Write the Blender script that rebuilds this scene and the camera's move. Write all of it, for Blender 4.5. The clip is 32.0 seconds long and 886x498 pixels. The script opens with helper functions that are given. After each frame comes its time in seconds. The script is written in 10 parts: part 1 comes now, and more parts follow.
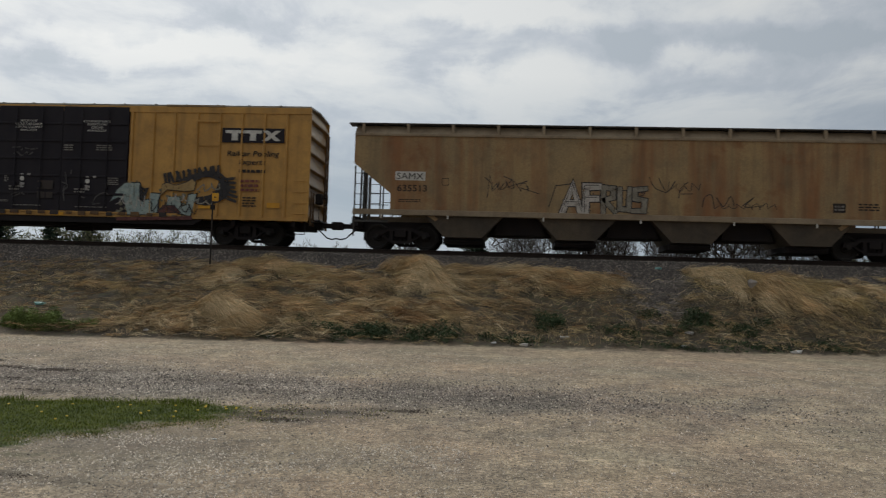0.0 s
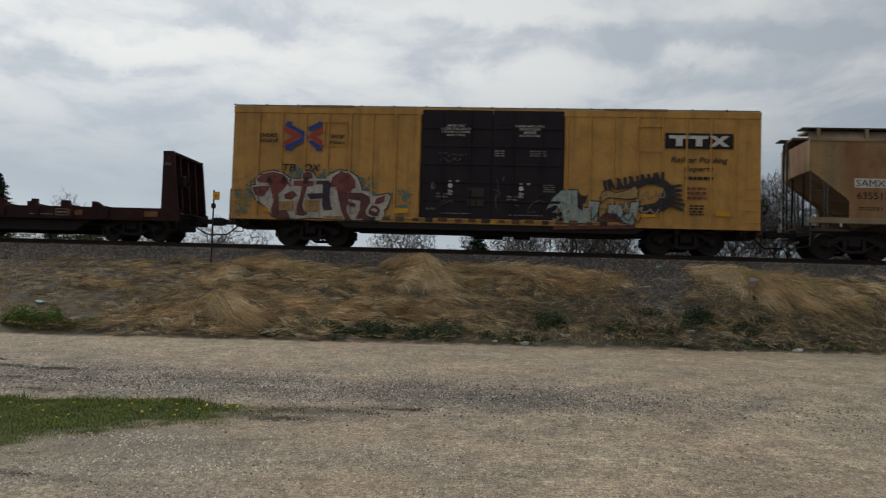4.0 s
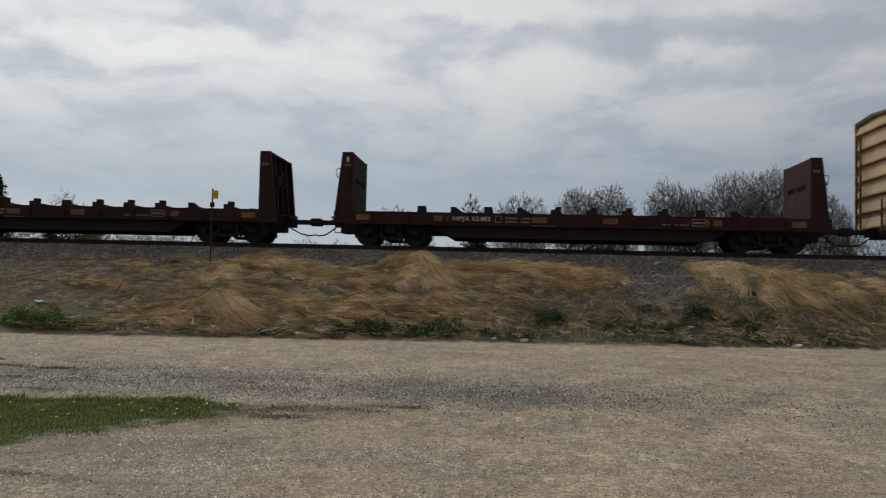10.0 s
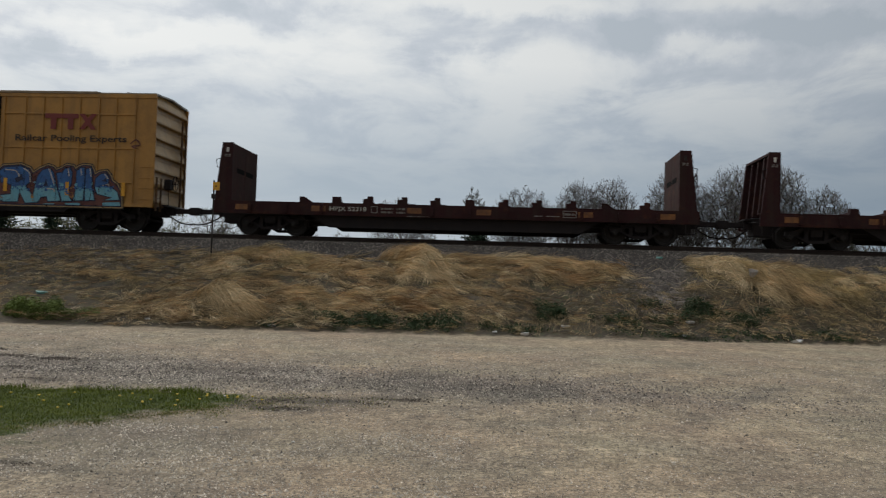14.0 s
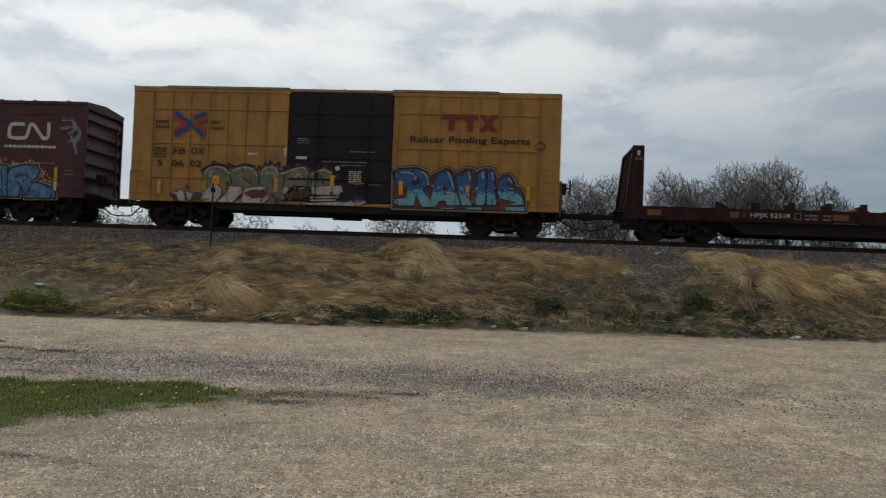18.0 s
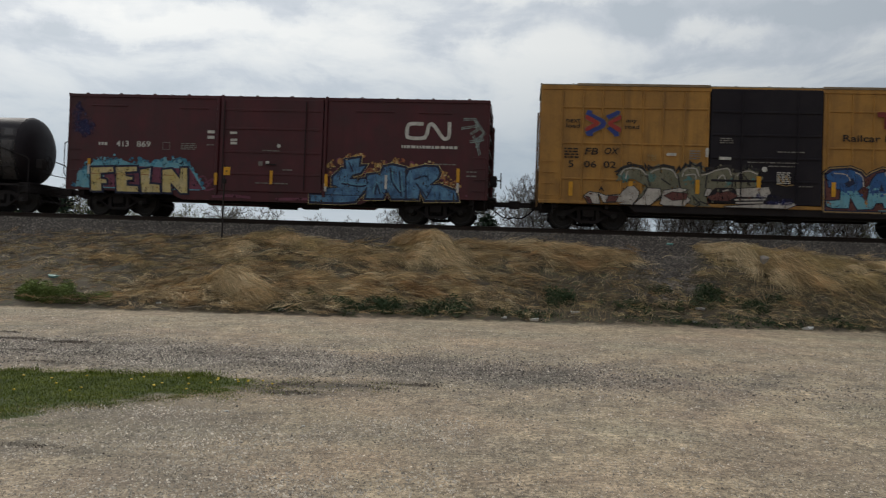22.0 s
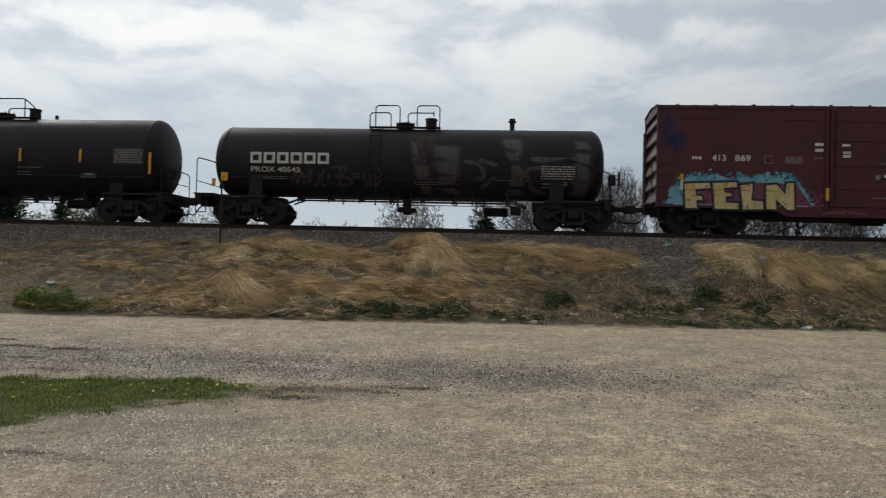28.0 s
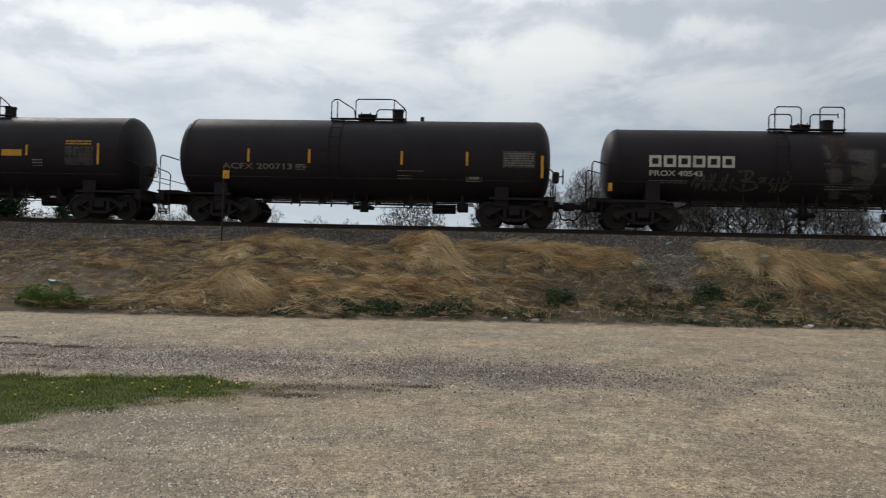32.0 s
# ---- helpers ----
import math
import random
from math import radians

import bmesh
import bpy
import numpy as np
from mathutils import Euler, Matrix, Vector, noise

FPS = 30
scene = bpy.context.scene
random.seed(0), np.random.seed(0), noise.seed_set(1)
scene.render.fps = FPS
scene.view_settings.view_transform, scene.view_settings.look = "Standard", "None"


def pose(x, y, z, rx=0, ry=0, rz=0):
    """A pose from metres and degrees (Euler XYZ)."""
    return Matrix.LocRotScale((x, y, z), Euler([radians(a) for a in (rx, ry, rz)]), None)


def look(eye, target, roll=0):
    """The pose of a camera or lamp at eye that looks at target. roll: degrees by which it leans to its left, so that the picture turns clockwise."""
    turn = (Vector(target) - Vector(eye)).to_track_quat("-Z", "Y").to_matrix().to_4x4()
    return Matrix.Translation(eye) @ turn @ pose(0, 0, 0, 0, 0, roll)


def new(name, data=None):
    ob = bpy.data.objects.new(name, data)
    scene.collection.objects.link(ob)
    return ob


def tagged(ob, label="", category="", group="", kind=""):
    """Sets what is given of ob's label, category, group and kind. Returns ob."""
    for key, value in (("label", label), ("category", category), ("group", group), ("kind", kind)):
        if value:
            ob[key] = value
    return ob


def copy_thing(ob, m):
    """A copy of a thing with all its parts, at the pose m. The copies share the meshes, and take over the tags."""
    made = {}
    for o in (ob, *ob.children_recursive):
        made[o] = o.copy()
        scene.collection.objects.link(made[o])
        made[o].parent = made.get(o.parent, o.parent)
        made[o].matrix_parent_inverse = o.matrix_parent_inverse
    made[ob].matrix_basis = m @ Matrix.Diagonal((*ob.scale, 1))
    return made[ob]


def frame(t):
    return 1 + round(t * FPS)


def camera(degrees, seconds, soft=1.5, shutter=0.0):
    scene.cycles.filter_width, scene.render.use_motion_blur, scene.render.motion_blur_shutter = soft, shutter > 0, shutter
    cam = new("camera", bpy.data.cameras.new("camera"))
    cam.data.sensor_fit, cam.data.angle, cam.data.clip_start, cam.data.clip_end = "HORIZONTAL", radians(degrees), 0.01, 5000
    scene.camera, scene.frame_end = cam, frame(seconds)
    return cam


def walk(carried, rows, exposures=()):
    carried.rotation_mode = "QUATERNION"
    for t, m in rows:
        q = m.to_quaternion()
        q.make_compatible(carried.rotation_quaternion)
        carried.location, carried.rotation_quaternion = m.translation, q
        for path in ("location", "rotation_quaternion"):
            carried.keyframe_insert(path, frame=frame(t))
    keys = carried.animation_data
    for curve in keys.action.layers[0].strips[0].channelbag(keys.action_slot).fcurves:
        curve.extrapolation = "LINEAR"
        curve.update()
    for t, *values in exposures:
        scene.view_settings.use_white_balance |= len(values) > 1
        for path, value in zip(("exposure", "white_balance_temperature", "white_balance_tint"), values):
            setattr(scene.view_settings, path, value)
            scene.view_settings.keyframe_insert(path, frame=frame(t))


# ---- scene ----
# one lens, held by hand, the eye 1.55 m over the lot
EYE = Vector((0.0, 0.0, 1.55))
cam = camera(54.55, 32.0, soft=1.15, shutter=0.4)
ROWS = [
    (0.0, -4.56, 3.02, 1.75), (0.5, -4.56, 2.97, 1.74), (1.0, -4.58, 3.01, 1.72), (1.5, -4.58, 2.99, 1.74), (2.0, -4.6, 3.05, 1.75),
    (2.5, -4.58, 3.11, 1.69), (3.0, -4.6, 3.05, 1.72), (3.5, -4.59, 2.91, 1.71), (5.5, -4.79, 2.97, 1.76), (6.0, -4.57, 2.97, 1.53),
    (6.5, -4.42, 2.98, 1.37), (7.0, -4.51, 2.78, 1.41), (7.5, -4.79, 2.29, 1.59), (8.0, -5.2, 1.92, 1.68), (8.5, -4.83, 2.05, 1.57),
    (9.0, -4.56, 2.19, 1.41), (9.5, -4.51, 2.5, 1.35), (10.0, -4.55, 2.76, 1.42), (10.5, -4.57, 2.59, 1.49), (11.0, -4.59, 2.67, 1.53),
    (11.5, -4.61, 2.57, 1.61), (12.0, -4.62, 2.4, 1.64), (12.5, -4.62, 2.33, 1.67), (13.0, -4.6, 2.36, 1.62), (13.5, -4.62, 2.35, 1.67),
    (14.0, -4.61, 2.3, 1.79), (14.5, -4.61, 2.21, 1.91), (16.5, -4.59, 2.13, 2.06), (17.0, -4.61, 2.16, 2.09), (17.5, -4.6, 2.08, 2.1),
    (18.0, -4.55, 1.94, 2.09), (18.5, -4.53, 1.91, 2.09), (19.0, -4.55, 2.02, 2.1), (19.5, -4.53, 2.07, 2.05), (20.0, -4.61, 2.14, 2.06),
    (20.5, -4.66, 1.89, 2.15), (21.0, -4.77, 2.08, 2.07), (21.5, -5.05, 1.16, 1.97), (22.0, -5.24, 1.31, 2.01), (22.5, -5.07, 1.69, 1.56),
    (23.0, -4.99, 2.2, 1.68), (23.5, -4.85, 1.66, 1.6), (24.0, -4.87, 1.74, 2.0), (24.5, -4.87, 1.6, 1.86), (25.0, -5.07, 1.48, 1.86),
    (25.5, -5.28, 1.49, 1.6), (27.5, -5.12, 1.35, 1.47), (28.0, -5.13, 1.53, 1.46), (28.5, -5.16, 1.57, 1.45), (29.0, -5.16, 1.55, 1.41),
    (29.5, -5.16, 1.29, 1.44), (30.0, -5.19, 1.23, 1.44), (30.5, -5.21, 1.29, 1.46), (31.0, -5.24, 1.41, 1.51), (31.5, -5.23, 1.46, 1.49),
    (32.0, -5.23, 1.4, 1.49),
]


def aim(yaw, pitch, roll):
    a, b = radians(yaw), radians(pitch)
    way = Vector((math.sin(a) * math.cos(b), math.cos(a) * math.cos(b), math.sin(b)))
    return look(EYE, EYE + way * 10.0, roll)


walk(cam, [(t, aim(a, b, c)) for t, a, b, c in ROWS], [(0.0, -0.12), (6.0, -0.12), (8.5, -0.14), (10.5, -0.19), (14.0, -0.10), (17.5, 0.0), (23.0, 0.02), (28.0, 0.07), (32.0, 0.13)])

# the train: how far it has gone at each half second that is known
STEPS = [0.5 * i for i in range(8)] + [5.5 + 0.5 * i for i in range(19)] + [16.5 + 0.5 * i for i in range(19)] + [27.5 + 0.5 * i for i in range(10)]
GONE = [0, 1.99, 3.97, 5.95, 7.94, 9.95, 11.99, 13.99, 21.83, 23.77, 25.71, 27.64, 29.58, 31.52, 33.47, 35.4, 37.33, 39.25, 41.16, 43.07, 44.96, 46.82, 48.67, 50.51, 52.39, 54.28, 56.17, 63.59, 65.44, 67.29, 69.15, 71, 72.83, 74.63, 76.45, 78.28, 80.11, 81.94, 83.76, 85.58, 87.39, 89.21, 91.03, 92.86, 94.67, 96.48, 103.7, 105.5, 107.32, 109.13, 110.93, 112.73, 114.54, 116.33, 118.11, 119.9]
TRACK_Y, RAIL_Z = 32.14, 3.15


# ---- world and sun ----
def make_world():
    w = bpy.data.worlds.new("overcast_sky")
    scene.world = w
    w.use_nodes = True
    nt = w.node_tree
    nt.nodes.clear()
    N, L = nt.nodes.new, nt.links.new
    tc = N("ShaderNodeTexCoord")
    sky = N("ShaderNodeTexSky")
    sky.sky_type = "NISHITA"
    sky.sun_disc = False
    sky.sun_elevation, sky.sun_rotation = radians(37), radians(-41)
    sky.dust_density = 2.0
    sep = N("ShaderNodeSeparateXYZ")
    L(tc.outputs["Generated"], sep.inputs[0])
    up = N("ShaderNodeMath"); up.operation = "MAXIMUM"; up.inputs[1].default_value = 0.0
    L(sep.outputs["Z"], up.inputs[0])
    den = N("ShaderNodeMath"); den.operation = "ADD"; den.inputs[1].default_value = 0.13
    L(up.outputs[0], den.inputs[0])
    div = N("ShaderNodeVectorMath"); div.operation = "DIVIDE"
    L(tc.outputs["Generated"], div.inputs[0]); L(den.outputs[0], div.inputs[1])
    mp = N("ShaderNodeMapping")
    mp.inputs["Scale"].default_value = (1.25, 1.0, 0.0)
    mp.inputs["Location"].default_value = (3.7, 1.3, 0.0)
    L(div.outputs[0], mp.inputs[0])
    big = N("ShaderNodeTexNoise")
    big.inputs["Scale"].default_value, big.inputs["Detail"].default_value, big.inputs["Roughness"].default_value = 1.55, 9.0, 0.6
    big.inputs["Distortion"].default_value = 0.35
    L(mp.outputs[0], big.inputs["Vector"])
    # the grey undersides and bright breaks of the layer over the track: across, up, width, height, darker or brighter
    ahead = N("ShaderNodeMath"); ahead.operation = "MAXIMUM"; ahead.inputs[1].default_value = 0.05
    L(sep.outputs["Y"], ahead.inputs[0])
    view = N("ShaderNodeVectorMath"); view.operation = "DIVIDE"
    L(tc.outputs["Generated"], view.inputs[0]); L(ahead.outputs[0], view.inputs[1])
    ragged = N("ShaderNodeTexNoise")
    ragged.inputs["Scale"].default_value, ragged.inputs["Detail"].default_value, ragged.inputs["Roughness"].default_value = 9.0, 6.0, 0.62
    L(view.outputs[0], ragged.inputs["Vector"])
    shake = N("ShaderNodeVectorMath"); shake.operation = "MULTIPLY_ADD"
    shake.inputs[1].default_value, shake.inputs[2].default_value = (0.16, 0.0, 0.10), (-0.08, 0.0, -0.05)
    L(ragged.outputs["Color"], shake.inputs[0])
    moved = N("ShaderNodeVectorMath"); moved.operation = "ADD"
    L(view.outputs[0], moved.inputs[0]); L(shake.outputs[0], moved.inputs[1])
    layer = big.outputs["Fac"]
    for ux, uz, wx, wz, amount in ((-0.07, 0.296, 0.085, 0.030, -0.17), (0.34, 0.308, 0.14, 0.022, -0.16), (-0.36, 0.312, 0.09, 0.020, -0.12), (-0.21, 0.312, 0.07, 0.018, -0.11),
                                   (0.13, 0.300, 0.05, 0.028, -0.12), (-0.57, 0.262, 0.11, 0.018, -0.11), (-0.43, 0.222, 0.12, 0.024, -0.10), (0.36, 0.235, 0.12, 0.040, -0.08),
                                   (-0.48, 0.288, 0.16, 0.020, 0.14), (0.02, 0.245, 0.13, 0.030, 0.13), (-0.30, 0.240, 0.12, 0.018, 0.10), (0.22, 0.275, 0.09, 0.018, 0.10), (0.02, 0.330, 0.12, 0.014, 0.12), (-0.32, 0.205, 0.08, 0.016, 0.06)):
        off = N("ShaderNodeVectorMath"); off.operation = "SUBTRACT"; off.inputs[1].default_value = (ux, 1.0, uz)
        L(moved.outputs[0], off.inputs[0])
        sq = N("ShaderNodeVectorMath"); sq.operation = "MULTIPLY"; sq.inputs[1].default_value = (1 / wx, 0.0, 1 / wz)
        L(off.outputs[0], sq.inputs[0])
        ln = N("ShaderNodeVectorMath"); ln.operation = "LENGTH"
        L(sq.outputs[0], ln.inputs[0])
        fade = N("ShaderNodeMapRange"); fade.interpolation_type = "SMOOTHSTEP"
        fade.inputs["From Min"].default_value, fade.inputs["From Max"].default_value = 0.25, 1.6
        fade.inputs["To Min"].default_value, fade.inputs["To Max"].default_value = amount, 0.0
        L(ln.outputs["Value"], fade.inputs["Value"])
        add = N("ShaderNodeMath"); add.operation = "ADD"
        L(layer, add.inputs[0]); L(fade.outputs[0], add.inputs[1])
        layer = add.outputs[0]
    ramp = N("ShaderNodeValToRGB")
    e = ramp.color_ramp.elements
    e[0].position, e[0].color = 0.32, (0.475, 0.525, 0.572, 1)
    e[1].position, e[1].color = 0.62, (0.80, 0.812, 0.797, 1)
    m = ramp.color_ramp.elements.new(0.42); m.color = (0.56, 0.60, 0.645, 1)
    m = ramp.color_ramp.elements.new(0.51); m.color = (0.705, 0.732, 0.742, 1)
    L(layer, ramp.inputs[0])
    # towards the horizon the layer thins to blue-grey
    hz = N("ShaderNodeMapRange")
    hz.inputs["From Min"].default_value, hz.inputs["From Max"].default_value = 0.02, 0.22
    L(up.outputs[0], hz.inputs["Value"])
    low = N("ShaderNodeValToRGB")
    low.color_ramp.elements[0].color = (0.47, 0.545, 0.62, 1)
    low.color_ramp.elements[1].color = (0.30, 0.375, 0.455, 1)
    low.color_ramp.elements[1].position = 0.55
    L(hz.outputs[0], low.inputs[0])
    # and is deeper on the side away from the sun
    side = N("ShaderNodeSeparateXYZ")
    L(view.outputs[0], side.inputs[0])
    away = N("ShaderNodeMapRange"); away.interpolation_type = "SMOOTHSTEP"
    away.inputs["From Min"].default_value, away.inputs["From Max"].default_value = 0.02, 0.42
    L(side.outputs["X"], away.inputs["Value"])
    deep = N("ShaderNodeMixRGB"); deep.blend_type = "MULTIPLY"
    deep.inputs[2].default_value = (0.70, 0.755, 0.815, 1)
    L(away.outputs[0], deep.inputs[0]); L(low.outputs[0], deep.inputs[1])
    mixl = N("ShaderNodeMixRGB")
    k = N("ShaderNodeMapRange")
    k.inputs["From Min"].default_value, k.inputs["From Max"].default_value = 0.10, 0.25
    k.inputs["To Min"].default_value, k.inputs["To Max"].default_value = 0.10, 0.95
    L(up.outputs[0], k.inputs["Value"])
    L(k.outputs[0], mixl.inputs[0]); L(deep.outputs[0], mixl.inputs[1]); L(ramp.outputs[0], mixl.inputs[2])
    # the layer is brightest round the hidden sun and dimmer on the other side of the sky
    glow = N("ShaderNodeVectorMath"); glow.operation = "DOT_PRODUCT"
    glow.inputs[1].default_value = Vector((-0.66, 0.58, 0.50)).normalized()
    L(tc.outputs["Generated"], glow.inputs[0])
    gr = N("ShaderNodeMapRange")
    gr.inputs["From Min"].default_value, gr.inputs["From Max"].default_value = -0.6, 0.9
    gr.inputs["To Min"].default_value, gr.inputs["To Max"].default_value = 0.30, 1.15
    L(glow.outputs["Value"], gr.inputs["Value"])
    b1, b2 = N("ShaderNodeBackground"), N("ShaderNodeBackground")
    b1.inputs[1].default_value = 0.10
    L(gr.outputs[0], b2.inputs[1])
    L(sky.outputs[0], b1.inputs[0]); L(mixl.outputs[0], b2.inputs[0])
    mx = N("ShaderNodeMixShader"); mx.inputs[0].default_value = 0.92
    L(b1.outputs[0], mx.inputs[1]); L(b2.outputs[0], mx.inputs[2])
    out = N("ShaderNodeOutputWorld")
    L(mx.outputs[0], out.inputs[0])


make_world()
sun = new("sun", bpy.data.lights.new("sun", "SUN"))
sun.data.energy, sun.data.angle, sun.data.color = 1.1, radians(14), (1.0, 0.95, 0.88)
sun.matrix_world = look((-52, 60, 60), (0, 0, 0))


# ---- materials ----
def surface(name, a, b, rough=0.6, metal=0.0, scale=1.0, grain=0.25, dirt=None, dirt_amt=0.0, streak=0.0, bump=0.15, island=0.0, rust=None, rust_amt=0.0, fine=40.0, spec=0.4, panel=None, panel_amt=0.0):
    """Two base colours in broad patches, fine grain, optional dirt, downward streaks and rust."""
    m = bpy.data.materials.new(name)
    m.use_nodes = True
    nt = m.node_tree
    N, L = nt.nodes.new, nt.links.new
    bs = nt.nodes["Principled BSDF"]
    tc = N("ShaderNodeTexCoord")

    def noise(sc, detail=4.0, vec=None, rgh=0.55):
        n = N("ShaderNodeTexNoise")
        n.inputs["Scale"].default_value, n.inputs["Detail"].default_value, n.inputs["Roughness"].default_value = sc, detail, rgh
        L(vec if vec else tc.outputs["Object"], n.inputs["Vector"])
        return n.outputs["Fac"]

    def ramped(x, lo, hi, top=1.0):
        r = N("ShaderNodeMapRange")
        r.inputs["From Min"].default_value, r.inputs["From Max"].default_value, r.inputs["To Max"].default_value = lo, hi, top
        L(x, r.inputs["Value"])
        return r.outputs[0]

    def mixed(fac, c1, c2, mode="MIX"):
        x = N("ShaderNodeMixRGB"); x.blend_type = mode
        for s, v in ((0, fac), (1, c1), (2, c2)):
            if isinstance(v, float):
                x.inputs[s].default_value = v
            elif isinstance(v, tuple):
                x.inputs[s].default_value = (*v, 1)
            else:
                L(v, x.inputs[s])
        return x.outputs[0]

    col = mixed(ramped(noise(1.3 * scale), 0.35, 0.65), a, b)
    fineN = noise(fine * scale, 3.0)
    col = mixed(grain, col, mixed(1.0, col, mixed(ramped(fineN, 0.3, 0.7), (0.25, 0.25, 0.25), (1.6, 1.6, 1.6)), "MULTIPLY"))
    if island:
        g = N("ShaderNodeNewGeometry")
        col = mixed(1.0, col, mixed(ramped(g.outputs["Random Per Island"], 0, 1), (1 - island,) * 3, (1 + island,) * 3), "MULTIPLY")
    if panel:
        mp = N("ShaderNodeMapping"); mp.inputs["Scale"].default_value = (1.0, 1.0, 0.10)
        L(tc.outputs["Object"], mp.inputs[0])
        col = mixed(ramped(noise(1.15, 6.0, mp.outputs[0], 0.6), 0.46, 0.62, panel_amt), col, panel)
    if streak and dirt:
        mp = N("ShaderNodeMapping"); mp.inputs["Scale"].default_value = (5.0, 5.0, 0.25)
        L(tc.outputs["Object"], mp.inputs[0])
        col = mixed(ramped(noise(1.0 * scale, 5.0, mp.outputs[0]), 0.5, 0.75, streak), col, dirt)
    if dirt and dirt_amt:
        col = mixed(ramped(noise(2.6 * scale, 7.0, None, 0.7), 0.48, 0.72, dirt_amt), col, dirt)
    if rust and rust_amt:
        col = mixed(ramped(noise(1.9 * scale, 9.0, None, 0.68), 0.54, 0.68, rust_amt), col, rust)
    L(col, bs.inputs["Base Color"])
    rr = N("ShaderNodeMapRange")
    rr.inputs["To Min"].default_value, rr.inputs["To Max"].default_value = max(0.05, rough - 0.12), min(1.0, rough + 0.12)
    L(noise(6.0 * scale), rr.inputs["Value"]); L(rr.outputs[0], bs.inputs["Roughness"])
    bs.inputs["Metallic"].default_value = metal
    bs.inputs["Specular IOR Level"].default_value = spec
    if bump:
        bp = N("ShaderNodeBump")
        bp.inputs["Strength"].default_value, bp.inputs["Distance"].default_value = bump, 0.02
        L(fineN, bp.inputs["Height"]); L(bp.outputs[0], bs.inputs["Normal"])
    return m


def worn(m, lo=0.33, hi=0.43):
    """Thin sprayed paint: patchy, so that the steel below shows through in flecks and runs."""
    nt = m.node_tree
    N, L = nt.nodes.new, nt.links.new
    tc = N("ShaderNodeTexCoord")
    total = None
    for scale, stretch in ((5.5, (1.0, 1.0, 1.0)), (7.0, (1.6, 1.0, 0.22))):
        mp = N("ShaderNodeMapping"); mp.inputs["Scale"].default_value = stretch
        L(tc.outputs["Object"], mp.inputs[0])
        n = N("ShaderNodeTexNoise")
        n.inputs["Scale"].default_value, n.inputs["Detail"].default_value, n.inputs["Roughness"].default_value = scale, 8.0, 0.72
        L(mp.outputs[0], n.inputs["Vector"])
        r = N("ShaderNodeMapRange")
        r.inputs["From Min"].default_value, r.inputs["From Max"].default_value = lo, hi
        L(n.outputs["Fac"], r.inputs["Value"])
        if total is None:
            total = r.outputs[0]
        else:
            both = N("ShaderNodeMath"); both.operation = "MULTIPLY"
            L(total, both.inputs[0]); L(r.outputs[0], both.inputs[1])
            total = both.outputs[0]
    L(total, nt.nodes["Principled BSDF"].inputs["Alpha"])
    return m


GRIME = (0.05, 0.038, 0.028)
RUSTC = (0.16, 0.055, 0.02)
M = {}
M["yellow"] = surface("yellow_boxcar_paint", (0.46, 0.235, 0.052), (0.385, 0.195, 0.046), 0.5, 0, 0.7, 0.12, GRIME, 0.25, 0.35, 0.05, panel=(0.30, 0.15, 0.04), panel_amt=0.45)
M["yellow_long"] = surface("faded_yellow_boxcar_paint", (0.58, 0.315, 0.078), (0.48, 0.26, 0.066), 0.5, 0, 0.7, 0.12, GRIME, 0.25, 0.35, 0.05, panel=(0.38, 0.20, 0.055), panel_amt=0.45)
# car yellow greyed towards cream: sky glare on the ends, put into the colour
M["yellow_end"] = surface("yellow_end_sky_glare", (0.41, 0.26, 0.095), (0.32, 0.20, 0.075), 0.42, 0, 0.7, 0.12, GRIME, 0.2, 0.2, 0.05)
M["roof"] = surface("galvanised_roof", (0.42, 0.42, 0.40), (0.33, 0.33, 0.31), 0.5, 0.4, 0.8, 0.2, GRIME, 0.3, 0.0, 0.05)
M["door_black"] = surface("black_door_paint", (0.0165, 0.0135, 0.019), (0.0225, 0.019, 0.0245), 0.6, 0, 0.8, 0.2, (0.03, 0.026, 0.023), 0.2, 0.2, 0.05, spec=0.2)
M["cn_red"] = surface("oxide_red_paint", (0.090, 0.0155, 0.0215), (0.066, 0.013, 0.0185), 0.5, 0, 0.6, 0.15, (0.04, 0.025, 0.024), 0.3, 0.3, 0.05, panel=(0.055, 0.0125, 0.015), panel_amt=0.6)
# weathered red, its grey cast also standing in for reflected sky
M["cn_end"] = surface("weathered_sky_grey_red_end", (0.062, 0.026, 0.027), (0.042, 0.02, 0.021), 0.6, 0, 0.7, 0.2, GRIME, 0.4, 0.4, 0.05)
M["maroon"] = surface("maroon_flatcar_paint", (0.041, 0.0145, 0.0160), (0.030, 0.0115, 0.0128), 0.75, 0, 0.9, 0.25, GRIME, 0.4, 0.3, 0.1, 0, RUSTC, 0.22, spec=0.15)
# near-black that stands for the shade inside the bulkhead slots
M["void"] = surface("painted_slot_shade", (0.006, 0.005, 0.005), (0.004, 0.004, 0.004), 0.9, 0, 1.0, 0.1, spec=0.05)
M["bulk_plate"] = surface("weathered_bulkhead_plate", (0.05, 0.0225, 0.0205), (0.036, 0.0185, 0.0175), 0.85, 0, 0.9, 0.25, GRIME, 0.4, 0.4, 0.1, 0, RUSTC, 0.25, spec=0.1)
M["tank_black"] = surface("black_tank_paint", (0.0215, 0.0175, 0.0225), (0.028, 0.0235, 0.028), 0.55, 0, 0.6, 0.2, (0.026, 0.020, 0.0205), 0.3, 0.35, 0.04, spec=0.16)
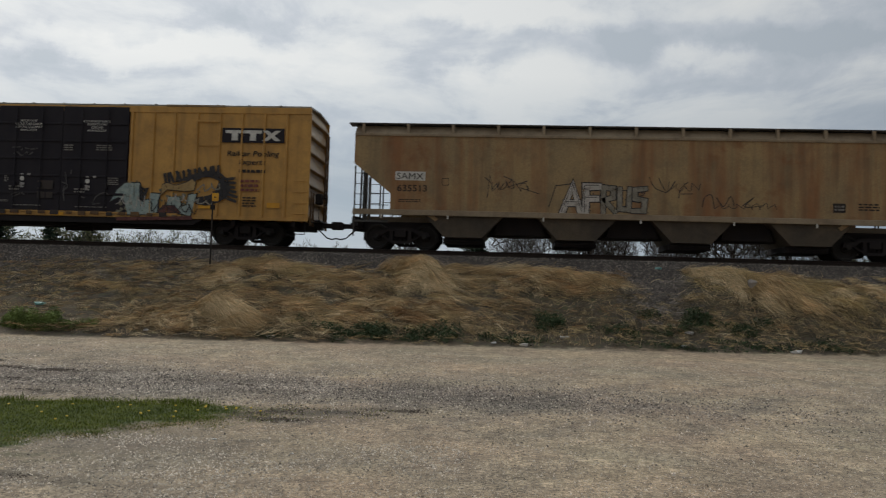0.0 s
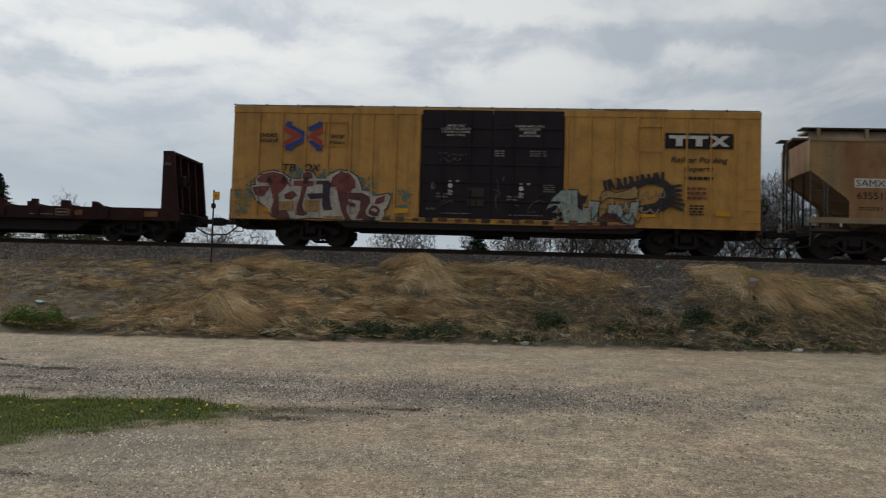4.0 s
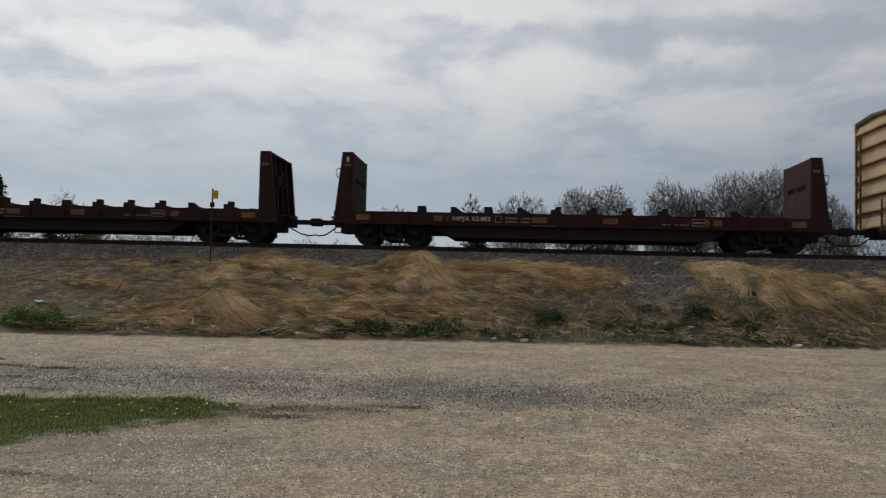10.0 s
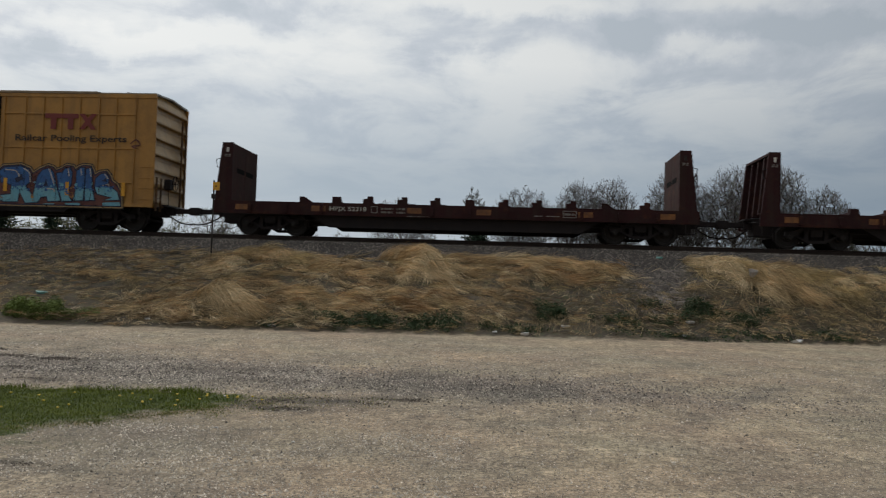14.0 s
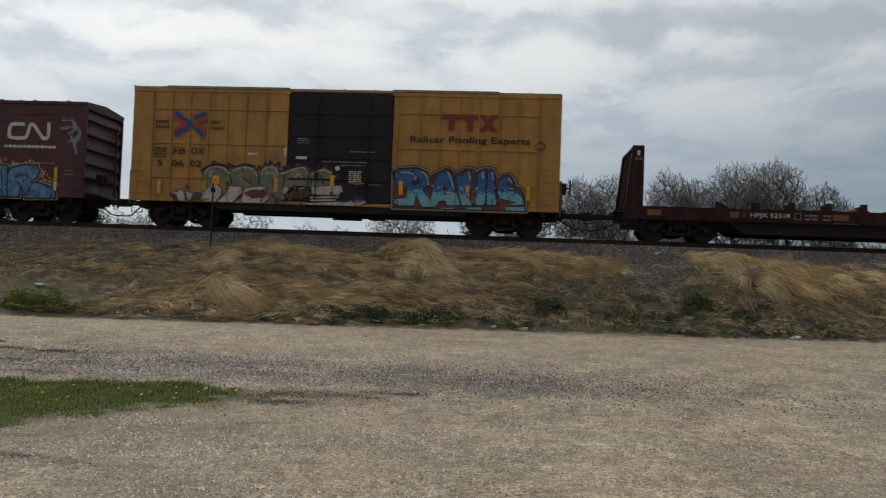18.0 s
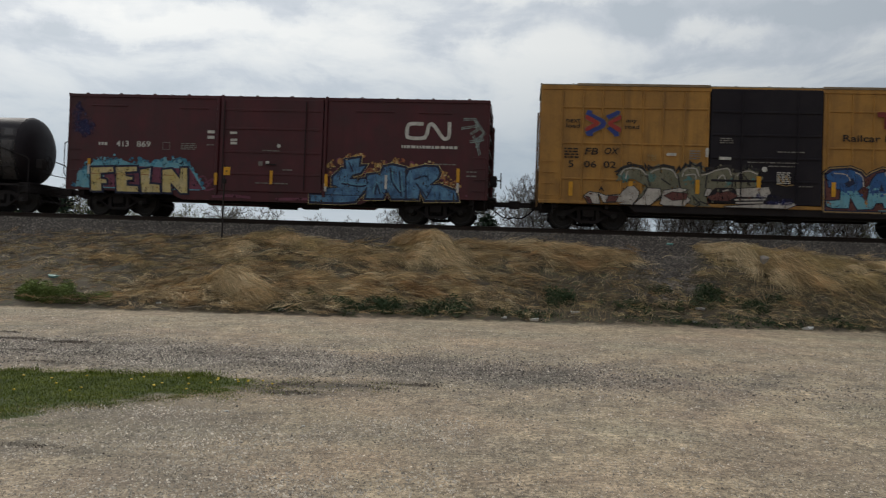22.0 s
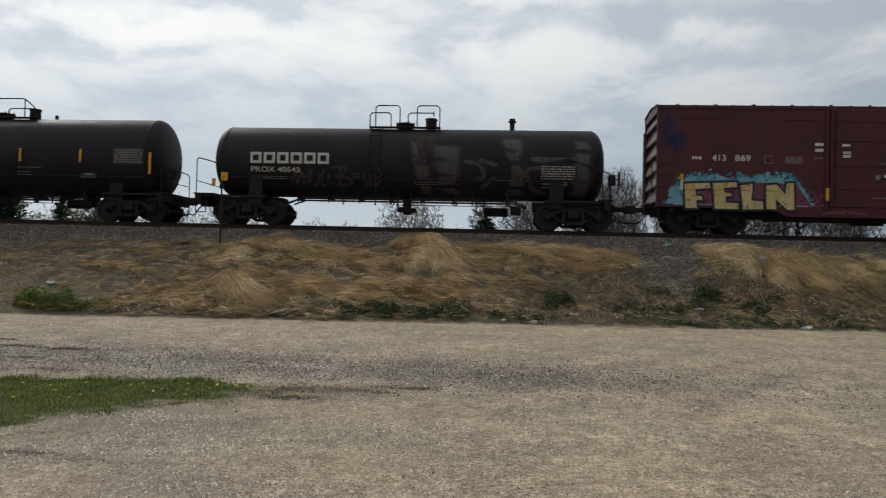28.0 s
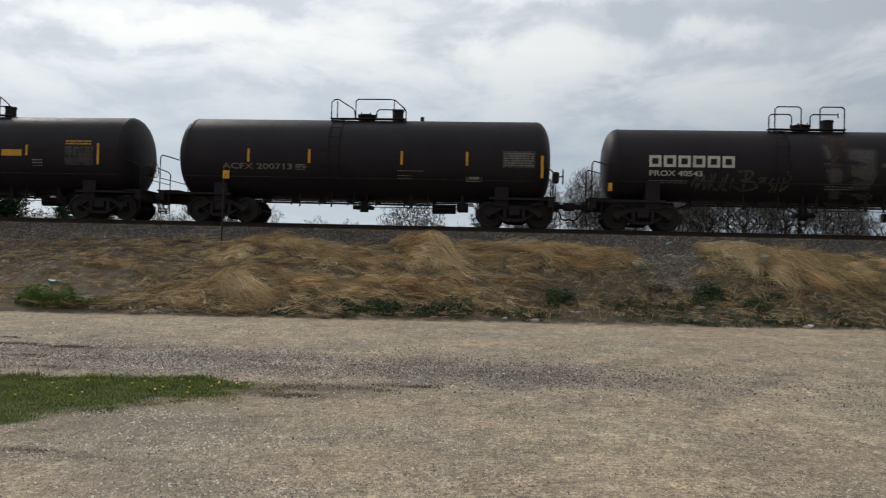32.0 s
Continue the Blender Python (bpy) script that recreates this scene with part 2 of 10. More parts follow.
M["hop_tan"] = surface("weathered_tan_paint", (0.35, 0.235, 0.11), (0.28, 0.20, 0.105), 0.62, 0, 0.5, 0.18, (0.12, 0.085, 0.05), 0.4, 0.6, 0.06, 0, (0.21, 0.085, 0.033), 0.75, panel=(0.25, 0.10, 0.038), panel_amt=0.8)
M["hop_trim"] = surface("pale_tan_trim", (0.31, 0.24, 0.16), (0.25, 0.185, 0.12), 0.6, 0, 0.8, 0.2, GRIME, 0.3, 0.2, 0.05)
M["under"] = surface("grimy_underframe_steel", (0.027, 0.023, 0.0245), (0.034, 0.029, 0.029), 0.85, 0.0, 1.5, 0.3, (0.028, 0.022, 0.018), 0.4, 0.0, 0.15, spec=0.15)
M["wheel"] = surface("worn_wheel_steel", (0.028, 0.0245, 0.023), (0.023, 0.02, 0.019), 0.75, 0.1, 2.0, 0.3, GRIME, 0.4, 0, 0.1)
M["galv"] = surface("dull_steel_rail", (0.09, 0.085, 0.08), (0.06, 0.055, 0.05), 0.5, 0.6, 2.0, 0.2)
M["white"] = surface("white_lettering_paint", (0.66, 0.64, 0.60), (0.54, 0.52, 0.48), 0.6, 0, 2.0, 0.2, GRIME, 0.25, 0.1, 0.0)
M["faint"] = surface("faded_white_stencil", (0.25, 0.23, 0.21), (0.16, 0.145, 0.13), 0.6, 0, 2.0, 0.25, GRIME, 0.3, 0.1, 0.0)
M["ink"] = surface("dark_lettering_paint", (0.018, 0.013, 0.011), (0.03, 0.02, 0.015), 0.6, 0, 2.0, 0.2)
M["logo_red"] = surface("logo_red_paint", (0.40, 0.045, 0.03), (0.33, 0.04, 0.03), 0.55, 0, 1.0, 0.15)
M["logo_maroon"] = surface("logo_maroon_paint", (0.20, 0.03, 0.025), (0.16, 0.03, 0.025), 0.55, 0, 1.0, 0.15)
M["logo_blue"] = surface("logo_blue_paint", (0.03, 0.05, 0.26), (0.03, 0.05, 0.2), 0.55, 0, 1.0, 0.15)
M["reflect"] = surface("yellow_reflective_tape", (0.72, 0.36, 0.02), (0.62, 0.29, 0.02), 0.4, 0, 2.0, 0.15, GRIME, 0.15)
for key, a, b in (("g_red", (0.16, 0.035, 0.033), (0.24, 0.07, 0.06)), ("g_white", (0.55, 0.505, 0.455), (0.43, 0.39, 0.35)), ("g_pale", (0.36, 0.42, 0.38), (0.26, 0.34, 0.34)),
                  ("g_dark", (0.02, 0.018, 0.022), (0.035, 0.03, 0.03)), ("g_tan", (0.40, 0.27, 0.11), (0.32, 0.2, 0.08)), ("g_grey", (0.15, 0.145, 0.095), (0.22, 0.205, 0.14)),
                  ("g_maroon", (0.10, 0.03, 0.028), (0.15, 0.05, 0.04)), ("g_blue", (0.035, 0.13, 0.34), (0.03, 0.09, 0.26)), ("g_sky", (0.14, 0.38, 0.50), (0.20, 0.44, 0.52)),
                  ("g_cyan", (0.06, 0.27, 0.38), (0.03, 0.14, 0.26)), ("g_yellow", (0.60, 0.46, 0.16), (0.66, 0.54, 0.28)), ("g_purple", (0.20, 0.05, 0.09), (0.15, 0.04, 0.07)),
                  ("g_rust_stain", (0.085, 0.05, 0.03), (0.055, 0.034, 0.024)), ("g_slate", (0.05, 0.028, 0.045), (0.03, 0.022, 0.045)), ("g_navy", (0.012, 0.016, 0.05), (0.02, 0.025, 0.06)), ("g_steel", (0.13, 0.29, 0.46), (0.05, 0.13, 0.27)), ("g_flame", (0.52, 0.33, 0.10), (0.30, 0.07, 0.04)), ("g_ghost", (0.085, 0.077, 0.077), (0.05, 0.045, 0.046)),
                  ("g_ash", (0.30, 0.27, 0.22), (0.20, 0.18, 0.14)), ("g_ghost_dim", (0.055, 0.05, 0.047), (0.03, 0.027, 0.026)), ("g_faded_teal", (0.08, 0.2, 0.2), (0.14, 0.2, 0.15))):
    M[key] = worn(surface("spray_" + key[2:], a, b, 0.6, 0, 2.6, 0.25, GRIME, 0.3, 0.3, 0.0), *((0.22, 0.62) if key == "g_rust_stain" else (0.33, 0.43)))
M["rail"] = surface("rusty_rail_web", (0.05, 0.032, 0.024), (0.035, 0.025, 0.02), 0.7, 0.3, 2.0, 0.3)
M["railtop"] = surface("polished_rail_head", (0.35, 0.34, 0.33), (0.28, 0.27, 0.26), 0.3, 1.0, 2.0, 0.1)
M["tie"] = surface("creosoted_timber", (0.045, 0.033, 0.024), (0.07, 0.052, 0.038), 0.85, 0, 3.0, 0.4, None, 0, 0, 0.3)
M["ballast"] = surface("ballast_stone", (0.22, 0.187, 0.160), (0.122, 0.103, 0.088), 0.85, 0, 1.0, 0.3, None, 0, 0, 0.3, 0.8)
M["pebble"] = surface("gravel_stone", (0.58, 0.51, 0.425), (0.42, 0.37, 0.30), 0.9, 0, 1.0, 0.2, None, 0, 0, 0.2, 0.5)
# dark stones; part of them paint the shadow specks between pale gravel
M["dark_pebble"] = surface("dark_gravel_and_shadow", (0.23, 0.195, 0.16), (0.13, 0.112, 0.095), 0.9, 0, 1.0, 0.2, None, 0, 0, 0.2, 0.5)
M["dry_olive"] = surface("olive_dry_grass", (0.66, 0.49, 0.245), (0.40, 0.305, 0.155), 0.75, 0, 1.1, 0.1, None, 0, 0, 0.0, 0.5, spec=0.1)
M["dry_rust"] = surface("russet_dry_grass", (0.52, 0.325, 0.16), (0.28, 0.175, 0.09), 0.75, 0, 1.1, 0.1, None, 0, 0, 0.0, 0.5, spec=0.1)
M["straw"] = surface("lying_straw", (0.52, 0.395, 0.225), (0.30, 0.225, 0.13), 0.8, 0, 0.9, 0.1, None, 0, 0, 0.0, 0.6, spec=0.1)
M["grey_straw"] = surface("rotted_straw", (0.22, 0.175, 0.115), (0.12, 0.102, 0.068), 0.85, 0, 0.9, 0.1, None, 0, 0, 0.0, 0.6, spec=0.1)
M["dry"] = surface("dry_grass", (0.75, 0.535, 0.29), (0.42, 0.295, 0.155), 0.75, 0, 1.1, 0.1, None, 0, 0, 0.0, 0.5, spec=0.1)
M["dry_pale"] = surface("pale_dry_grass", (0.86, 0.69, 0.44), (0.62, 0.47, 0.27), 0.75, 0, 1.4, 0.1, None, 0, 0, 0.0, 0.4, spec=0.1)
M["green"] = surface("green_grass", (0.20, 0.235, 0.040), (0.115, 0.15, 0.027), 0.75, 0, 1.6, 0.05, None, 0, 0, 0.0, 0.28, spec=0.05)
M["weed"] = surface("weed_leaf", (0.085, 0.12, 0.06), (0.05, 0.078, 0.04), 0.65, 0, 1.0, 0.1, None, 0, 0, 0.0, 0.5, spec=0.1)
M["flower"] = surface("dandelion_yellow", (0.75, 0.55, 0.03), (0.7, 0.48, 0.03), 0.6, 0, 1.0, 0.1)
M["bark"] = surface("grey_bark", (0.075, 0.062, 0.05), (0.05, 0.042, 0.036), 0.9, 0, 1.0, 0.3)
M["twig"] = surface("budding_twig", (0.205, 0.19, 0.19), (0.15, 0.137, 0.132), 0.85, 0, 0.6, 0.2, None, 0, 0, 0, 0.4)
M["conifer"] = surface("conifer_needles", (0.022, 0.045, 0.026), (0.03, 0.055, 0.03), 0.8, 0, 1.0, 0.2, None, 0, 0, 0, 0.4)
M["leaf"] = surface("spring_leaf", (0.17, 0.17, 0.085), (0.13, 0.135, 0.068), 0.75, 0, 1.0, 0.2, None, 0, 0, 0, 0.4)
M["litter"] = surface("white_litter", (0.75, 0.74, 0.72), (0.62, 0.61, 0.6), 0.6, 0, 3.0, 0.1)
M["faded_bag"] = surface("weathered_plastic", (0.42, 0.38, 0.34), (0.30, 0.265, 0.235), 0.55, 0, 3.0, 0.2)
M["teal"] = surface("teal_plastic", (0.25, 0.5, 0.45), (0.2, 0.42, 0.4), 0.5, 0, 3.0, 0.1)
M["wood"] = surface("bleached_stick", (0.30, 0.25, 0.19), (0.2, 0.165, 0.12), 0.85, 0, 4.0, 0.3)
M["yellow_grime"] = surface("grimy_yellow_steel", (0.16, 0.085, 0.03), (0.09, 0.05, 0.025), 0.6, 0, 2.0, 0.3, GRIME, 0.4)
M["g_navy_soft"] = worn(surface("spray_faint_blue", (0.03, 0.04, 0.16), (0.035, 0.028, 0.09), 0.6, 0, 1.6, 0.2), 0.2, 0.7)
M["bush"] = surface("olive_bush_leaf", (0.21, 0.27, 0.085), (0.12, 0.165, 0.055), 0.75, 0, 1.0, 0.1, None, 0, 0, 0.0, 0.45, spec=0.1)
M["worn_brown"] = surface("worn_brown_patch", (0.045, 0.03, 0.024), (0.025, 0.02, 0.018), 0.6, 0, 2.0, 0.3)
# the bays are a darker brown than the side sheets
M["hop_grime"] = surface("dark_brown_hopper_bay", (0.10, 0.075, 0.05), (0.06, 0.047, 0.035), 0.75, 0, 0.9, 0.25, GRIME, 0.5, 0.3, 0.08)
M["clod"] = surface("dark_damp_soil", (0.075, 0.06, 0.05), (0.12, 0.098, 0.08), 0.95, 0, 1.0, 0.2, None, 0, 0, 0.2, 0.5, spec=0.1)
M["stencil"] = surface("greyed_white_stencil", (0.38, 0.36, 0.34), (0.27, 0.25, 0.24), 0.6, 0, 2.0, 0.25, GRIME, 0.3, 0.1, 0.0)
M["g_haze"] = worn(surface("spray_haze", (0.088, 0.080, 0.080), (0.064, 0.058, 0.059), 0.6, 0, 1.4, 0.25), 0.12, 0.46)
nodes, join = M["g_haze"].node_tree.nodes, M["g_haze"].node_tree.links.new
cover, thin = nodes.new("ShaderNodeAttribute"), nodes.new("ShaderNodeMath")
cover.attribute_name, thin.operation = "cover", "MULTIPLY"
alpha = nodes["Principled BSDF"].inputs["Alpha"]
join(cover.outputs["Fac"], thin.inputs[0]); join(alpha.links[0].from_socket, thin.inputs[1]); join(thin.outputs[0], alpha)


def ground_material():
    """Gravel lot, dry bank soil and stony shoulder in one sheet, told apart by where they lie."""
    m = bpy.data.materials.new("lot_and_bank_ground")
    m.use_nodes = True
    nt = m.node_tree
    N, L = nt.nodes.new, nt.links.new
    bs = nt.nodes["Principled BSDF"]
    tc = N("ShaderNodeTexCoord")
    at = N("ShaderNodeAttribute"); at.attribute_name = "zone"
    sep = N("ShaderNodeSeparateColor")
    L(at.outputs["Color"], sep.inputs[0])

    def noise(sc, detail=5.0, stretch=None, rgh=0.6):
        n = N("ShaderNodeTexNoise")
        n.inputs["Scale"].default_value, n.inputs["Detail"].default_value, n.inputs["Roughness"].default_value = sc, detail, rgh
        if stretch:
            mp = N("ShaderNodeMapping"); mp.inputs["Scale"].default_value = stretch
            mp.inputs["Rotation"].default_value = (0, 0, radians(-14))
            L(tc.outputs["Object"], mp.inputs[0]); L(mp.outputs[0], n.inputs["Vector"])
        else:
            L(tc.outputs["Object"], n.inputs["Vector"])
        return n.outputs["Fac"]

    def ramped(x, lo, hi, top=1.0):
        r = N("ShaderNodeMapRange")
        r.inputs["From Min"].default_value, r.inputs["From Max"].default_value, r.inputs["To Max"].default_value = lo, hi, top
        L(x, r.inputs["Value"])
        return r.outputs[0]

    def mixed(fac, c1, c2, mode="MIX"):
        x = N("ShaderNodeMixRGB"); x.blend_type = mode
        for s, v in ((0, fac), (1, c1), (2, c2)):
            if isinstance(v, float):
                x.inputs[s].default_value = v
            elif isinstance(v, tuple):
                x.inputs[s].default_value = (*v, 1)
            else:
                L(v, x.inputs[s])
        return x.outputs[0]

    packed = mixed(ramped(noise(0.5, 4), 0.35, 0.65), (0.435, 0.355, 0.26), (0.345, 0.292, 0.224))
    loose = mixed(ramped(noise(1.1, 4), 0.35, 0.65), (0.25, 0.217, 0.18), (0.165, 0.145, 0.122))
    bandw = N("ShaderNodeMath"); bandw.operation = "MULTIPLY_ADD"
    L(noise(1.1, 7, (0.8, 1.0, 1.0), 0.65), bandw.inputs[0]); bandw.inputs[1].default_value = 1.2
    L(at.outputs["Alpha"], bandw.inputs[2])
    lot = mixed(ramped(bandw.outputs[0], 0.66, 1.2), packed, loose)
    stones = noise(30.0, 5.0, (1.0, 0.7, 1.0), 0.78)
    lot = mixed(0.9, lot, mixed(1.0, lot, mixed(ramped(stones, 0.38, 0.64), (0.40, 0.385, 0.37), (1.68, 1.65, 1.6)), "MULTIPLY"))
    lot = mixed(0.8, lot, mixed(1.0, lot, mixed(ramped(noise(7.0, 7.0, (1.0, 0.75, 1.0), 0.74), 0.36, 0.64), (0.58, 0.57, 0.56), (1.38, 1.38, 1.36)), "MULTIPLY"))
    lot = mixed(0.6, lot, mixed(1.0, lot, mixed(ramped(noise(0.33, 4.0), 0.38, 0.62), (1.02, 0.91, 0.83), (0.93, 0.98, 0.9)), "MULTIPLY"))
    lot = mixed(0.75, lot, mixed(1.0, lot, mixed(ramped(noise(0.7, 7.0, (1.0, 0.75, 1.0), 0.68), 0.36, 0.64), (0.72, 0.73, 0.75), (1.26, 1.24, 1.20)), "MULTIPLY"))
    lot = mixed(0.7, lot, mixed(1.0, lot, mixed(ramped(noise(2.3, 7.0, (1.0, 0.7, 1.0), 0.7), 0.38, 0.62), (0.74, 0.73, 0.72), (1.22, 1.22, 1.22)), "MULTIPLY"))
    lot = mixed(ramped(noise(0.45, 5.0), 0.50, 0.68, 0.32), lot, (0.37, 0.275, 0.205))
    # dark crumbs of soil and tar worked into the surface
    lot = mixed(ramped(noise(3.4, 8.0, (1.0, 0.8, 1.0), 0.75), 0.565, 0.66, 0.6), lot, (0.135, 0.115, 0.09))
    damp = mixed(ramped(noise(2.2, 6), 0.40, 0.62), (0.075, 0.06, 0.043), (0.14, 0.118, 0.085))
    lot = mixed(sep.outputs["Blue"], lot, damp)
    at2 = N("ShaderNodeAttribute"); at2.attribute_name = "turf"
    turfw = N("ShaderNodeMath"); turfw.operation = "MULTIPLY_ADD"
    L(noise(5.0, 6, None, 0.7), turfw.inputs[0]); turfw.inputs[1].default_value = 0.9
    L(at2.outputs["Fac"], turfw.inputs[2])
    lot = mixed(ramped(turfw.outputs[0], 0.8, 1.2), lot, mixed(ramped(noise(7.0, 5), 0.35, 0.65), (0.045, 0.068, 0.014), (0.085, 0.105, 0.03)))
    soil = mixed(ramped(noise(1.3, 7), 0.38, 0.62), (0.13, 0.098, 0.06), (0.066, 0.053, 0.036))
    soil = mixed(0.6, soil, mixed(1.0, soil, mixed(ramped(noise(28.0, 5.0), 0.35, 0.65), (0.35, 0.35, 0.35), (1.6, 1.6, 1.6)), "MULTIPLY"))
    soil = mixed(ramped(noise(4.5, 6), 0.52, 0.66, 0.6), soil, (0.11, 0.12, 0.05))
    rock = mixed(ramped(noise(16.0, 4), 0.35, 0.65), (0.125, 0.107, 0.092), (0.056, 0.047, 0.041))
    edge = N("ShaderNodeMath"); edge.operation = "ADD"
    wob = ramped(noise(3.0, 6), 0.3, 0.7, 0.5)
    L(sep.outputs["Red"], edge.inputs[0]); L(wob, edge.inputs[1])
    col = mixed(ramped(edge.outputs[0], 0.55, 0.85), lot, soil)
    edge2 = N("ShaderNodeMath"); edge2.operation = "ADD"
    L(sep.outputs["Green"], edge2.inputs[0]); L(wob, edge2.inputs[1])
    col = mixed(ramped(edge2.outputs[0], 0.6, 0.85), col, rock)
    L(col, bs.inputs["Base Color"])
    bs.inputs["Roughness"].default_value = 0.92
    bp = N("ShaderNodeBump"); bp.inputs["Strength"].default_value, bp.inputs["Distance"].default_value = 0.6, 0.02
    L(stones, bp.inputs["Height"]); L(bp.outputs[0], bs.inputs["Normal"])
    return m


# ---- geometry helpers ----
def part(name, bm, material, parent, label="", smooth=False):
    bmesh.ops.recalc_face_normals(bm, faces=bm.faces)
    me = bpy.data.meshes.new(name)
    bm.to_mesh(me)
    bm.free()
    for mt in (material if isinstance(material, (list, tuple)) else [material]):
        me.materials.append(M[mt])
    if smooth:
        me.polygons.foreach_set("use_smooth", [True] * len(me.polygons))
    ob = new(name, me)
    ob.parent = parent
    if label:
        ob["label"] = label
    return ob


def thing(name, label, category, group="", at=(0, 0, 0)):
    ob = new(name)
    ob.empty_display_size = 0.3
    ob.location = at
    return tagged(ob, label, category, group)


def box(bm, x0, x1, y0, y1, z0, z1, mi=0):
    vs = [bm.verts.new(p) for p in ((x0, y0, z0), (x1, y0, z0), (x1, y1, z0), (x0, y1, z0), (x0, y0, z1), (x1, y0, z1), (x1, y1, z1), (x0, y1, z1))]
    for q in ((3, 2, 1, 0), (4, 5, 6, 7), (0, 1, 5, 4), (1, 2, 6, 5), (2, 3, 7, 6), (3, 0, 4, 7)):
        bm.faces.new([vs[i] for i in q]).material_index = mi


def slab(bm, x0, x1, y0, y1, z0, z1, c=0.01, mi=0):
    """A box with chamfered upright and top edges."""
    c = min(c, (x1 - x0) * 0.3, (y1 - y0) * 0.3, (z1 - z0) * 0.3)
    rings = []
    for z, d in ((z0, c), (z0 + c, 0), (z1 - c, 0), (z1, c)):
        rings.append([bm.verts.new(p) for p in ((x0 + d, y0 + d, z), (x1 - d, y0 + d, z), (x1 - d, y1 - d, z), (x0 + d, y1 - d, z))])
    for a, b in zip(rings, rings[1:]):
        for i in range(4):
            bm.faces.new((a[i], a[(i + 1) % 4], b[(i + 1) % 4], b[i])).material_index = mi
    bm.faces.new(rings[0][::-1]).material_index = mi
    bm.faces.new(rings[-1]).material_index = mi


def prism(bm, outline, y0, y1, mi=0):
    """An outline in x and z, pushed from y0 to y1."""
    a = [bm.verts.new((x, y0, z)) for x, z in outline]
    b = [bm.verts.new((x, y1, z)) for x, z in outline]
    n = len(a)
    for f in (a, b[::-1]):
        bm.faces.new(f).material_index = mi
    for i in range(n):
        bm.faces.new((a[i], b[i], b[(i + 1) % n], a[(i + 1) % n])).material_index = mi


def cross(bm, outline, x0, x1, mi=0):
    """An outline in y and z, pushed from x0 to x1."""
    a = [bm.verts.new((x0, y, z)) for y, z in outline]
    b = [bm.verts.new((x1, y, z)) for y, z in outline]
    n = len(a)
    for f in (a, b[::-1]):
        bm.faces.new(f).material_index = mi
    for i in range(n):
        bm.faces.new((a[i], b[i], b[(i + 1) % n], a[(i + 1) % n])).material_index = mi


def rod(bm, p, q, r, n=8, r2=None, mi=0, caps=True):
    p, q = Vector(p), Vector(q)
    r2 = r if r2 is None else r2
    d = (q - p).normalized()
    u = d.orthogonal().normalized()
    v = d.cross(u)
    rings = []
    for c, rad in ((p, r), (q, r2)):
        rings.append([bm.verts.new(c + (u * math.cos(2 * math.pi * i / n) + v * math.sin(2 * math.pi * i / n)) * rad) for i in range(n)])
    for i in range(n):
        bm.faces.new((rings[0][i], rings[0][(i + 1) % n], rings[1][(i + 1) % n], rings[1][i])).material_index = mi
    if caps:
        bm.faces.new(rings[0][::-1]).material_index = mi
        bm.faces.new(rings[1]).material_index = mi


def pipe(bm, pts, r, n=6, mi=0):
    for a, b in zip(pts, pts[1:]):
        rod(bm, a, b, r, n, mi=mi)


def turned(bm, profile, axis="y", n=24, centre=(0, 0, 0), mi=0, smooth_close=True):
    """A profile of (along, radius) turned about an axis."""
    rings = []
    for a, r in profile:
        ring = []
        for i in range(n):
            c, s = math.cos(2 * math.pi * i / n) * r, math.sin(2 * math.pi * i / n) * r
            p = {"y": (c, a, s), "x": (a, c, s), "z": (c, s, a)}[axis]
            ring.append(bm.verts.new(Vector(p) + Vector(centre)))
        rings.append(ring)
    for a, b in zip(rings, rings[1:]):
        for i in range(n):
            bm.faces.new((a[i], a[(i + 1) % n], b[(i + 1) % n], b[i])).material_index = mi
    bm.faces.new(rings[0][::-1]).material_index = mi
    bm.faces.new(rings[-1]).material_index = mi


def lettering(name, body, x0, x1, z0, z1, y, material, parent, label="", curve=None, slant=0.0, bold=0.016):
    """Words in the built-in font, fitted to a rectangle on the side that faces the lot."""
    cu = bpy.data.curves.new(name, "FONT")
    cu.body, cu.resolution_u, cu.offset = body, 3, bold
    tmp = bpy.data.objects.new(name, cu)
    scene.collection.objects.link(tmp)
    dg = bpy.context.evaluated_depsgraph_get()
    me = bpy.data.meshes.new_from_object(tmp.evaluated_get(dg))
    bpy.data.objects.remove(tmp)
    bpy.data.curves.remove(cu)
    co = np.empty(len(me.vertices) * 3)
    me.vertices.foreach_get("co", co)
    co = co.reshape(-1, 3)
    lo, hi = co.min(0), co.max(0)
    out = np.empty_like(co)
    v = (co[:, 1] - lo[1]) / (hi[1] - lo[1])
    out[:, 0] = x0 + (co[:, 0] - lo[0]) / (hi[0] - lo[0]) * (x1 - x0) + slant * v
    out[:, 2] = z0 + v * (z1 - z0)
    out[:, 1] = y if curve is None else [curve(z) for z in out[:, 2]]
    me.vertices.foreach_set("co", out.ravel())
    me.materials.clear()
    me.materials.append(M[material])
    me.update()
    ob = new(name, me)
    ob.parent = parent
    if label:
        ob["label"] = label
    return ob


def flat(bm, pts, y, mi=0, thick=0.003):
    """A thin raised shape on the near side; pts in x and z."""
    prism(bm, pts, y - thick, y, mi)


def plate(name, x0, x1, z0, z1, y, material, parent, label=""):
    bm = bmesh.new()
    slab(bm, x0, x1, y - 0.006, y, z0, z1, 0.004)
    return part(name, bm, material, parent, label)


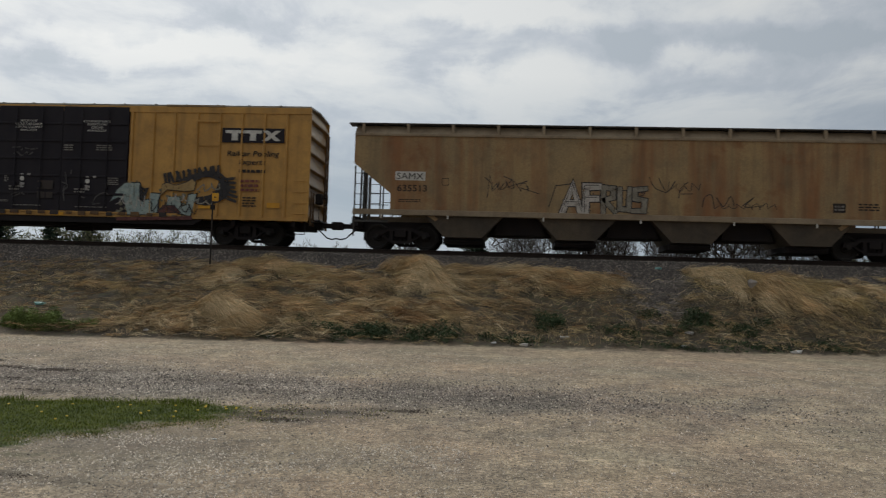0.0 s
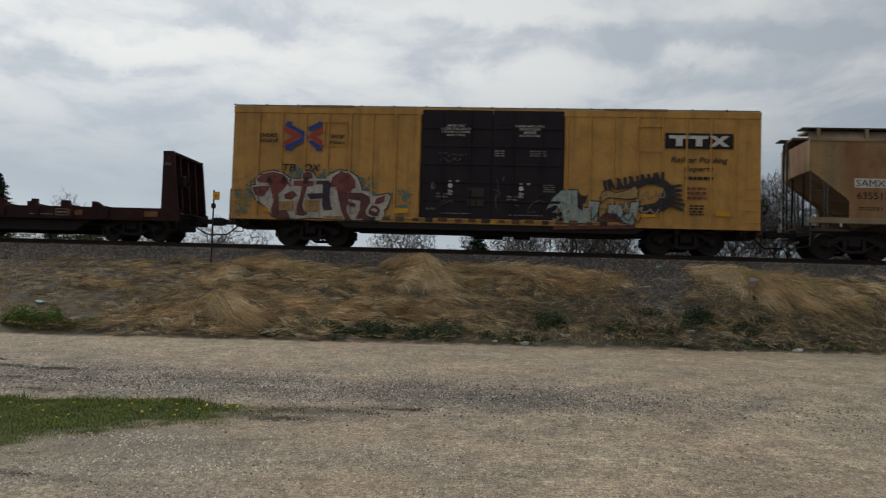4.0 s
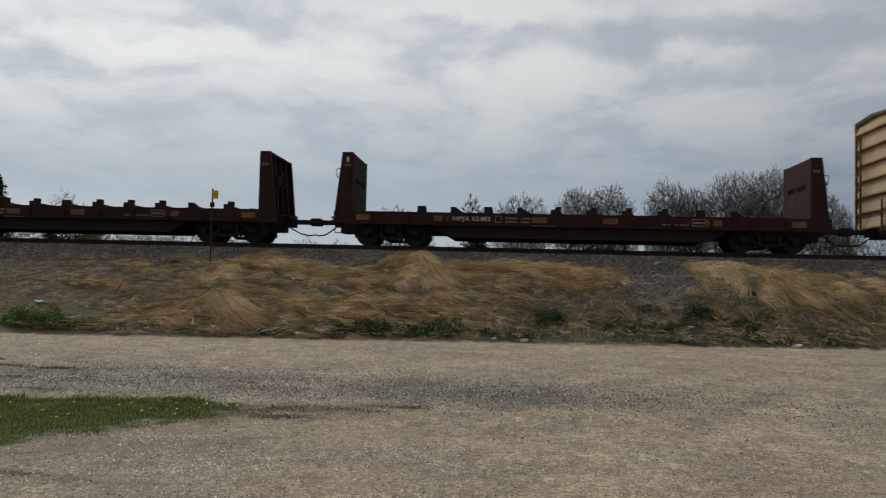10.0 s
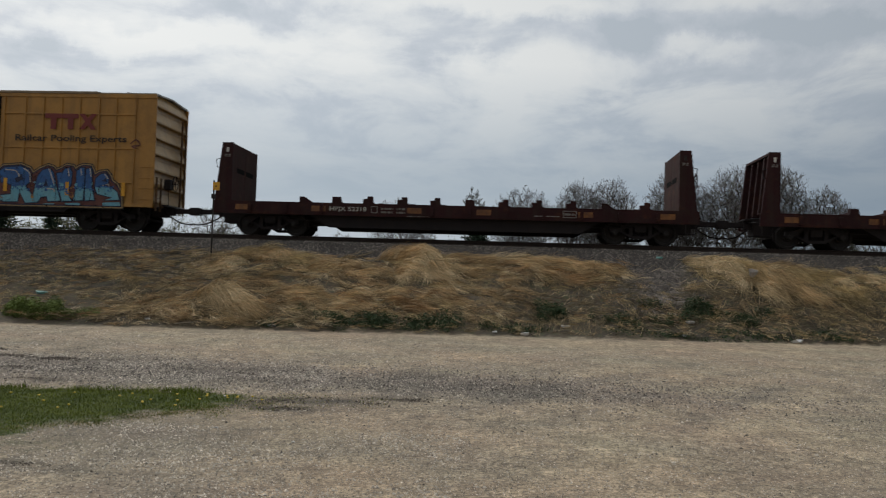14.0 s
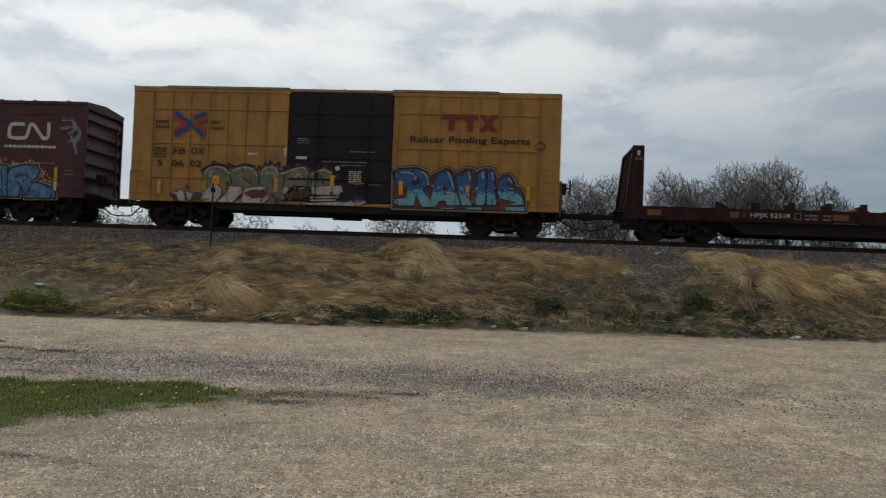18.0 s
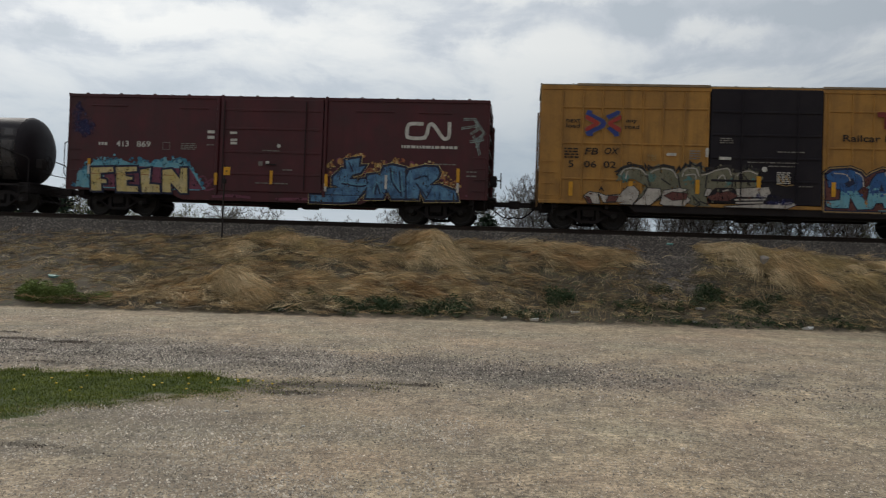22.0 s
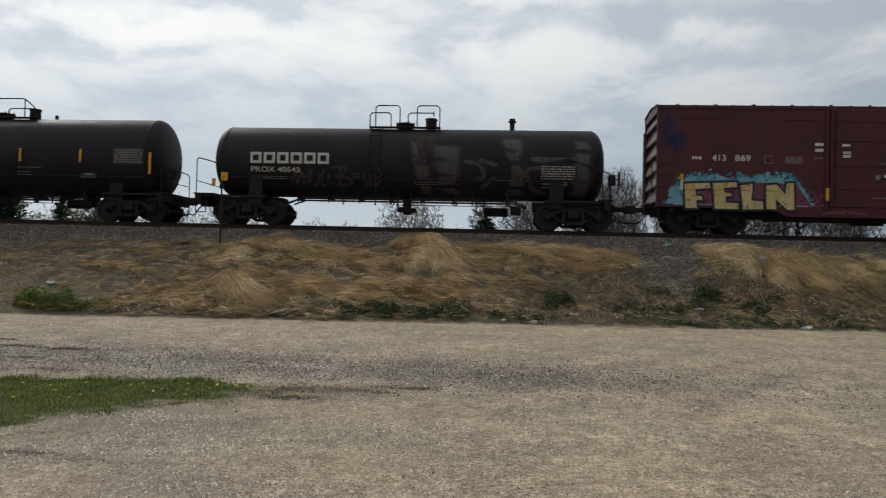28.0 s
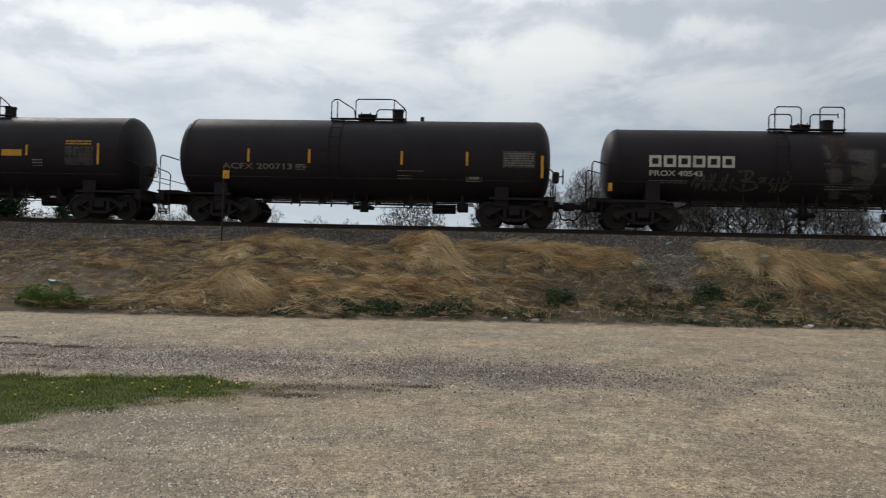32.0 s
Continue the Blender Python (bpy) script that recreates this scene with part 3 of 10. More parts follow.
def bars(name, x0, x1, z0, z1, rows, y, material, parent, seed=0, curve=None):
    """Writing too small to read: broken bars in rows."""
    rnd = random.Random(seed)
    bm = bmesh.new()
    h = (z1 - z0) / rows
    for i in range(rows):
        x, z = x0, z1 - (i + 0.8) * h
        yy = y if curve is None else curve(z)
        while x < x1 - 0.02:
            w = min(rnd.uniform(0.05, 0.22), x1 - x)
            box(bm, x, x + w, yy - 0.004, yy, z, z + h * 0.55)
            x += w + 0.035
    ob = part(name, bm, material, parent)
    ob["kind"] = "stuff"
    return ob


def rounded(pts):
    """A smooth run through the points."""
    P = [Vector((a, b)) for a, b in pts]
    fine = [P[0]]
    for i, (a, b) in enumerate(zip(P, P[1:])):
        p0, p3 = P[max(0, i - 1)], P[min(len(P) - 1, i + 2)]
        for k in range(1, 5):
            t = k / 4
            fine.append(0.5 * ((2 * a) + (b - p0) * t + (2 * p0 - 5 * a + 4 * b - p3) * t * t + (3 * a - p0 - 3 * b + p3) * t ** 3))
    return fine


def stroke(bm, pts, w, y, mi, taper=0.85, curve=None, sharp=False, shift=0.0):
    """One flat brush stroke along points in x and z; shift moves it sideways."""
    fine = [Vector((a, b)) for a, b in pts] if sharp else rounded(pts)
    n = len(fine)
    dirs = [(fine[i + 1] - fine[i]).normalized() if (fine[i + 1] - fine[i]).length > 1e-6 else Vector((1, 0)) for i in range(n - 1)]
    prev = None
    for i, p in enumerate(fine):
        d1, d2 = dirs[max(0, i - 1)], dirs[min(n - 2, i)]
        n1, n2 = Vector((-d1.y, d1.x)), Vector((-d2.y, d2.x))
        m = n1 + n2
        m = m.normalized() if m.length > 0.2 else n1
        m = m / max(0.55, m.dot(n1))
        k = w * 0.5 * (taper if i in (0, n - 1) else 1.0)
        p = p + m * shift
        if i == 0:
            p = p - d2 * w * 0.35
        if i == n - 1:
            p = p + d1 * w * 0.35
        s = m * k
        cols = 1 if curve is None else 5
        row = [p + s * (1 - 2 * j / cols) for j in range(cols + 1)]
        row = [bm.verts.new((q.x, y if curve is None else curve(q.y) + y, q.y)) for q in row]
        if prev:
            for j in range(cols):
                bm.faces.new((prev[j], prev[j + 1], row[j + 1], row[j])).material_index = mi
        prev = row


def spray(parent, y, strokes, reach, many, size, material, label, seed, low=0.95):
    """Ragged spray cloud round strokes: overlapping small blots."""
    rnd = random.Random(seed)
    bm = bmesh.new()
    runs = [rounded(s) for s in strokes]
    for i in range(many):
        run = rnd.choice(runs)
        p = rnd.choice(run)
        a, r = rnd.uniform(0, 6.28), reach * rnd.random() ** 0.7
        cx, cz = p.x + r * math.cos(a), p.y + r * math.sin(a)
        k = size * rnd.uniform(0.35, 1.0) * (1.25 - 0.8 * r / reach)
        if cz - k < low:
            cz = low + k
        d = y - rnd.uniform(0.0005, 0.004)
        vs = [bm.verts.new((cx + k * rnd.uniform(0.7, 1.15) * math.cos(6.283 * j / 9), d, cz + k * rnd.uniform(0.7, 1.15) * math.sin(6.283 * j / 9))) for j in range(9)]
        bm.faces.new(vs)
    ob = part("spray_cloud", bm, material, parent, label)
    ob["kind"] = "stuff"
    return ob


def lines(parent, y, strokes, w, material, shift=0.0, sharp=False, curve=None):
    """Thin painted lines along strokes."""
    bm = bmesh.new()
    for k, s in enumerate(strokes):
        stroke(bm, s, w, y - 0.0007 * k, 0, 1.0, curve, sharp, shift)
    ob = part("painted_line", bm, material, parent)
    ob["kind"] = "stuff"
    return ob


def graffiti(parent, y, layers, label, curve=None, name="graffiti", sharp=False):
    """layers: (strokes, width, material), laid one on another; the top coats are strokes of their own."""
    bm = bmesh.new()
    mats, step = [], 0
    under = layers[:-1] if len(layers) < 3 else [x for x in layers if x[2] in ("g_dark", "g_navy", "g_white", "g_cyan")]
    base = None
    for coat in (0, 1):
        for strokes, w, mt in layers:
            low = (strokes, w, mt) in under
            for s in strokes:
                step += 1 if coat == 0 else 0
            if coat == 0 and low:
                if mt not in mats:
                    mats.append(mt)
                for k, s in enumerate(strokes):
                    stroke(bm, s, w, y - 0.004 - 0.0009 * (step - len(strokes) + k), mats.index(mt), curve=curve, sharp=sharp)
        if coat == 0 and mats:
            base = part(name, bm, mats, parent, label)
    step = 0
    for strokes, w, mt in layers:
        for s in strokes:
            step += 1
            if (strokes, w, mt) in under:
                continue
            b2 = bmesh.new()
            stroke(b2, s, w, y - 0.004 - 0.0009 * step, 0, curve=curve, sharp=sharp)
            top = part("painted_stroke" if base else name, b2, mt, base if base else parent, "" if base else label)
            if base is None:
                base = top
    return base


def paint_areas(parent, y, shapes, material, name="painted_area"):
    """Flat sprayed areas, each a part of its own."""
    for k, shape in enumerate(shapes):
        bm = bmesh.new()
        flat(bm, shape, y - 0.0006 * k, 0, 0.002)
        part(name, bm, material, parent)


def mural(parent, y, shapes, material, label, rims):
    """Filled letter shapes over one or more wider rims."""
    for k, (w, mt) in enumerate(rims):
        lines(parent, y + 0.006 - 0.0035 * k, [p + p[:1] for p in shapes], w, mt, 0.0, True)
    first = None
    for k, shape in enumerate(shapes):
        bm = bmesh.new()
        flat(bm, shape, y - 0.003 - 0.0006 * k, 0, 0.002)
        ob = part("graffiti" if first is None else "painted_area", bm, material, first or parent, label if first is None else "")
        first = first or ob


def scribble(x0, x1, zc, amp, seed):
    """A quick looping scrawl from x0 to x1."""
    rnd = random.Random(seed)
    n = int((x1 - x0) / 0.09)
    return [(x0 + (x1 - x0) * i / n + 0.07 * math.sin(2.2 * i + seed), zc + amp * math.sin(1.9 * i + seed) * rnd.uniform(0.4, 1.0)) for i in range(n + 1)]


def above(shapes, low):
    """The shapes, cut off at the lower edge of the sheet that carries them."""
    return [[(x, max(z, low)) for x, z in p] for p in shapes]


def cut_above(shape, z0):
    """The part of a shape over a level, with a wavy lower edge."""
    out = []
    for (xa, za), (xb, zb) in zip(shape, shape[1:] + shape[:1]):
        if za >= z0:
            out.append((xa, za))
        if (za >= z0) != (zb >= z0):
            f = (z0 - za) / (zb - za)
            x = xa + f * (xb - xa)
            out.append((x, z0 + 0.05 * math.sin(9 * x)))
    return out


# ---- ground ----
def edge_y(x):
    return 22.75 + 0.182 * np.clip(x, -22.0, 24.0)


TUFTS = [  # x, y, spread along, spread across, heading, length, rise, tone, how many
    (-8.2, 22.95, 0.40, 0.20, -0.36, 1.35, 0.52, "dry_pale", 1200), (-7.7, 22.8, 0.35, 0.20, -0.42, 1.15, 0.46, "dry", 700), (-9.0, 22.05, 0.45, 0.30, -0.4, 0.60, 0.40, "dry_rust", 500),
    (-8.3, 22.6, 0.7, 0.4, -0.2, 0.8, 0.35, "dry", 500), (-6.2, 23.5, 0.9, 0.4, -0.4, 0.9, 0.3, "straw", 500), (-3.8, 28.75, 0.35, 0.22, -0.30, 1.4, 0.50, "dry", 700),
    (-3.3, 28.1, 0.35, 0.28, -0.48, 1.5, 0.50, "dry", 800), (-2.8, 27.3, 0.40, 0.30, -0.60, 1.3, 0.46, "dry_pale", 700), (-3.5, 27.2, 0.35, 0.3, -0.7, 1.2, 0.40, "dry_pale", 350),
    (-1.6, 28.8, 0.6, 0.3, -0.35, 1.1, 0.36, "dry", 600), (-0.2, 28.9, 0.7, 0.3, -0.25, 1.1, 0.32, "dry_pale", 500), (1.0, 28.7, 0.7, 0.3, -0.30, 1.2, 0.32, "dry", 700),
    (2.2, 28.5, 0.6, 0.3, -0.45, 1.1, 0.30, "dry", 600), (3.0, 28.2, 0.4, 0.25, -0.6, 0.8, 0.28, "dry_rust", 300), (0.6, 27.9, 0.8, 0.35, -0.5, 1.1, 0.28, "dry_rust", 500),
    (6.4, 29.3, 0.35, 0.25, -0.9, 1.2, 0.46, "dry_pale", 800), (7.0, 28.8, 0.5, 0.35, -0.95, 1.4, 0.46, "dry_olive", 1000), (7.8, 28.3, 0.5, 0.35, -0.9, 1.4, 0.44, "dry", 900),
    (8.4, 27.6, 0.5, 0.4, -1.0, 1.3, 0.38, "dry", 700), (7.2, 27.9, 0.4, 0.3, -1.0, 1.1, 0.40, "dry_pale", 400), (8.9, 28.4, 0.6, 0.3, -0.7, 1.3, 0.36, "dry_olive", 600),
    (10.2, 27.6, 0.8, 0.4, -0.6, 0.8, 0.40, "dry_olive", 600), (11.6, 27.8, 0.9, 0.4, -0.5, 0.8, 0.38, "dry", 600), (13.6, 27.9, 1.2, 0.5, -0.6, 0.9, 0.36, "dry_olive", 700), (16.5, 28.2, 1.4, 0.5, -0.6, 0.9, 0.36, "dry", 600),
    (-12.45, 28.5, 0.22, 0.18, -1.4, 0.75, 0.22, "dry_pale", 200), (-12.2, 27.7, 0.3, 0.2, -1.2, 0.7, 0.18, "straw", 120), (-13.1, 25.7, 0.55, 0.16, -0.25, 0.9, 0.25, "dry", 260), (-12.0, 25.5, 0.5, 0.18, -0.5, 0.8, 0.22, "dry_olive", 220),
    (-11.4, 24.6, 0.5, 0.25, -0.6, 0.6, 0.2, "straw", 160), (-9.3, 29.3, 0.4, 0.25, -0.7, 1.3, 0.36, "dry_olive", 420), (-8.4, 28.8, 0.5, 0.3, -0.6, 1.4, 0.34, "dry", 520), (-7.4, 28.2, 0.6, 0.3, -0.5, 1.3, 0.30, "dry_olive", 520),
    (-9.6, 28.0, 0.3, 0.25, -1.2, 1.2, 0.30, "dry_pale", 260), (-9.3, 26.6, 0.4, 0.3, -1.0, 1.0, 0.32, "dry_pale", 260), (-6.2, 27.9, 0.7, 0.35, -0.3, 1.1, 0.30, "dry", 420), (-5.2, 27.3, 0.7, 0.35, -0.5, 1.1, 0.32, "dry", 420),
    (-4.3, 24.7, 0.9, 0.35, -0.25, 1.1, 0.34, "dry_rust", 600), (-5.6, 24.4, 0.8, 0.4, -0.4, 1.0, 0.34, "dry", 500), (-2.6, 25.0, 0.8, 0.35, -0.2, 1.0, 0.32, "dry_rust", 420), (-7.6, 25.2, 0.9, 0.4, -0.5, 1.0, 0.30, "dry", 420),
    (-3.2, 28.2, 0.25, 0.2, -0.55, 1.0, 0.66, "dry_pale", 220), (-2.6, 27.4, 0.25, 0.2, -0.7, 0.8, 0.6, "dry_pale", 200), (-7.9, 22.9, 0.25, 0.15, -0.45, 0.8, 0.66, "dry_pale", 220), (6.7, 29.1, 0.25, 0.15, -0.6, 0.9, 0.6, "dry_pale", 180), (1.2, 28.8, 0.6, 0.2, -0.4, 0.8, 0.45, "dry_pale", 200)]


def height(x, y):
    x, y = np.asarray(x, float), np.asarray(y, float)
    e = edge_y(x)
    lot = 0.2 * np.clip((y - 6) / (e - 6), 0, 1)
    s = np.clip((y - e) / (29.0 - e), 0, 1)
    z = lot + 2.05 * (0.75 * s + 0.25 * (3 * s * s - 2 * s ** 3))
    z = z + 0.65 * np.clip((y - 29.0) / 1.2, 0, 1)
    z = z - 0.75 * np.clip((y - 34.1) / 1.4, 0, 1) - 1.75 * np.clip((y - 36.0) / 6.0, 0, 1)
    bumps = 0.06 * np.sin(x * 1.7 + 0.8 * y) * np.sin(y * 1.3 - 0.5 * x) + 0.05 * np.sin(x * 0.63 + 2.0) * np.sin(y * 2.1)
    rough = 0.035 * np.sin(4.3 * x + 2.2 * y) * np.sin(3.7 * y - 1.6 * x) + 0.028 * np.sin(7.9 * x - 3.1 * y + 1.0) * np.sin(6.1 * y + 2.7 * x)
    z = z + (bumps + rough) * np.sin(math.pi * np.clip(s, 0, 1))
    for c in TUFTS:
        z = z + 0.2 * c[6] * np.exp(-(((x - c[0]) / (0.4 + c[2])) ** 2 + ((y - c[1]) / (0.3 + c[3])) ** 2)) * np.clip((29.2 - y) / 0.8, 0, 1)
    flat_y = np.clip((edge_y(x) - y) / 3.0, 0, 1)
    z = z + flat_y * 0.018 * np.sin(x * 0.9 + 0.35 * y) * np.sin(y * 0.8 + 0.3 * x)
    return z


def blob(x, y, cx, cy, rx, ry):
    return np.exp(-((x - cx) / rx) ** 2 - ((y - cy) / ry) ** 2)


def lawn_cover(x, y):
    """How thick the green grass stands in the lot, 0 to 1."""
    far = np.interp(x, (-9.0, -6.6, -5.4, -4.2, -3.2, -1.4), (10.2, 10.55, 10.78, 10.92, 10.66, 10.8))
    near = np.interp(x, (-9.0, -4.8, -4.5, -4.0, -3.4, -3.0, -1.4), (7.0, 7.5, 8.15, 8.95, 9.3, 9.85, 10.75))
    wob = 0.28 * np.sin(x * 3.1 + y * 1.7) * np.sin(y * 3.3 - x) + 0.16 * np.sin(x * 9.0 + 2.0 * y) * np.sin(y * 8.0) + 0.12 * np.sin(17.0 * x) * np.sin(15.0 * y + x)
    d = np.minimum((far - y) / 0.22, (y - near + 0.2) / 0.85) + wob * 1.6
    return np.clip(d, 0, 1) * np.clip((-2.5 - x) / 1.2, 0, 1)


def damp_soil(x, y):
    """Bare dark soil beside the grass."""
    ridges = 0.0
    for y0, x0, x1 in ((14.75, -12.0, -8.8), (13.95, -9.4, -6.4), (12.55, -8.4, -6.9), (11.55, -7.0, -5.6), (12.9, -4.6, -3.6)):
        ridges = ridges + 1.2 * np.exp(-((y - y0 - 0.10 * np.sin(2.1 * x + y0) - 0.05 * np.sin(7.3 * x)) / 0.15) ** 2) * np.clip((x - x0) / 0.7, 0, 1) * np.clip((x1 - x) / 0.7, 0, 1)
    ragged = 1 + 0.5 * np.sin(7.0 * x + 3.0 * y) * np.sin(9.0 * y - 2.0 * x)
    return np.clip((1.3 * blob(x, y, -2.15, 10.40, 0.50, 0.20) + 1.0 * blob(x, y, -1.35, 10.85, 0.55, 0.16) + 0.9 * blob(x, y, -2.6, 9.75, 0.6, 0.14) + 0.6 * blob(x, y, -3.0, 10.2, 0.7, 0.35) + 0.8 * blob(x, y, -4.1, 6.6, 0.7, 0.09) + 0.7 * blob(x, y, -3.1, 6.5, 0.5, 0.07) + ridges) * ragged, 0, 1)


def build_ground():
    def axis(a, b, fine, far):
        k = list(np.arange(a, b + 1e-6, fine))
        step, lo, hi = fine, a, b
        while hi < far:
            step *= 1.35
            hi += step; lo -= step
            k.append(hi); k.insert(0, lo)
        return np.array(k)
    xs = axis(-30, 30, 0.2, 2600)
    ys = axis(2, 46, 0.14, 2600)
    X, Y = np.meshgrid(xs, ys)
    Z = height(X, Y)
    nx, ny = len(xs), len(ys)
    me = bpy.data.meshes.new("ground")
    idx = np.arange(nx * ny).reshape(ny, nx)
    quads = np.stack([idx[:-1, :-1], idx[:-1, 1:], idx[1:, 1:], idx[1:, :-1]], -1).reshape(-1, 4)
    me.from_pydata(np.stack([X, Y, Z], -1).reshape(-1, 3).tolist(), [], quads.tolist())
    zone = np.zeros((ny, nx, 4), np.float32)
    e = edge_y(X)
    zone[..., 0] = np.clip((Y - e) / 0.8 + 0.35, 0, 1)
    rockslide = blob(X, Y, 4.5, 28.2, 1.1, 2.4) * 0.9 + 0.22 * np.clip((-10 - X) / 3, 0, 1) * np.clip((Y - 23.5) / 2, 0, 1)
    zone[..., 1] = np.clip(np.maximum((Y - 28.7) / 0.7, rockslide), 0, 1) * (Y < 36.5)
    zone[..., 2] = np.clip(damp_soil(X, Y) + 0.5 * blob(X, Y, -4.5, 8.0, 2.5, 0.9) + 0.7 * blob(X, Y, -5.4, 9.6, 2.4, 0.9), 0, 1)
    rut = np.zeros_like(X)
    for k in range(5):  # wheel ruts that swing away to the right
        mid = -1.5 + 1.35 * k + 0.55 * (Y - 11.0) + 0.012 * (Y - 11.0) ** 2
        rut += np.exp(-((X - mid) / 0.30) ** 2) * np.clip((Y - 7.5) / 2.5, 0, 1) * np.clip((19.5 - Y) / 3, 0, 1) * (0.55 if k % 2 else 0.4)
    zone[..., 3] = np.clip((1.35 * blob(X, Y, -7.5, 12.9, 6.0, 1.9) + 0.8 * blob(X, Y, -0.3, 12.3, 2.9, 1.15) + 0.5 * blob(X, Y, -3.6, 6.2, 2.2, 0.8)) * 0.62 + 0.55 * rut, 0, 1)
    ca = me.color_attributes.new("zone", "FLOAT_COLOR", "POINT")
    ca.data.foreach_set("color", zone.ravel())
    turf = np.repeat(np.clip(lawn_cover(X, Y) * 0.95 + 0.42 * blob(X, Y, -4.4, 7.3, 1.6, 0.8) + 0.32 * blob(X, Y, -2.6, 10.3, 1.4, 0.45) * (0.5 + 0.5 * np.sin(6.0 * X + 2.0 * Y) * np.sin(8.0 * Y - 3.0 * X)), 0, 1)[..., None], 4, -1).astype(np.float32)
    ta = me.color_attributes.new("turf", "FLOAT_COLOR", "POINT")
    ta.data.foreach_set("color", turf.ravel())
    me.polygons.foreach_set("use_smooth", [True] * len(me.polygons))
    M["ground"] = ground_material()
    me.materials.append(M["ground"])
    tagged(new("ground", me), "gravel lot rising into a dry grassy railway bank", "ground", kind="structure")


def soup(name, verts, faces, material, label, category):
    me = bpy.data.meshes.new(name)
    nv, (nf, k) = len(verts), faces.shape
    me.vertices.add(nv); me.vertices.foreach_set("co", verts.astype(np.float32).ravel())
    me.loops.add(nf * k); me.loops.foreach_set("vertex_index", faces.astype(np.int32).ravel())
    me.polygons.add(nf)
    me.polygons.foreach_set("loop_start", np.arange(0, nf * k, k, dtype=np.int32))
    me.update(calc_edges=True)
    me.materials.append(M[material])
    return tagged(new(name, me), label, category, kind="stuff")


def stones(name, xy, size, material, label, sink=0.35, seed=1):
    """Angular stones half sunk in the ground: a skewed ring of four corners and a crown."""
    rng = np.random.default_rng(seed)
    n = len(xy)
    ring = np.array([(1, 0, -0.25), (0, 1, -0.25), (-1, 0, -0.25), (0, -1, -0.25), (0, 0, 1)], float)
    sc = size[:, None] * rng.uniform(0.6, 1.25, (n, 3)) * np.array([1, 1, 0.75])
    v = ring[None] * sc[:, None] + rng.normal(0, 0.16, (n, 5, 3)) * size[:, None, None] * np.array([1, 1, 0.5])
    v[:, 4, :2] += rng.normal(0, 0.3, (n, 2)) * size[:, None]
    a = rng.uniform(0, 2 * math.pi, n)
    c, s = np.cos(a)[:, None], np.sin(a)[:, None]
    x, y = v[..., 0] * c - v[..., 1] * s, v[..., 0] * s + v[..., 1] * c
    z = v[..., 2] + (height(xy[:, 0], xy[:, 1]) + size * sink * 0.3)[:, None]
    V = np.stack([x + xy[:, :1], y + xy[:, 1:], z], -1).reshape(-1, 3)
    F = (np.array([(0, 1, 4), (1, 2, 4), (2, 3, 4), (3, 0, 4)])[None] + 5 * np.arange(n)[:, None, None]).reshape(-1, 3)
    return soup(name, V, F, material, label, "stones")


def blades(name, roots, length, lean, width, material, label, category="grass", droop=0.5, seed=2):
    """Curved blades that arch over the ground: roots n by 3, lean n by 2 (sideways reach as a share of length)."""
    rng = np.random.default_rng(seed)
    n = len(roots)
    ts = np.array([0.0, 0.4, 0.75, 1.0])
    side = np.stack([-lean[:, 1], lean[:, 0]], -1)
    nrm = np.linalg.norm(side, axis=1, keepdims=True)
    side = np.where(nrm > 1e-3, side / np.maximum(nrm, 1e-3), [[1.0, 0.0]])
    tw = rng.uniform(-0.9, 0.9, (n, 1))
    side = side * np.cos(tw) + np.stack([-side[:, 1], side[:, 0]], -1) * np.sin(tw)
    rise = np.sqrt(np.clip(1 - (lean ** 2).sum(1), 0.05, 1))
    lift = roots[:, 2] - height(roots[:, 0], roots[:, 1])
    bend = droop * rng.uniform(0.7, 1.2, n)
    V = np.zeros((n, 7, 3))
    for i, t in enumerate(ts):
        p = roots.copy()
        p[:, :2] += lean * (length * (t ** 1.25))[:, None]
        p[:, 2] = height(p[:, 0], p[:, 1]) + lift + length * rise * t * np.maximum(1 - bend * t, 0.06)
        w = width * (1 - 0.85 * t) * 0.5
        if i < 3:
            V[:, 2 * i, :] = p; V[:, 2 * i + 1, :] = p
            V[:, 2 * i, :2] += side * w[:, None]; V[:, 2 * i + 1, :2] -= side * w[:, None]
        else:
            V[:, 6, :] = p
    tri = np.array([(0, 1, 3), (0, 3, 2), (2, 3, 5), (2, 5, 4), (4, 5, 6)])
    F = (tri[None] + 7 * np.arange(n)[:, None, None]).reshape(-1, 3)
    return soup(name, V.reshape(-1, 3), F, material, label, category)


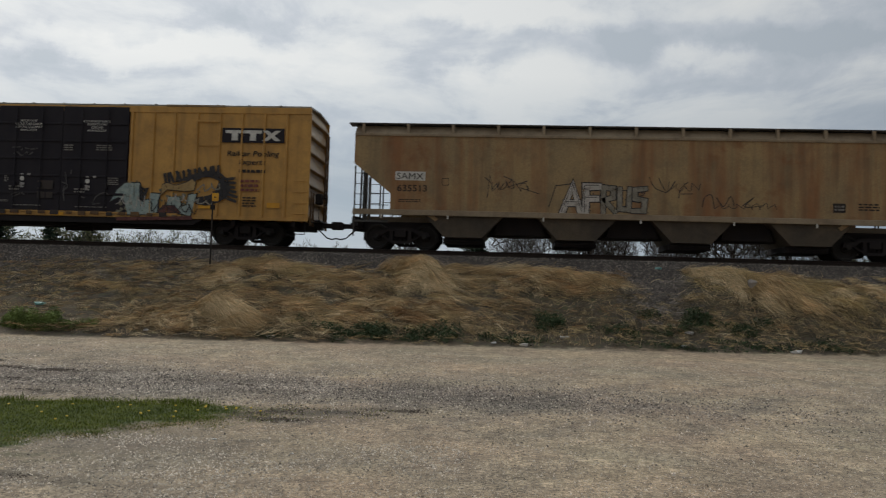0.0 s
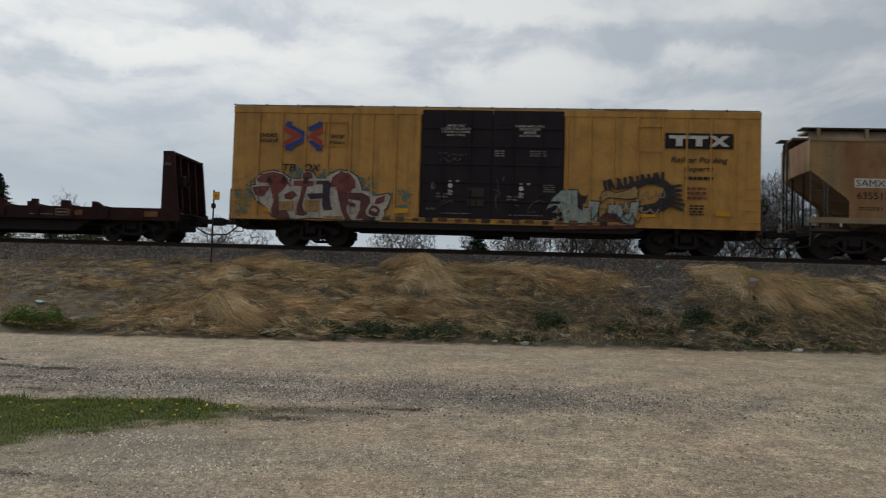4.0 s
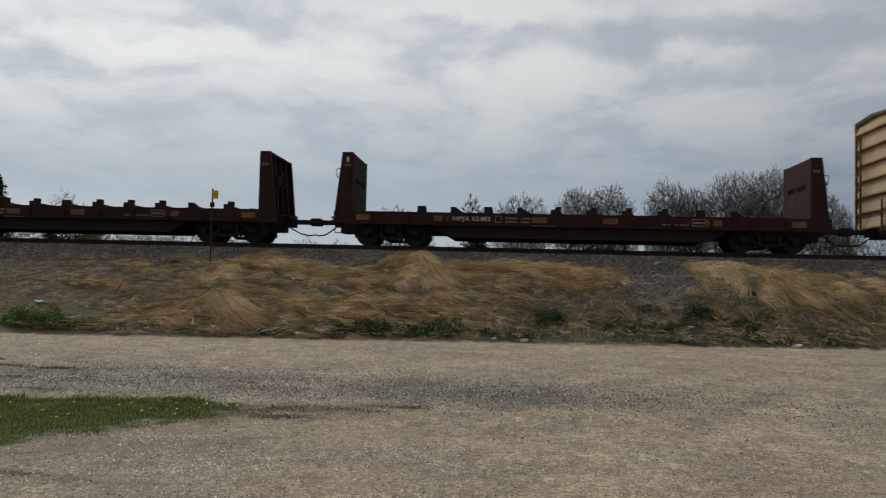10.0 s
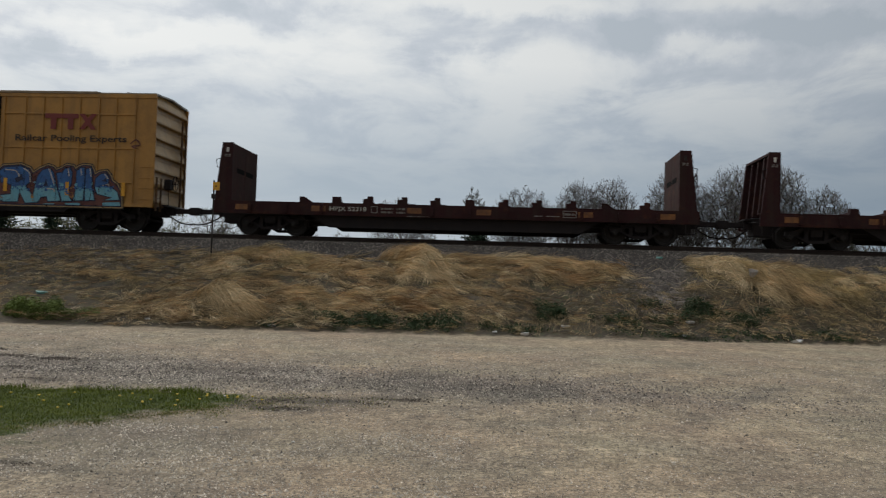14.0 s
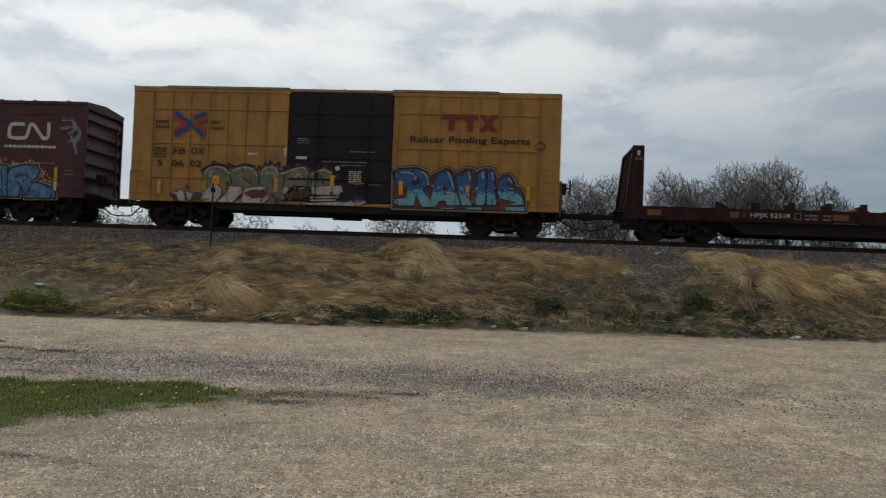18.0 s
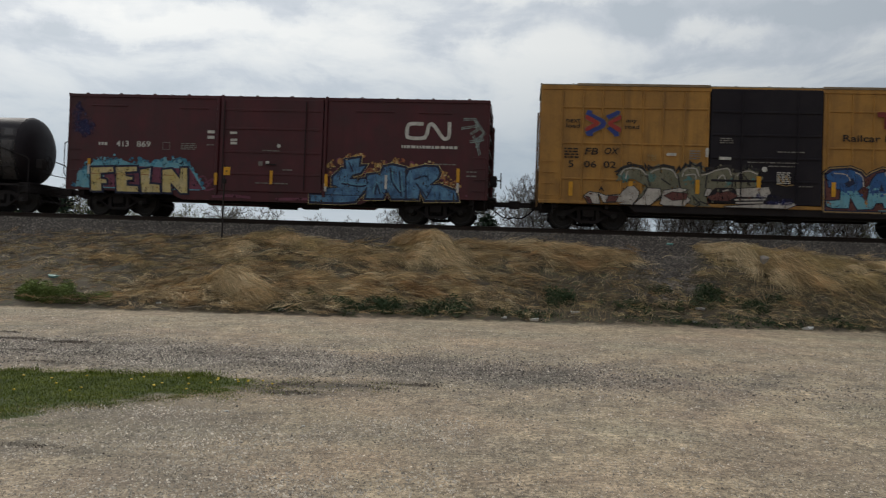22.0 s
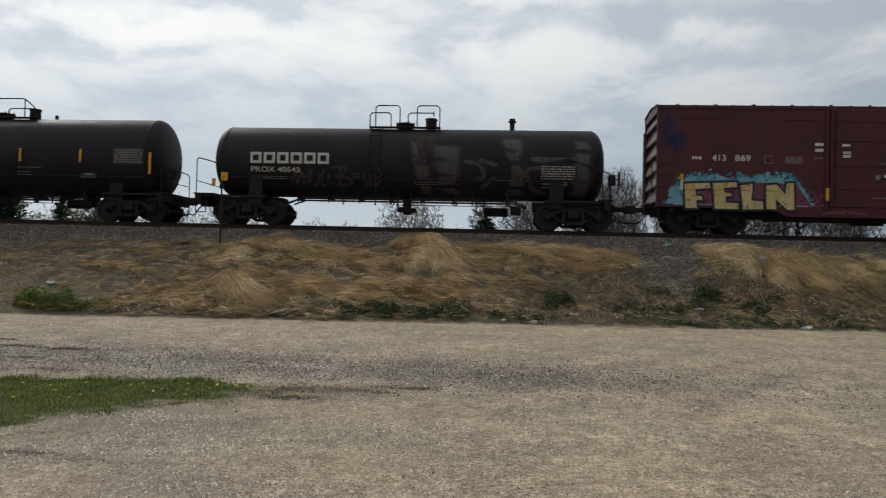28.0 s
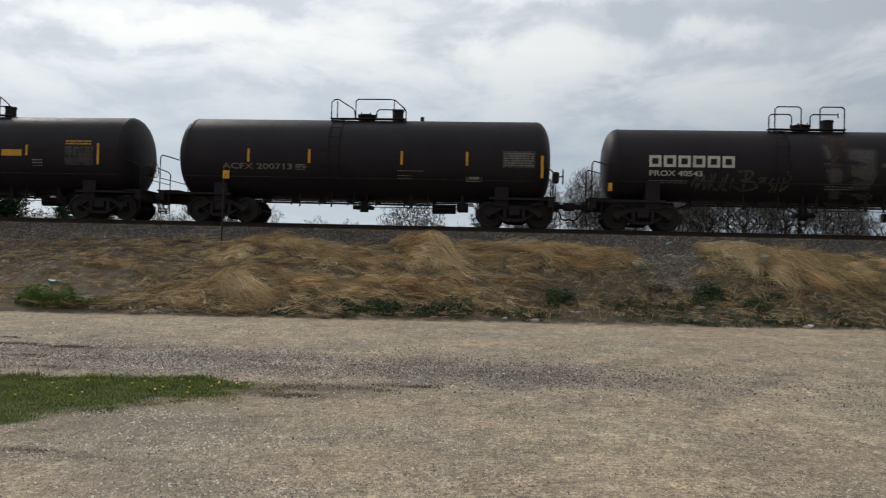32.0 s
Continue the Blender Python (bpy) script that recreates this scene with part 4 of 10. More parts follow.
# ---- track ----
def build_track():
    tr = thing("railway_track", "single railway track on grey stone ballast", "railway track", at=(0, TRACK_Y, RAIL_Z))
    for s in (-1, 1):
        bm = bmesh.new()
        y = 0.755 * s
        prof = [(-0.07, -0.18), (0.07, -0.18), (0.07, -0.165), (0.012, -0.14), (0.012, -0.045), (0.036, -0.035), (0.036, -0.006), (0.028, 0.0), (-0.028, 0.0), (-0.036, -0.006), (-0.036, -0.035), (-0.012, -0.045), (-0.012, -0.14), (-0.07, -0.165)]
        cross(bm, [(y + a, b) for a, b in prof], -420, 420)
        for f in bm.faces:
            if f.normal.length == 0:
                f.normal_update()
            if f.calc_center_median().z > -0.004:
                f.material_index = 1
        part("rail", bm, ["rail", "railtop"], tr, "steel rail with polished head")
    bm = bmesh.new()
    slab(bm, -0.115, 0.115, -1.3, 1.3, -0.36, -0.185, 0.012)
    for s in (-1, 1):
        box(bm, -0.09, 0.09, 0.755 * s - 0.17, 0.755 * s + 0.17, -0.186, -0.178)
    first = part("tie", bm, "tie", tr, "weathered timber sleeper")
    rnd = random.Random(4)
    for i in range(-70, 71):
        if i:
            o = new("tie", first.data)
            o.parent = tr
            o.location = (i * 0.51 + rnd.uniform(-0.02, 0.02), rnd.uniform(-0.03, 0.03), rnd.uniform(-0.008, 0.004))


# ---- running gear ----
WHEELSETS = []


def build_truck(parent, x, radius=0.46, base=1.78):
    """A three-piece freight truck; its wheelsets turn."""
    bm = bmesh.new()
    slab(bm, -0.2, 0.2, -1.15, 1.15, 0.42, 0.72, 0.03)
    rod(bm, (0, 0, 0.70), (0, 0, 0.80), 0.19, 16)
    tk = part("truck", bm, "under", parent, "grimy cast-steel freight truck")
    tk.location.x = x
    h = base / 2
    for s in (-1, 1):
        y0, y1 = (0.93 * s, 1.10 * s) if s > 0 else (1.10 * s, 0.93 * s)
        bm = bmesh.new()
        zc = radius
        prism(bm, [(-h - 0.20, zc + 0.02), (-h - 0.17, zc + 0.17), (-h + 0.12, zc + 0.19), (-0.40, 0.80), (0.40, 0.80), (h - 0.12, zc + 0.19), (h + 0.17, zc + 0.17), (h + 0.20, zc + 0.02), (h + 0.14, zc - 0.02), (h - 0.16, zc + 0.02), (0.43, 0.66), (-0.43, 0.66), (-h + 0.16, zc + 0.02), (-h - 0.14, zc - 0.02)], y0, y1)
        prism(bm, [(-h + 0.14, zc + 0.04), (-0.30, 0.20), (0.30, 0.20), (h - 0.14, zc + 0.04), (h - 0.02, zc + 0.13), (0.28, 0.30), (-0.28, 0.30), (-h + 0.02, zc + 0.13)], y0, y1)
        box(bm, -0.40, -0.27, y0, y1, 0.28, 0.70)
        box(bm, 0.27, 0.40, y0, y1, 0.28, 0.70)
        part("side_frame", bm, "under", tk)
        for sx in (-0.16, 0.0, 0.16):
            bm = bmesh.new()
            yc = 1.01 * s
            prev = None
            for k in range(25):
                a = k * math.pi / 3
                q = (sx + 0.055 * math.cos(a), yc + 0.055 * math.sin(a), 0.30 + k * 0.0052 * 1.0)
                if prev:
                    rod(bm, prev, q, 0.014, 4, caps=False)
                prev = q
            part("spring", bm, "under", tk)
        for sx in (-h, h):
            bm = bmesh.new()
            e = 1.17 * s
            rod(bm, (sx, 0.93 * s, radius), (sx, e, radius), 0.10, 14, 0.09)
            rod(bm, (sx, e, radius), (sx, e + 0.02 * s, radius), 0.055, 10)
            part("bearing_cap", bm, "wheel", tk)
    for sx in (-h, h):
        bm = bmesh.new()
        rod(bm, (0, -0.95, 0), (0, 0.95, 0), 0.075, 12)
        for s in (-1, 1):
            prof = [(0.68 * s, 0.10), (0.68 * s, radius - 0.11), (0.66 * s, radius + 0.025), (0.695 * s, radius + 0.025), (0.71 * s, radius), (0.82 * s, radius - 0.006), (0.82 * s, radius - 0.075), (0.765 * s, radius - 0.09), (0.75 * s, 0.17), (0.80 * s, 0.13), (0.80 * s, 0.09)]
            turned(bm, prof, "y", 28)
            for k in range(3):
                a = 2 * math.pi * k / 3
                rod(bm, (0.28 * math.cos(a), 0.752 * s, 0.28 * math.sin(a)), (0.28 * math.cos(a), 0.775 * s, 0.28 * math.sin(a)), 0.03, 8)
        bmesh.ops.recalc_face_normals(bm, faces=bm.faces)
        ws = part("wheelset", bm, "wheel", tk)
        ws.location = (sx, 0, radius)
        WHEELSETS.append((ws, sx, radius))
    # rigging rods, plus a solid slab added to block sky light between the wheels
    bm = bmesh.new()
    slab(bm, -h + 0.1, h - 0.1, -0.55, 0.55, 0.34, 0.70, 0.04)
    for s in (-1, 1):
        rod(bm, (-h, 0.45 * s, 0.55), (h, 0.5 * s, 0.62), 0.03, 6)
    part("brake_rigging", bm, "under", tk)
    for sx in (-h - radius - 0.02, h + radius + 0.02):
        bm = bmesh.new()
        for s in (-1, 1):
            slab(bm, sx - 0.04, sx + 0.04, 0.68 * s - 0.06, 0.68 * s + 0.06, radius - 0.15, radius + 0.16, 0.01)
        box(bm, sx - 0.03, sx + 0.03, -0.68, 0.68, radius - 0.03, radius + 0.05)
        part("brake_beam", bm, "under", tk)
    return tk


def build_coupler(parent, x_end, x_meet, z=0.86):
    """Draft gear, shank, knuckle, air hose and cut lever at one end."""
    s = 1 if x_meet > x_end else -1
    bm = bmesh.new()
    a, b = sorted((x_end - 0.5 * s, x_end + 0.22 * s))
    slab(bm, a, b, -0.2, 0.2, z - 0.17, z + 0.17, 0.02)
    a, b = sorted((x_end + 0.2 * s, x_meet - 0.14 * s))
    slab(bm, a, b, -0.075, 0.075, z - 0.09, z + 0.09, 0.02)
    a, b = sorted((x_meet - 0.2 * s, x_meet + 0.02 * s))
    slab(bm, a, b, -0.17, 0.0, z - 0.15, z + 0.15, 0.03)
    slab(bm, *sorted((x_meet - 0.22 * s, x_meet + 0.10 * s)), 0.0, 0.15, z - 0.14, z + 0.14, 0.03)
    cp = part("coupler", bm, "under", parent)
    bm = bmesh.new()
    pts = [(x_end + 0.05 * s, -0.3, z - 0.12), (x_end + 0.25 * s, -0.3, z - 0.28), (x_end + (abs(x_meet - x_end) * 0.55) * s, -0.24, z - 0.47), (x_meet - 0.16 * s, -0.2, z - 0.52), (x_meet, -0.2, z - 0.48)]
    pipe(bm, pts, 0.026, 6)
    part("air_hose", bm, "under", parent)
    bm = bmesh.new()
    pipe(bm, [(x_end - 0.02 * s, -1.4, z - 0.05), (x_end + 0.12 * s, -1.38, z + 0.02), (x_end + 0.14 * s, -0.5, z + 0.05), (x_end + 0.3 * s, -0.12, z + 0.12)], 0.014, 5)
    part("cut_lever", bm, "under", parent)


def end_ladder(parent, x, s, y0, y1, z0, z1, rungs, material):
    bm = bmesh.new()
    a, b = sorted((x, x + 0.07 * s))
    for y in (y0, y1):
        box(bm, a, b, y - 0.02, y + 0.02, z0, z1)
    for i in range(rungs):
        z = z0 + (z1 - z0) * (i + 0.5) / rungs
        rod(bm, (x + 0.06 * s, y0, z), (x + 0.06 * s, y1, z), 0.013, 5)
    return part("end_ladder", bm, material, parent)


def brake_wheel(parent, x, s, y, z, material="under"):
    bm = bmesh.new()
    slab(bm, *sorted((x, x + 0.24 * s)), y - 0.16, y + 0.16, z - 0.24, z + 0.16, 0.04)
    rod(bm, (x + 0.22 * s, y, z), (x + 0.40 * s, y, z), 0.025, 8)
    part("brake_gear", bm, "under", parent)
    bm = bmesh.new()
    xc = x + 0.38 * s
    n = 20
    for i in range(n):
        a, b = 2 * math.pi * i / n, 2 * math.pi * (i + 1) / n
        rod(bm, (xc, y + 0.28 * math.cos(a), z + 0.28 * math.sin(a)), (xc, y + 0.28 * math.cos(b), z + 0.28 * math.sin(b)), 0.016, 5, caps=False)
    for k in range(5):
        a = 2 * math.pi * k / 5
        rod(bm, (xc, y, z), (xc, y + 0.28 * math.cos(a), z + 0.28 * math.sin(a)), 0.013, 5)
    part("brake_wheel", bm, "under", parent)
    bm = bmesh.new()
    pipe(bm, [(x + 0.12 * s, y, z - 0.2), (x + 0.12 * s, y, 1.0)], 0.012, 5)
    part("brake_chain", bm, "under", parent)


# ---- the cars: local x along the track, the near side towards -y, z over the rail head ----
CARS = []


def car_thing(name, centre, label):
    ob = thing(name, label, "freight car", "cars of the passing train", (centre, TRACK_Y, RAIL_Z))
    CARS.append((ob, centre))
    return ob


def corrugated_end(parent, x, s, hw, z0, z1, ribs, material, label=""):
    """A pressed steel end: ridges that stand out and slope back, as one sheet with thickness."""
    bm = bmesh.new()
    prof = [(0.0, z0)]
    pitch = (z1 - z0) / ribs
    for i in range(ribs):
        b = z0 + i * pitch
        prof += [(0.0, b + pitch * 0.20), (0.15, b + pitch * 0.24), (0.15, b + pitch * 0.34), (0.01, b + pitch * 0.92)]
    prof += [(0.0, z1)]
    x = x - 0.165 * s
    pts = [(x + s * d, z) for d, z in prof]
    outline = pts + [(x - 0.06 * s, z1), (x - 0.06 * s, z0)]
    prism(bm, outline, -hw + 0.06, hw - 0.06)
    return part("end_wall", bm, material, parent, label)


def side_sheet(parent, x0, x1, z0, z1, y, material, t=0.06, name="side_panel"):
    bm = bmesh.new()
    slab(bm, x0, x1, *sorted((y, y + (t if y < 0 else -t))), z0, z1, 0.006)
    return part(name, bm, material, parent)


def rib(parent, x, z0, z1, y, material, w=0.09, d=0.045):
    bm = bmesh.new()
    yo = y - d if y < 0 else y + d
    pts = [(x - w / 2, y), (x - w / 4, yo), (x + w / 4, yo), (x + w / 2, y)]
    a = [bm.verts.new((px, py, z0)) for px, py in pts]
    b = [bm.verts.new((px, py, z1)) for px, py in pts]
    for i in range(3):
        bm.faces.new((a[i], a[i + 1], b[i + 1], b[i]))
    bm.faces.new(a); bm.faces.new(b)
    return part("side_post", bm, material, parent)


def hrib(parent, x0, x1, z, y, material, h=0.05, d=0.035):
    bm = bmesh.new()
    a, b = sorted((y, y - d if y < 0 else y + d))
    slab(bm, x0, x1, a, b, z - h / 2, z + h / 2, 0.01)
    return part("side_rail", bm, material, parent)


def boxcar_roof(parent, half, hw, z, material="roof", peak=0.10, seams=14):
    bm = bmesh.new()
    n = seams
    step = 2 * half / n
    for i in range(n):
        x0, x1 = -half + i * step, -half + (i + 1) * step
        for s in (-1, 1):
            pts = [(s * hw, z), (0, z + peak), (0, z + peak - 0.05), (s * (hw - 0.02), z - 0.06)]
            cross(bm, pts if s < 0 else pts[::-1], x0 + 0.03, x1 - 0.03)
            cross(bm, [(s * hw, z + 0.025), (0, z + peak + 0.03), (0, z + peak), (s * hw, z - 0.02)], x0 - 0.03, x0 + 0.03)
    return part("roof", bm, material, parent, "ribbed sheet-metal roof")


def underframe(parent, half, hw, z0, z1, drop=None):
    bm = bmesh.new()
    slab(bm, -half + 0.05, half - 0.05, -0.35, 0.35, z0, z1, 0.02)
    for i in range(9):
        x = -half + 0.6 + i * (2 * half - 1.2) / 8
        slab(bm, x - 0.06, x + 0.06, -hw + 0.12, hw - 0.12, z1 - 0.22, z1, 0.01)
    part("centre_sill", bm, "under", parent)
    bm = bmesh.new()
    rod(bm, (-0.6, 0.3, 0.62), (0.5, 0.3, 0.62), 0.16, 12)
    slab(bm, 0.9, 1.5, -0.6, -0.2, 0.45, 0.8, 0.04)
    pipe(bm, [(-half + 1.5, -0.9, 0.70), (-1.0, -0.9, 0.62), (1.2, -0.9, 0.62), (half - 1.5, -0.9, 0.70)], 0.02, 5)
    part("brake_rigging", bm, "under", parent)


def grab_iron(parent, x0, x1, z, y, material="under"):
    bm = bmesh.new()
    pipe(bm, [(x0, y, z), (x0, y - 0.06, z), (x1, y - 0.06, z), (x1, y, z)], 0.013, 5)
    part("grab_iron", bm, material, parent)


def cross_arrows(parent, x0, x1, z0, z1, y):
    """The emblem: two bent arrows, red inside blue, that meet back to back; each colour is a piece of paint."""
    first = None
    for k, (pts, tone) in enumerate((
            ([(0.015, 0.841), (0.073, 0.994), (0.195, 0.959), (0.18, 0.865), (0.541, 0.629), (0.59, 0.5), (0.541, 0.347), (0.229, 0.129), (0.229, 0.018), (0.083, 0.006), (0.015, 0.147), (0.395, 0.406), (0.454, 0.5), (0.395, 0.588)], "logo_blue"),
            ([(0.015, 0.782), (0.073, 0.806), (0.376, 0.565), (0.42, 0.5), (0.376, 0.429), (0.083, 0.194), (0.005, 0.206), (0.01, 0.312), (0.239, 0.494), (0.005, 0.665)], "logo_red"),
            ([(0.58, 0.782), (0.815, 0.935), (0.863, 0.994), (0.961, 0.959), (0.941, 0.853), (0.659, 0.653)], "logo_blue"),
            ([(0.62, 0.3), (0.688, 0.371), (0.932, 0.176), (0.951, 0.041), (0.829, 0.0), (0.805, 0.088)], "logo_blue"),
            ([(0.659, 0.571), (0.941, 0.806), (1.0, 0.824), (1.0, 0.676), (0.766, 0.506), (1.0, 0.335), (0.99, 0.176), (0.902, 0.206), (0.659, 0.435), (0.624, 0.5)], "logo_red"))):
        shape = [(x0 + (x1 - x0) * u, z0 + (z1 - z0) * v) for u, v in pts]
        bm = bmesh.new()
        flat(bm, shape, y - 0.006 - 0.0006 * k, 0, 0.002)
        ob = part("emblem" if first is None else "emblem_stroke", bm, tone, first or parent, "red and blue bent-arrow emblem" if first is None else "")
        first = first or ob
        lines(first, y - 0.004, [shape + shape[:1]], 0.03, "g_ash", 0.0, True)
    return first


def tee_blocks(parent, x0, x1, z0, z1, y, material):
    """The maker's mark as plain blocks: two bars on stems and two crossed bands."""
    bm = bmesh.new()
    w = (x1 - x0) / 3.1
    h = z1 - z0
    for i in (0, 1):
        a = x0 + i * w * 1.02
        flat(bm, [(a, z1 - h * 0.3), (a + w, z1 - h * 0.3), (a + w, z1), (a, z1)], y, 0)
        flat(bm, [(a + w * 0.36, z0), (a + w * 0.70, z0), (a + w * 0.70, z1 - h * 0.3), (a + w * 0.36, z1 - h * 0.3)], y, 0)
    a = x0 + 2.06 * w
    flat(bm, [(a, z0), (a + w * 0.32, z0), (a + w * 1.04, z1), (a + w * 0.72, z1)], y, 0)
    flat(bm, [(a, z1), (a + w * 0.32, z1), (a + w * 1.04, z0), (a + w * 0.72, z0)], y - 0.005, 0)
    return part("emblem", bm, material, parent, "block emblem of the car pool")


def black_door(parent, x0, x1, z0, z1, y, leaf, locks):
    bm = bmesh.new()
    slab(bm, x0, x1, y - 0.05, y + 0.04, z0, z1, 0.015)
    d = part("door", bm, "door_black", parent, "black sliding plug door" if leaf else "black sliding door")
    n = 6 if leaf else 5
    for i in range(1, n):
        z = z0 + (z1 - z0) * i / n
        bm = bmesh.new()
        slab(bm, x0 + 0.06, x1 - 0.06, y - 0.085, y - 0.05, z - 0.04, z + 0.04, 0.012)
        part("door_rib", bm, "door_black", d)
    for f in locks:
        x = x0 + (x1 - x0) * f
        bm = bmesh.new()
        rod(bm, (x, y - 0.11, z0 + 0.05), (x, y - 0.11, z1 - 0.1), 0.02, 6)
        slab(bm, x - 0.06, x + 0.06, y - 0.14, y - 0.05, z0 + 0.85, z0 + 1.05, 0.01)
        part("lock_bar", bm, "door_black", d)
    return d


def tape(parent, x, z0, z1, y, w=0.1, curve=None):
    bm = bmesh.new()
    yy = y if curve is None else curve((z0 + z1) / 2)
    slab(bm, x - w / 2, x + w / 2, yy - 0.008, yy, z0, z1, 0.003)
    part("reflector", bm, "reflect", parent, "yellow reflective strip")


def tape_h(parent, x0, x1, z, y):
    bm = bmesh.new()
    slab(bm, x0, x1, y - 0.008, y, z - 0.09, z + 0.09, 0.003)
    part("reflector", bm, "reflect", parent, "yellow reflective strip")


TB_RED = [[(-8.56, 1.83), (-8.22, 2.38), (-7.63, 2.52), (-7.39, 2.21), (-7.96, 1.84)],
    [(-7.82, 2.11), (-7.62, 1.45), (-7.53, 0.96), (-7.05, 0.93)],
    [(-7.18, 1.68), (-6.74, 2), (-6.29, 2.23)],
    [(-6.78, 1.91), (-6.7, 1.11)],
    [(-6.62, 2.52), (-6.35, 2.53)],
    [(-6.15, 2.15), (-5.79, 1.22)],
    [(-5.52, 1.18), (-5.39, 2.34), (-4.94, 2.48), (-4.7, 2.13), (-5.09, 1.77), (-4.42, 0.85)],
    [(-3.56, 1.8), (-4.1, 1.66), (-3.72, 1.27), (-4.21, 1.12)],
    [(-4.79, 0.93), (-4.1, 1.79), (-4.56, 1.96)]]
TB_PALE = [[(2.28, 0.92), (2.7, 2.08), (3.06, 2.09)],
    [(2.55, 1.65), (2.73, 0.98)],
    [(3.25, 2), (3.37, 1.09), (3.88, 1.77), (3.9, 1.06)],
    [(4.3, 1.68), (4.28, 0.97)],
    [(4.68, 1.69), (4.79, 1.03), (5.15, 1.8)],
    [(2.24, 0.83), (4.98, 0.92)]]
FB_WHITE = [[(-6.27, 0.91), (-5.98, 1.27), (-5.61, 0.89)],
    [(-5.44, 0.89), (-4.93, 1.3), (-4.23, 1.23), (-4.83, 0.78)],
    [(-4.42, 1.49), (-3.73, 1.59)],
    [(-3.72, 1.33), (-3.27, 0.91), (-2.76, 1.19), (-3.03, 1.52)],
    [(-2.49, 0.85), (-1.99, 1.04)],
    [(-2.09, 1.46), (-1.65, 1.39), (-1.47, 1.05)],
    [(-1.4, 1.44), (-0.29, 1.51), (-0.03, 1.26), (-1.14, 1.19)],
    [(-1.22, 1.02), (0.07, 0.88)]]
CN_CYAN = [[(-7.26, 0.95), (-7.2, 1.54), (-6.7, 1.85), (-5.76, 1.96), (-4.83, 1.89)],
    [(-4.82, 1.77), (-3.9, 1.96), (-3.31, 1.89)],
    [(-3.22, 1.64), (-2.87, 1.23), (-2.77, 0.81)],
    [(-7.17, 0.87), (-2.85, 0.77)]]
CN_YEL = [[(-6.7, 0.84), (-6.65, 1.6), (-6.13, 1.61)],
    [(-6.68, 1.26), (-6.21, 1.3)],
    [(-5.16, 1.68), (-5.79, 1.64), (-5.81, 0.94), (-5.09, 0.95)],
    [(-5.78, 1.31), (-5.23, 1.32)],
    [(-4.9, 1.72), (-4.79, 0.93), (-4.29, 0.94)],
    [(-4.03, 0.91), (-4.02, 1.72), (-3.44, 0.92), (-3.43, 1.73)]]
CN_PURP = [[(-7.07, 1.46), (-7, 0.87)],
    [(-6.5, 1.05), (-5.99, 1.15)],
    [(-5.57, 1.29), (-5.06, 1.34)],
    [(-2.53, 1.24), (-2.2, 1.41), (-2.52, 0.99), (-2.03, 1.08)]]
CN_BLUE = [[(1.54, 0.72), (2.18, 0.94), (3.24, 0.8)],
    [(3.13, 1.95), (2.72, 2.19), (2.32, 1.77), (2.58, 1.44), (3.15, 1.38), (2.91, 1.12), (2.1, 1.19)],
    [(3.56, 0.89), (3.71, 1.55), (4.11, 1.48), (4.05, 0.91)],
    [(4.26, 1.98), (4.53, 1), (4.91, 1.91), (5.01, 1.01)],
    [(5.33, 0.94), (5.31, 1.84), (5.79, 1.93), (5.99, 1.69), (5.64, 1.36), (6.45, 0.93), (6.76, 0.94)]]
CN_FLAME = [[(2, 1.76), (2.23, 2.1)],
    [(2.47, 2.18), (3.2, 2.36)],
    [(3.54, 1.88), (4.02, 2.09)],
    [(4.5, 2.15), (4.66, 2.17)],
    [(5.14, 2), (5.7, 2.16)],
    [(6.11, 1.86), (6.35, 1.62)],
    [(6.35, 1.45), (6.75, 1.38)]]
CN_TAG = [[(6.94, 3.75), (7.33, 3.76), (7.42, 3.43), (7.19, 3.27)],
    [(6.87, 3.42), (7.5, 3.52)],
    [(7.38, 3.68), (7.66, 3.28), (7.35, 3.02)],
    [(7.27, 3.19), (7.43, 2.86), (7.52, 2.5)],
    [(7.58, 3.19), (7.4, 2.78)],
    [(7.19, 2.94), (7.67, 3.03)]]
HO_WHITE = [[(-2.53, 1.44), (-2.19, 2.37), (-1.91, 1.45)], [(-2.42, 1.76), (-1.99, 1.76)], [(-1.72, 1.45), (-1.73, 2.36), (-1.27, 2.37)], [(-1.73, 1.93), (-1.34, 1.94)], [(-1.11, 1.47), (-1.12, 2.34), (-0.77, 2.31), (-0.77, 1.99), (-1.08, 1.9), (-0.69, 1.48)], [(-0.54, 2.31), (-0.54, 1.6), (-0.23, 1.57), (-0.2, 2.32)], [(0.37, 2.33), (-0.01, 2.28), (-0.01, 1.97), (0.34, 1.9), (0.3, 1.54), (-0.08, 1.53)]]
HO_SCR = [[(-5.31, 2.62), (-5.05, 2.41), (-5.14, 2.71), (-5.21, 1.9)],
    [(-5.05, 2.2), (-4.88, 2.41), (-4.79, 2.16), (-4.63, 2.42)],
    [(-4.64, 2.67), (-4.34, 2.55), (-4.63, 2.25), (-4.05, 2.43)],
    [(-4.05, 2.43), (-3.8, 2.52)],
    [(-4, 2.26), (-3.37, 2.07)],
    [(-3.02, 1.61), (-2.79, 2.37), (-2.13, 2.47)]]
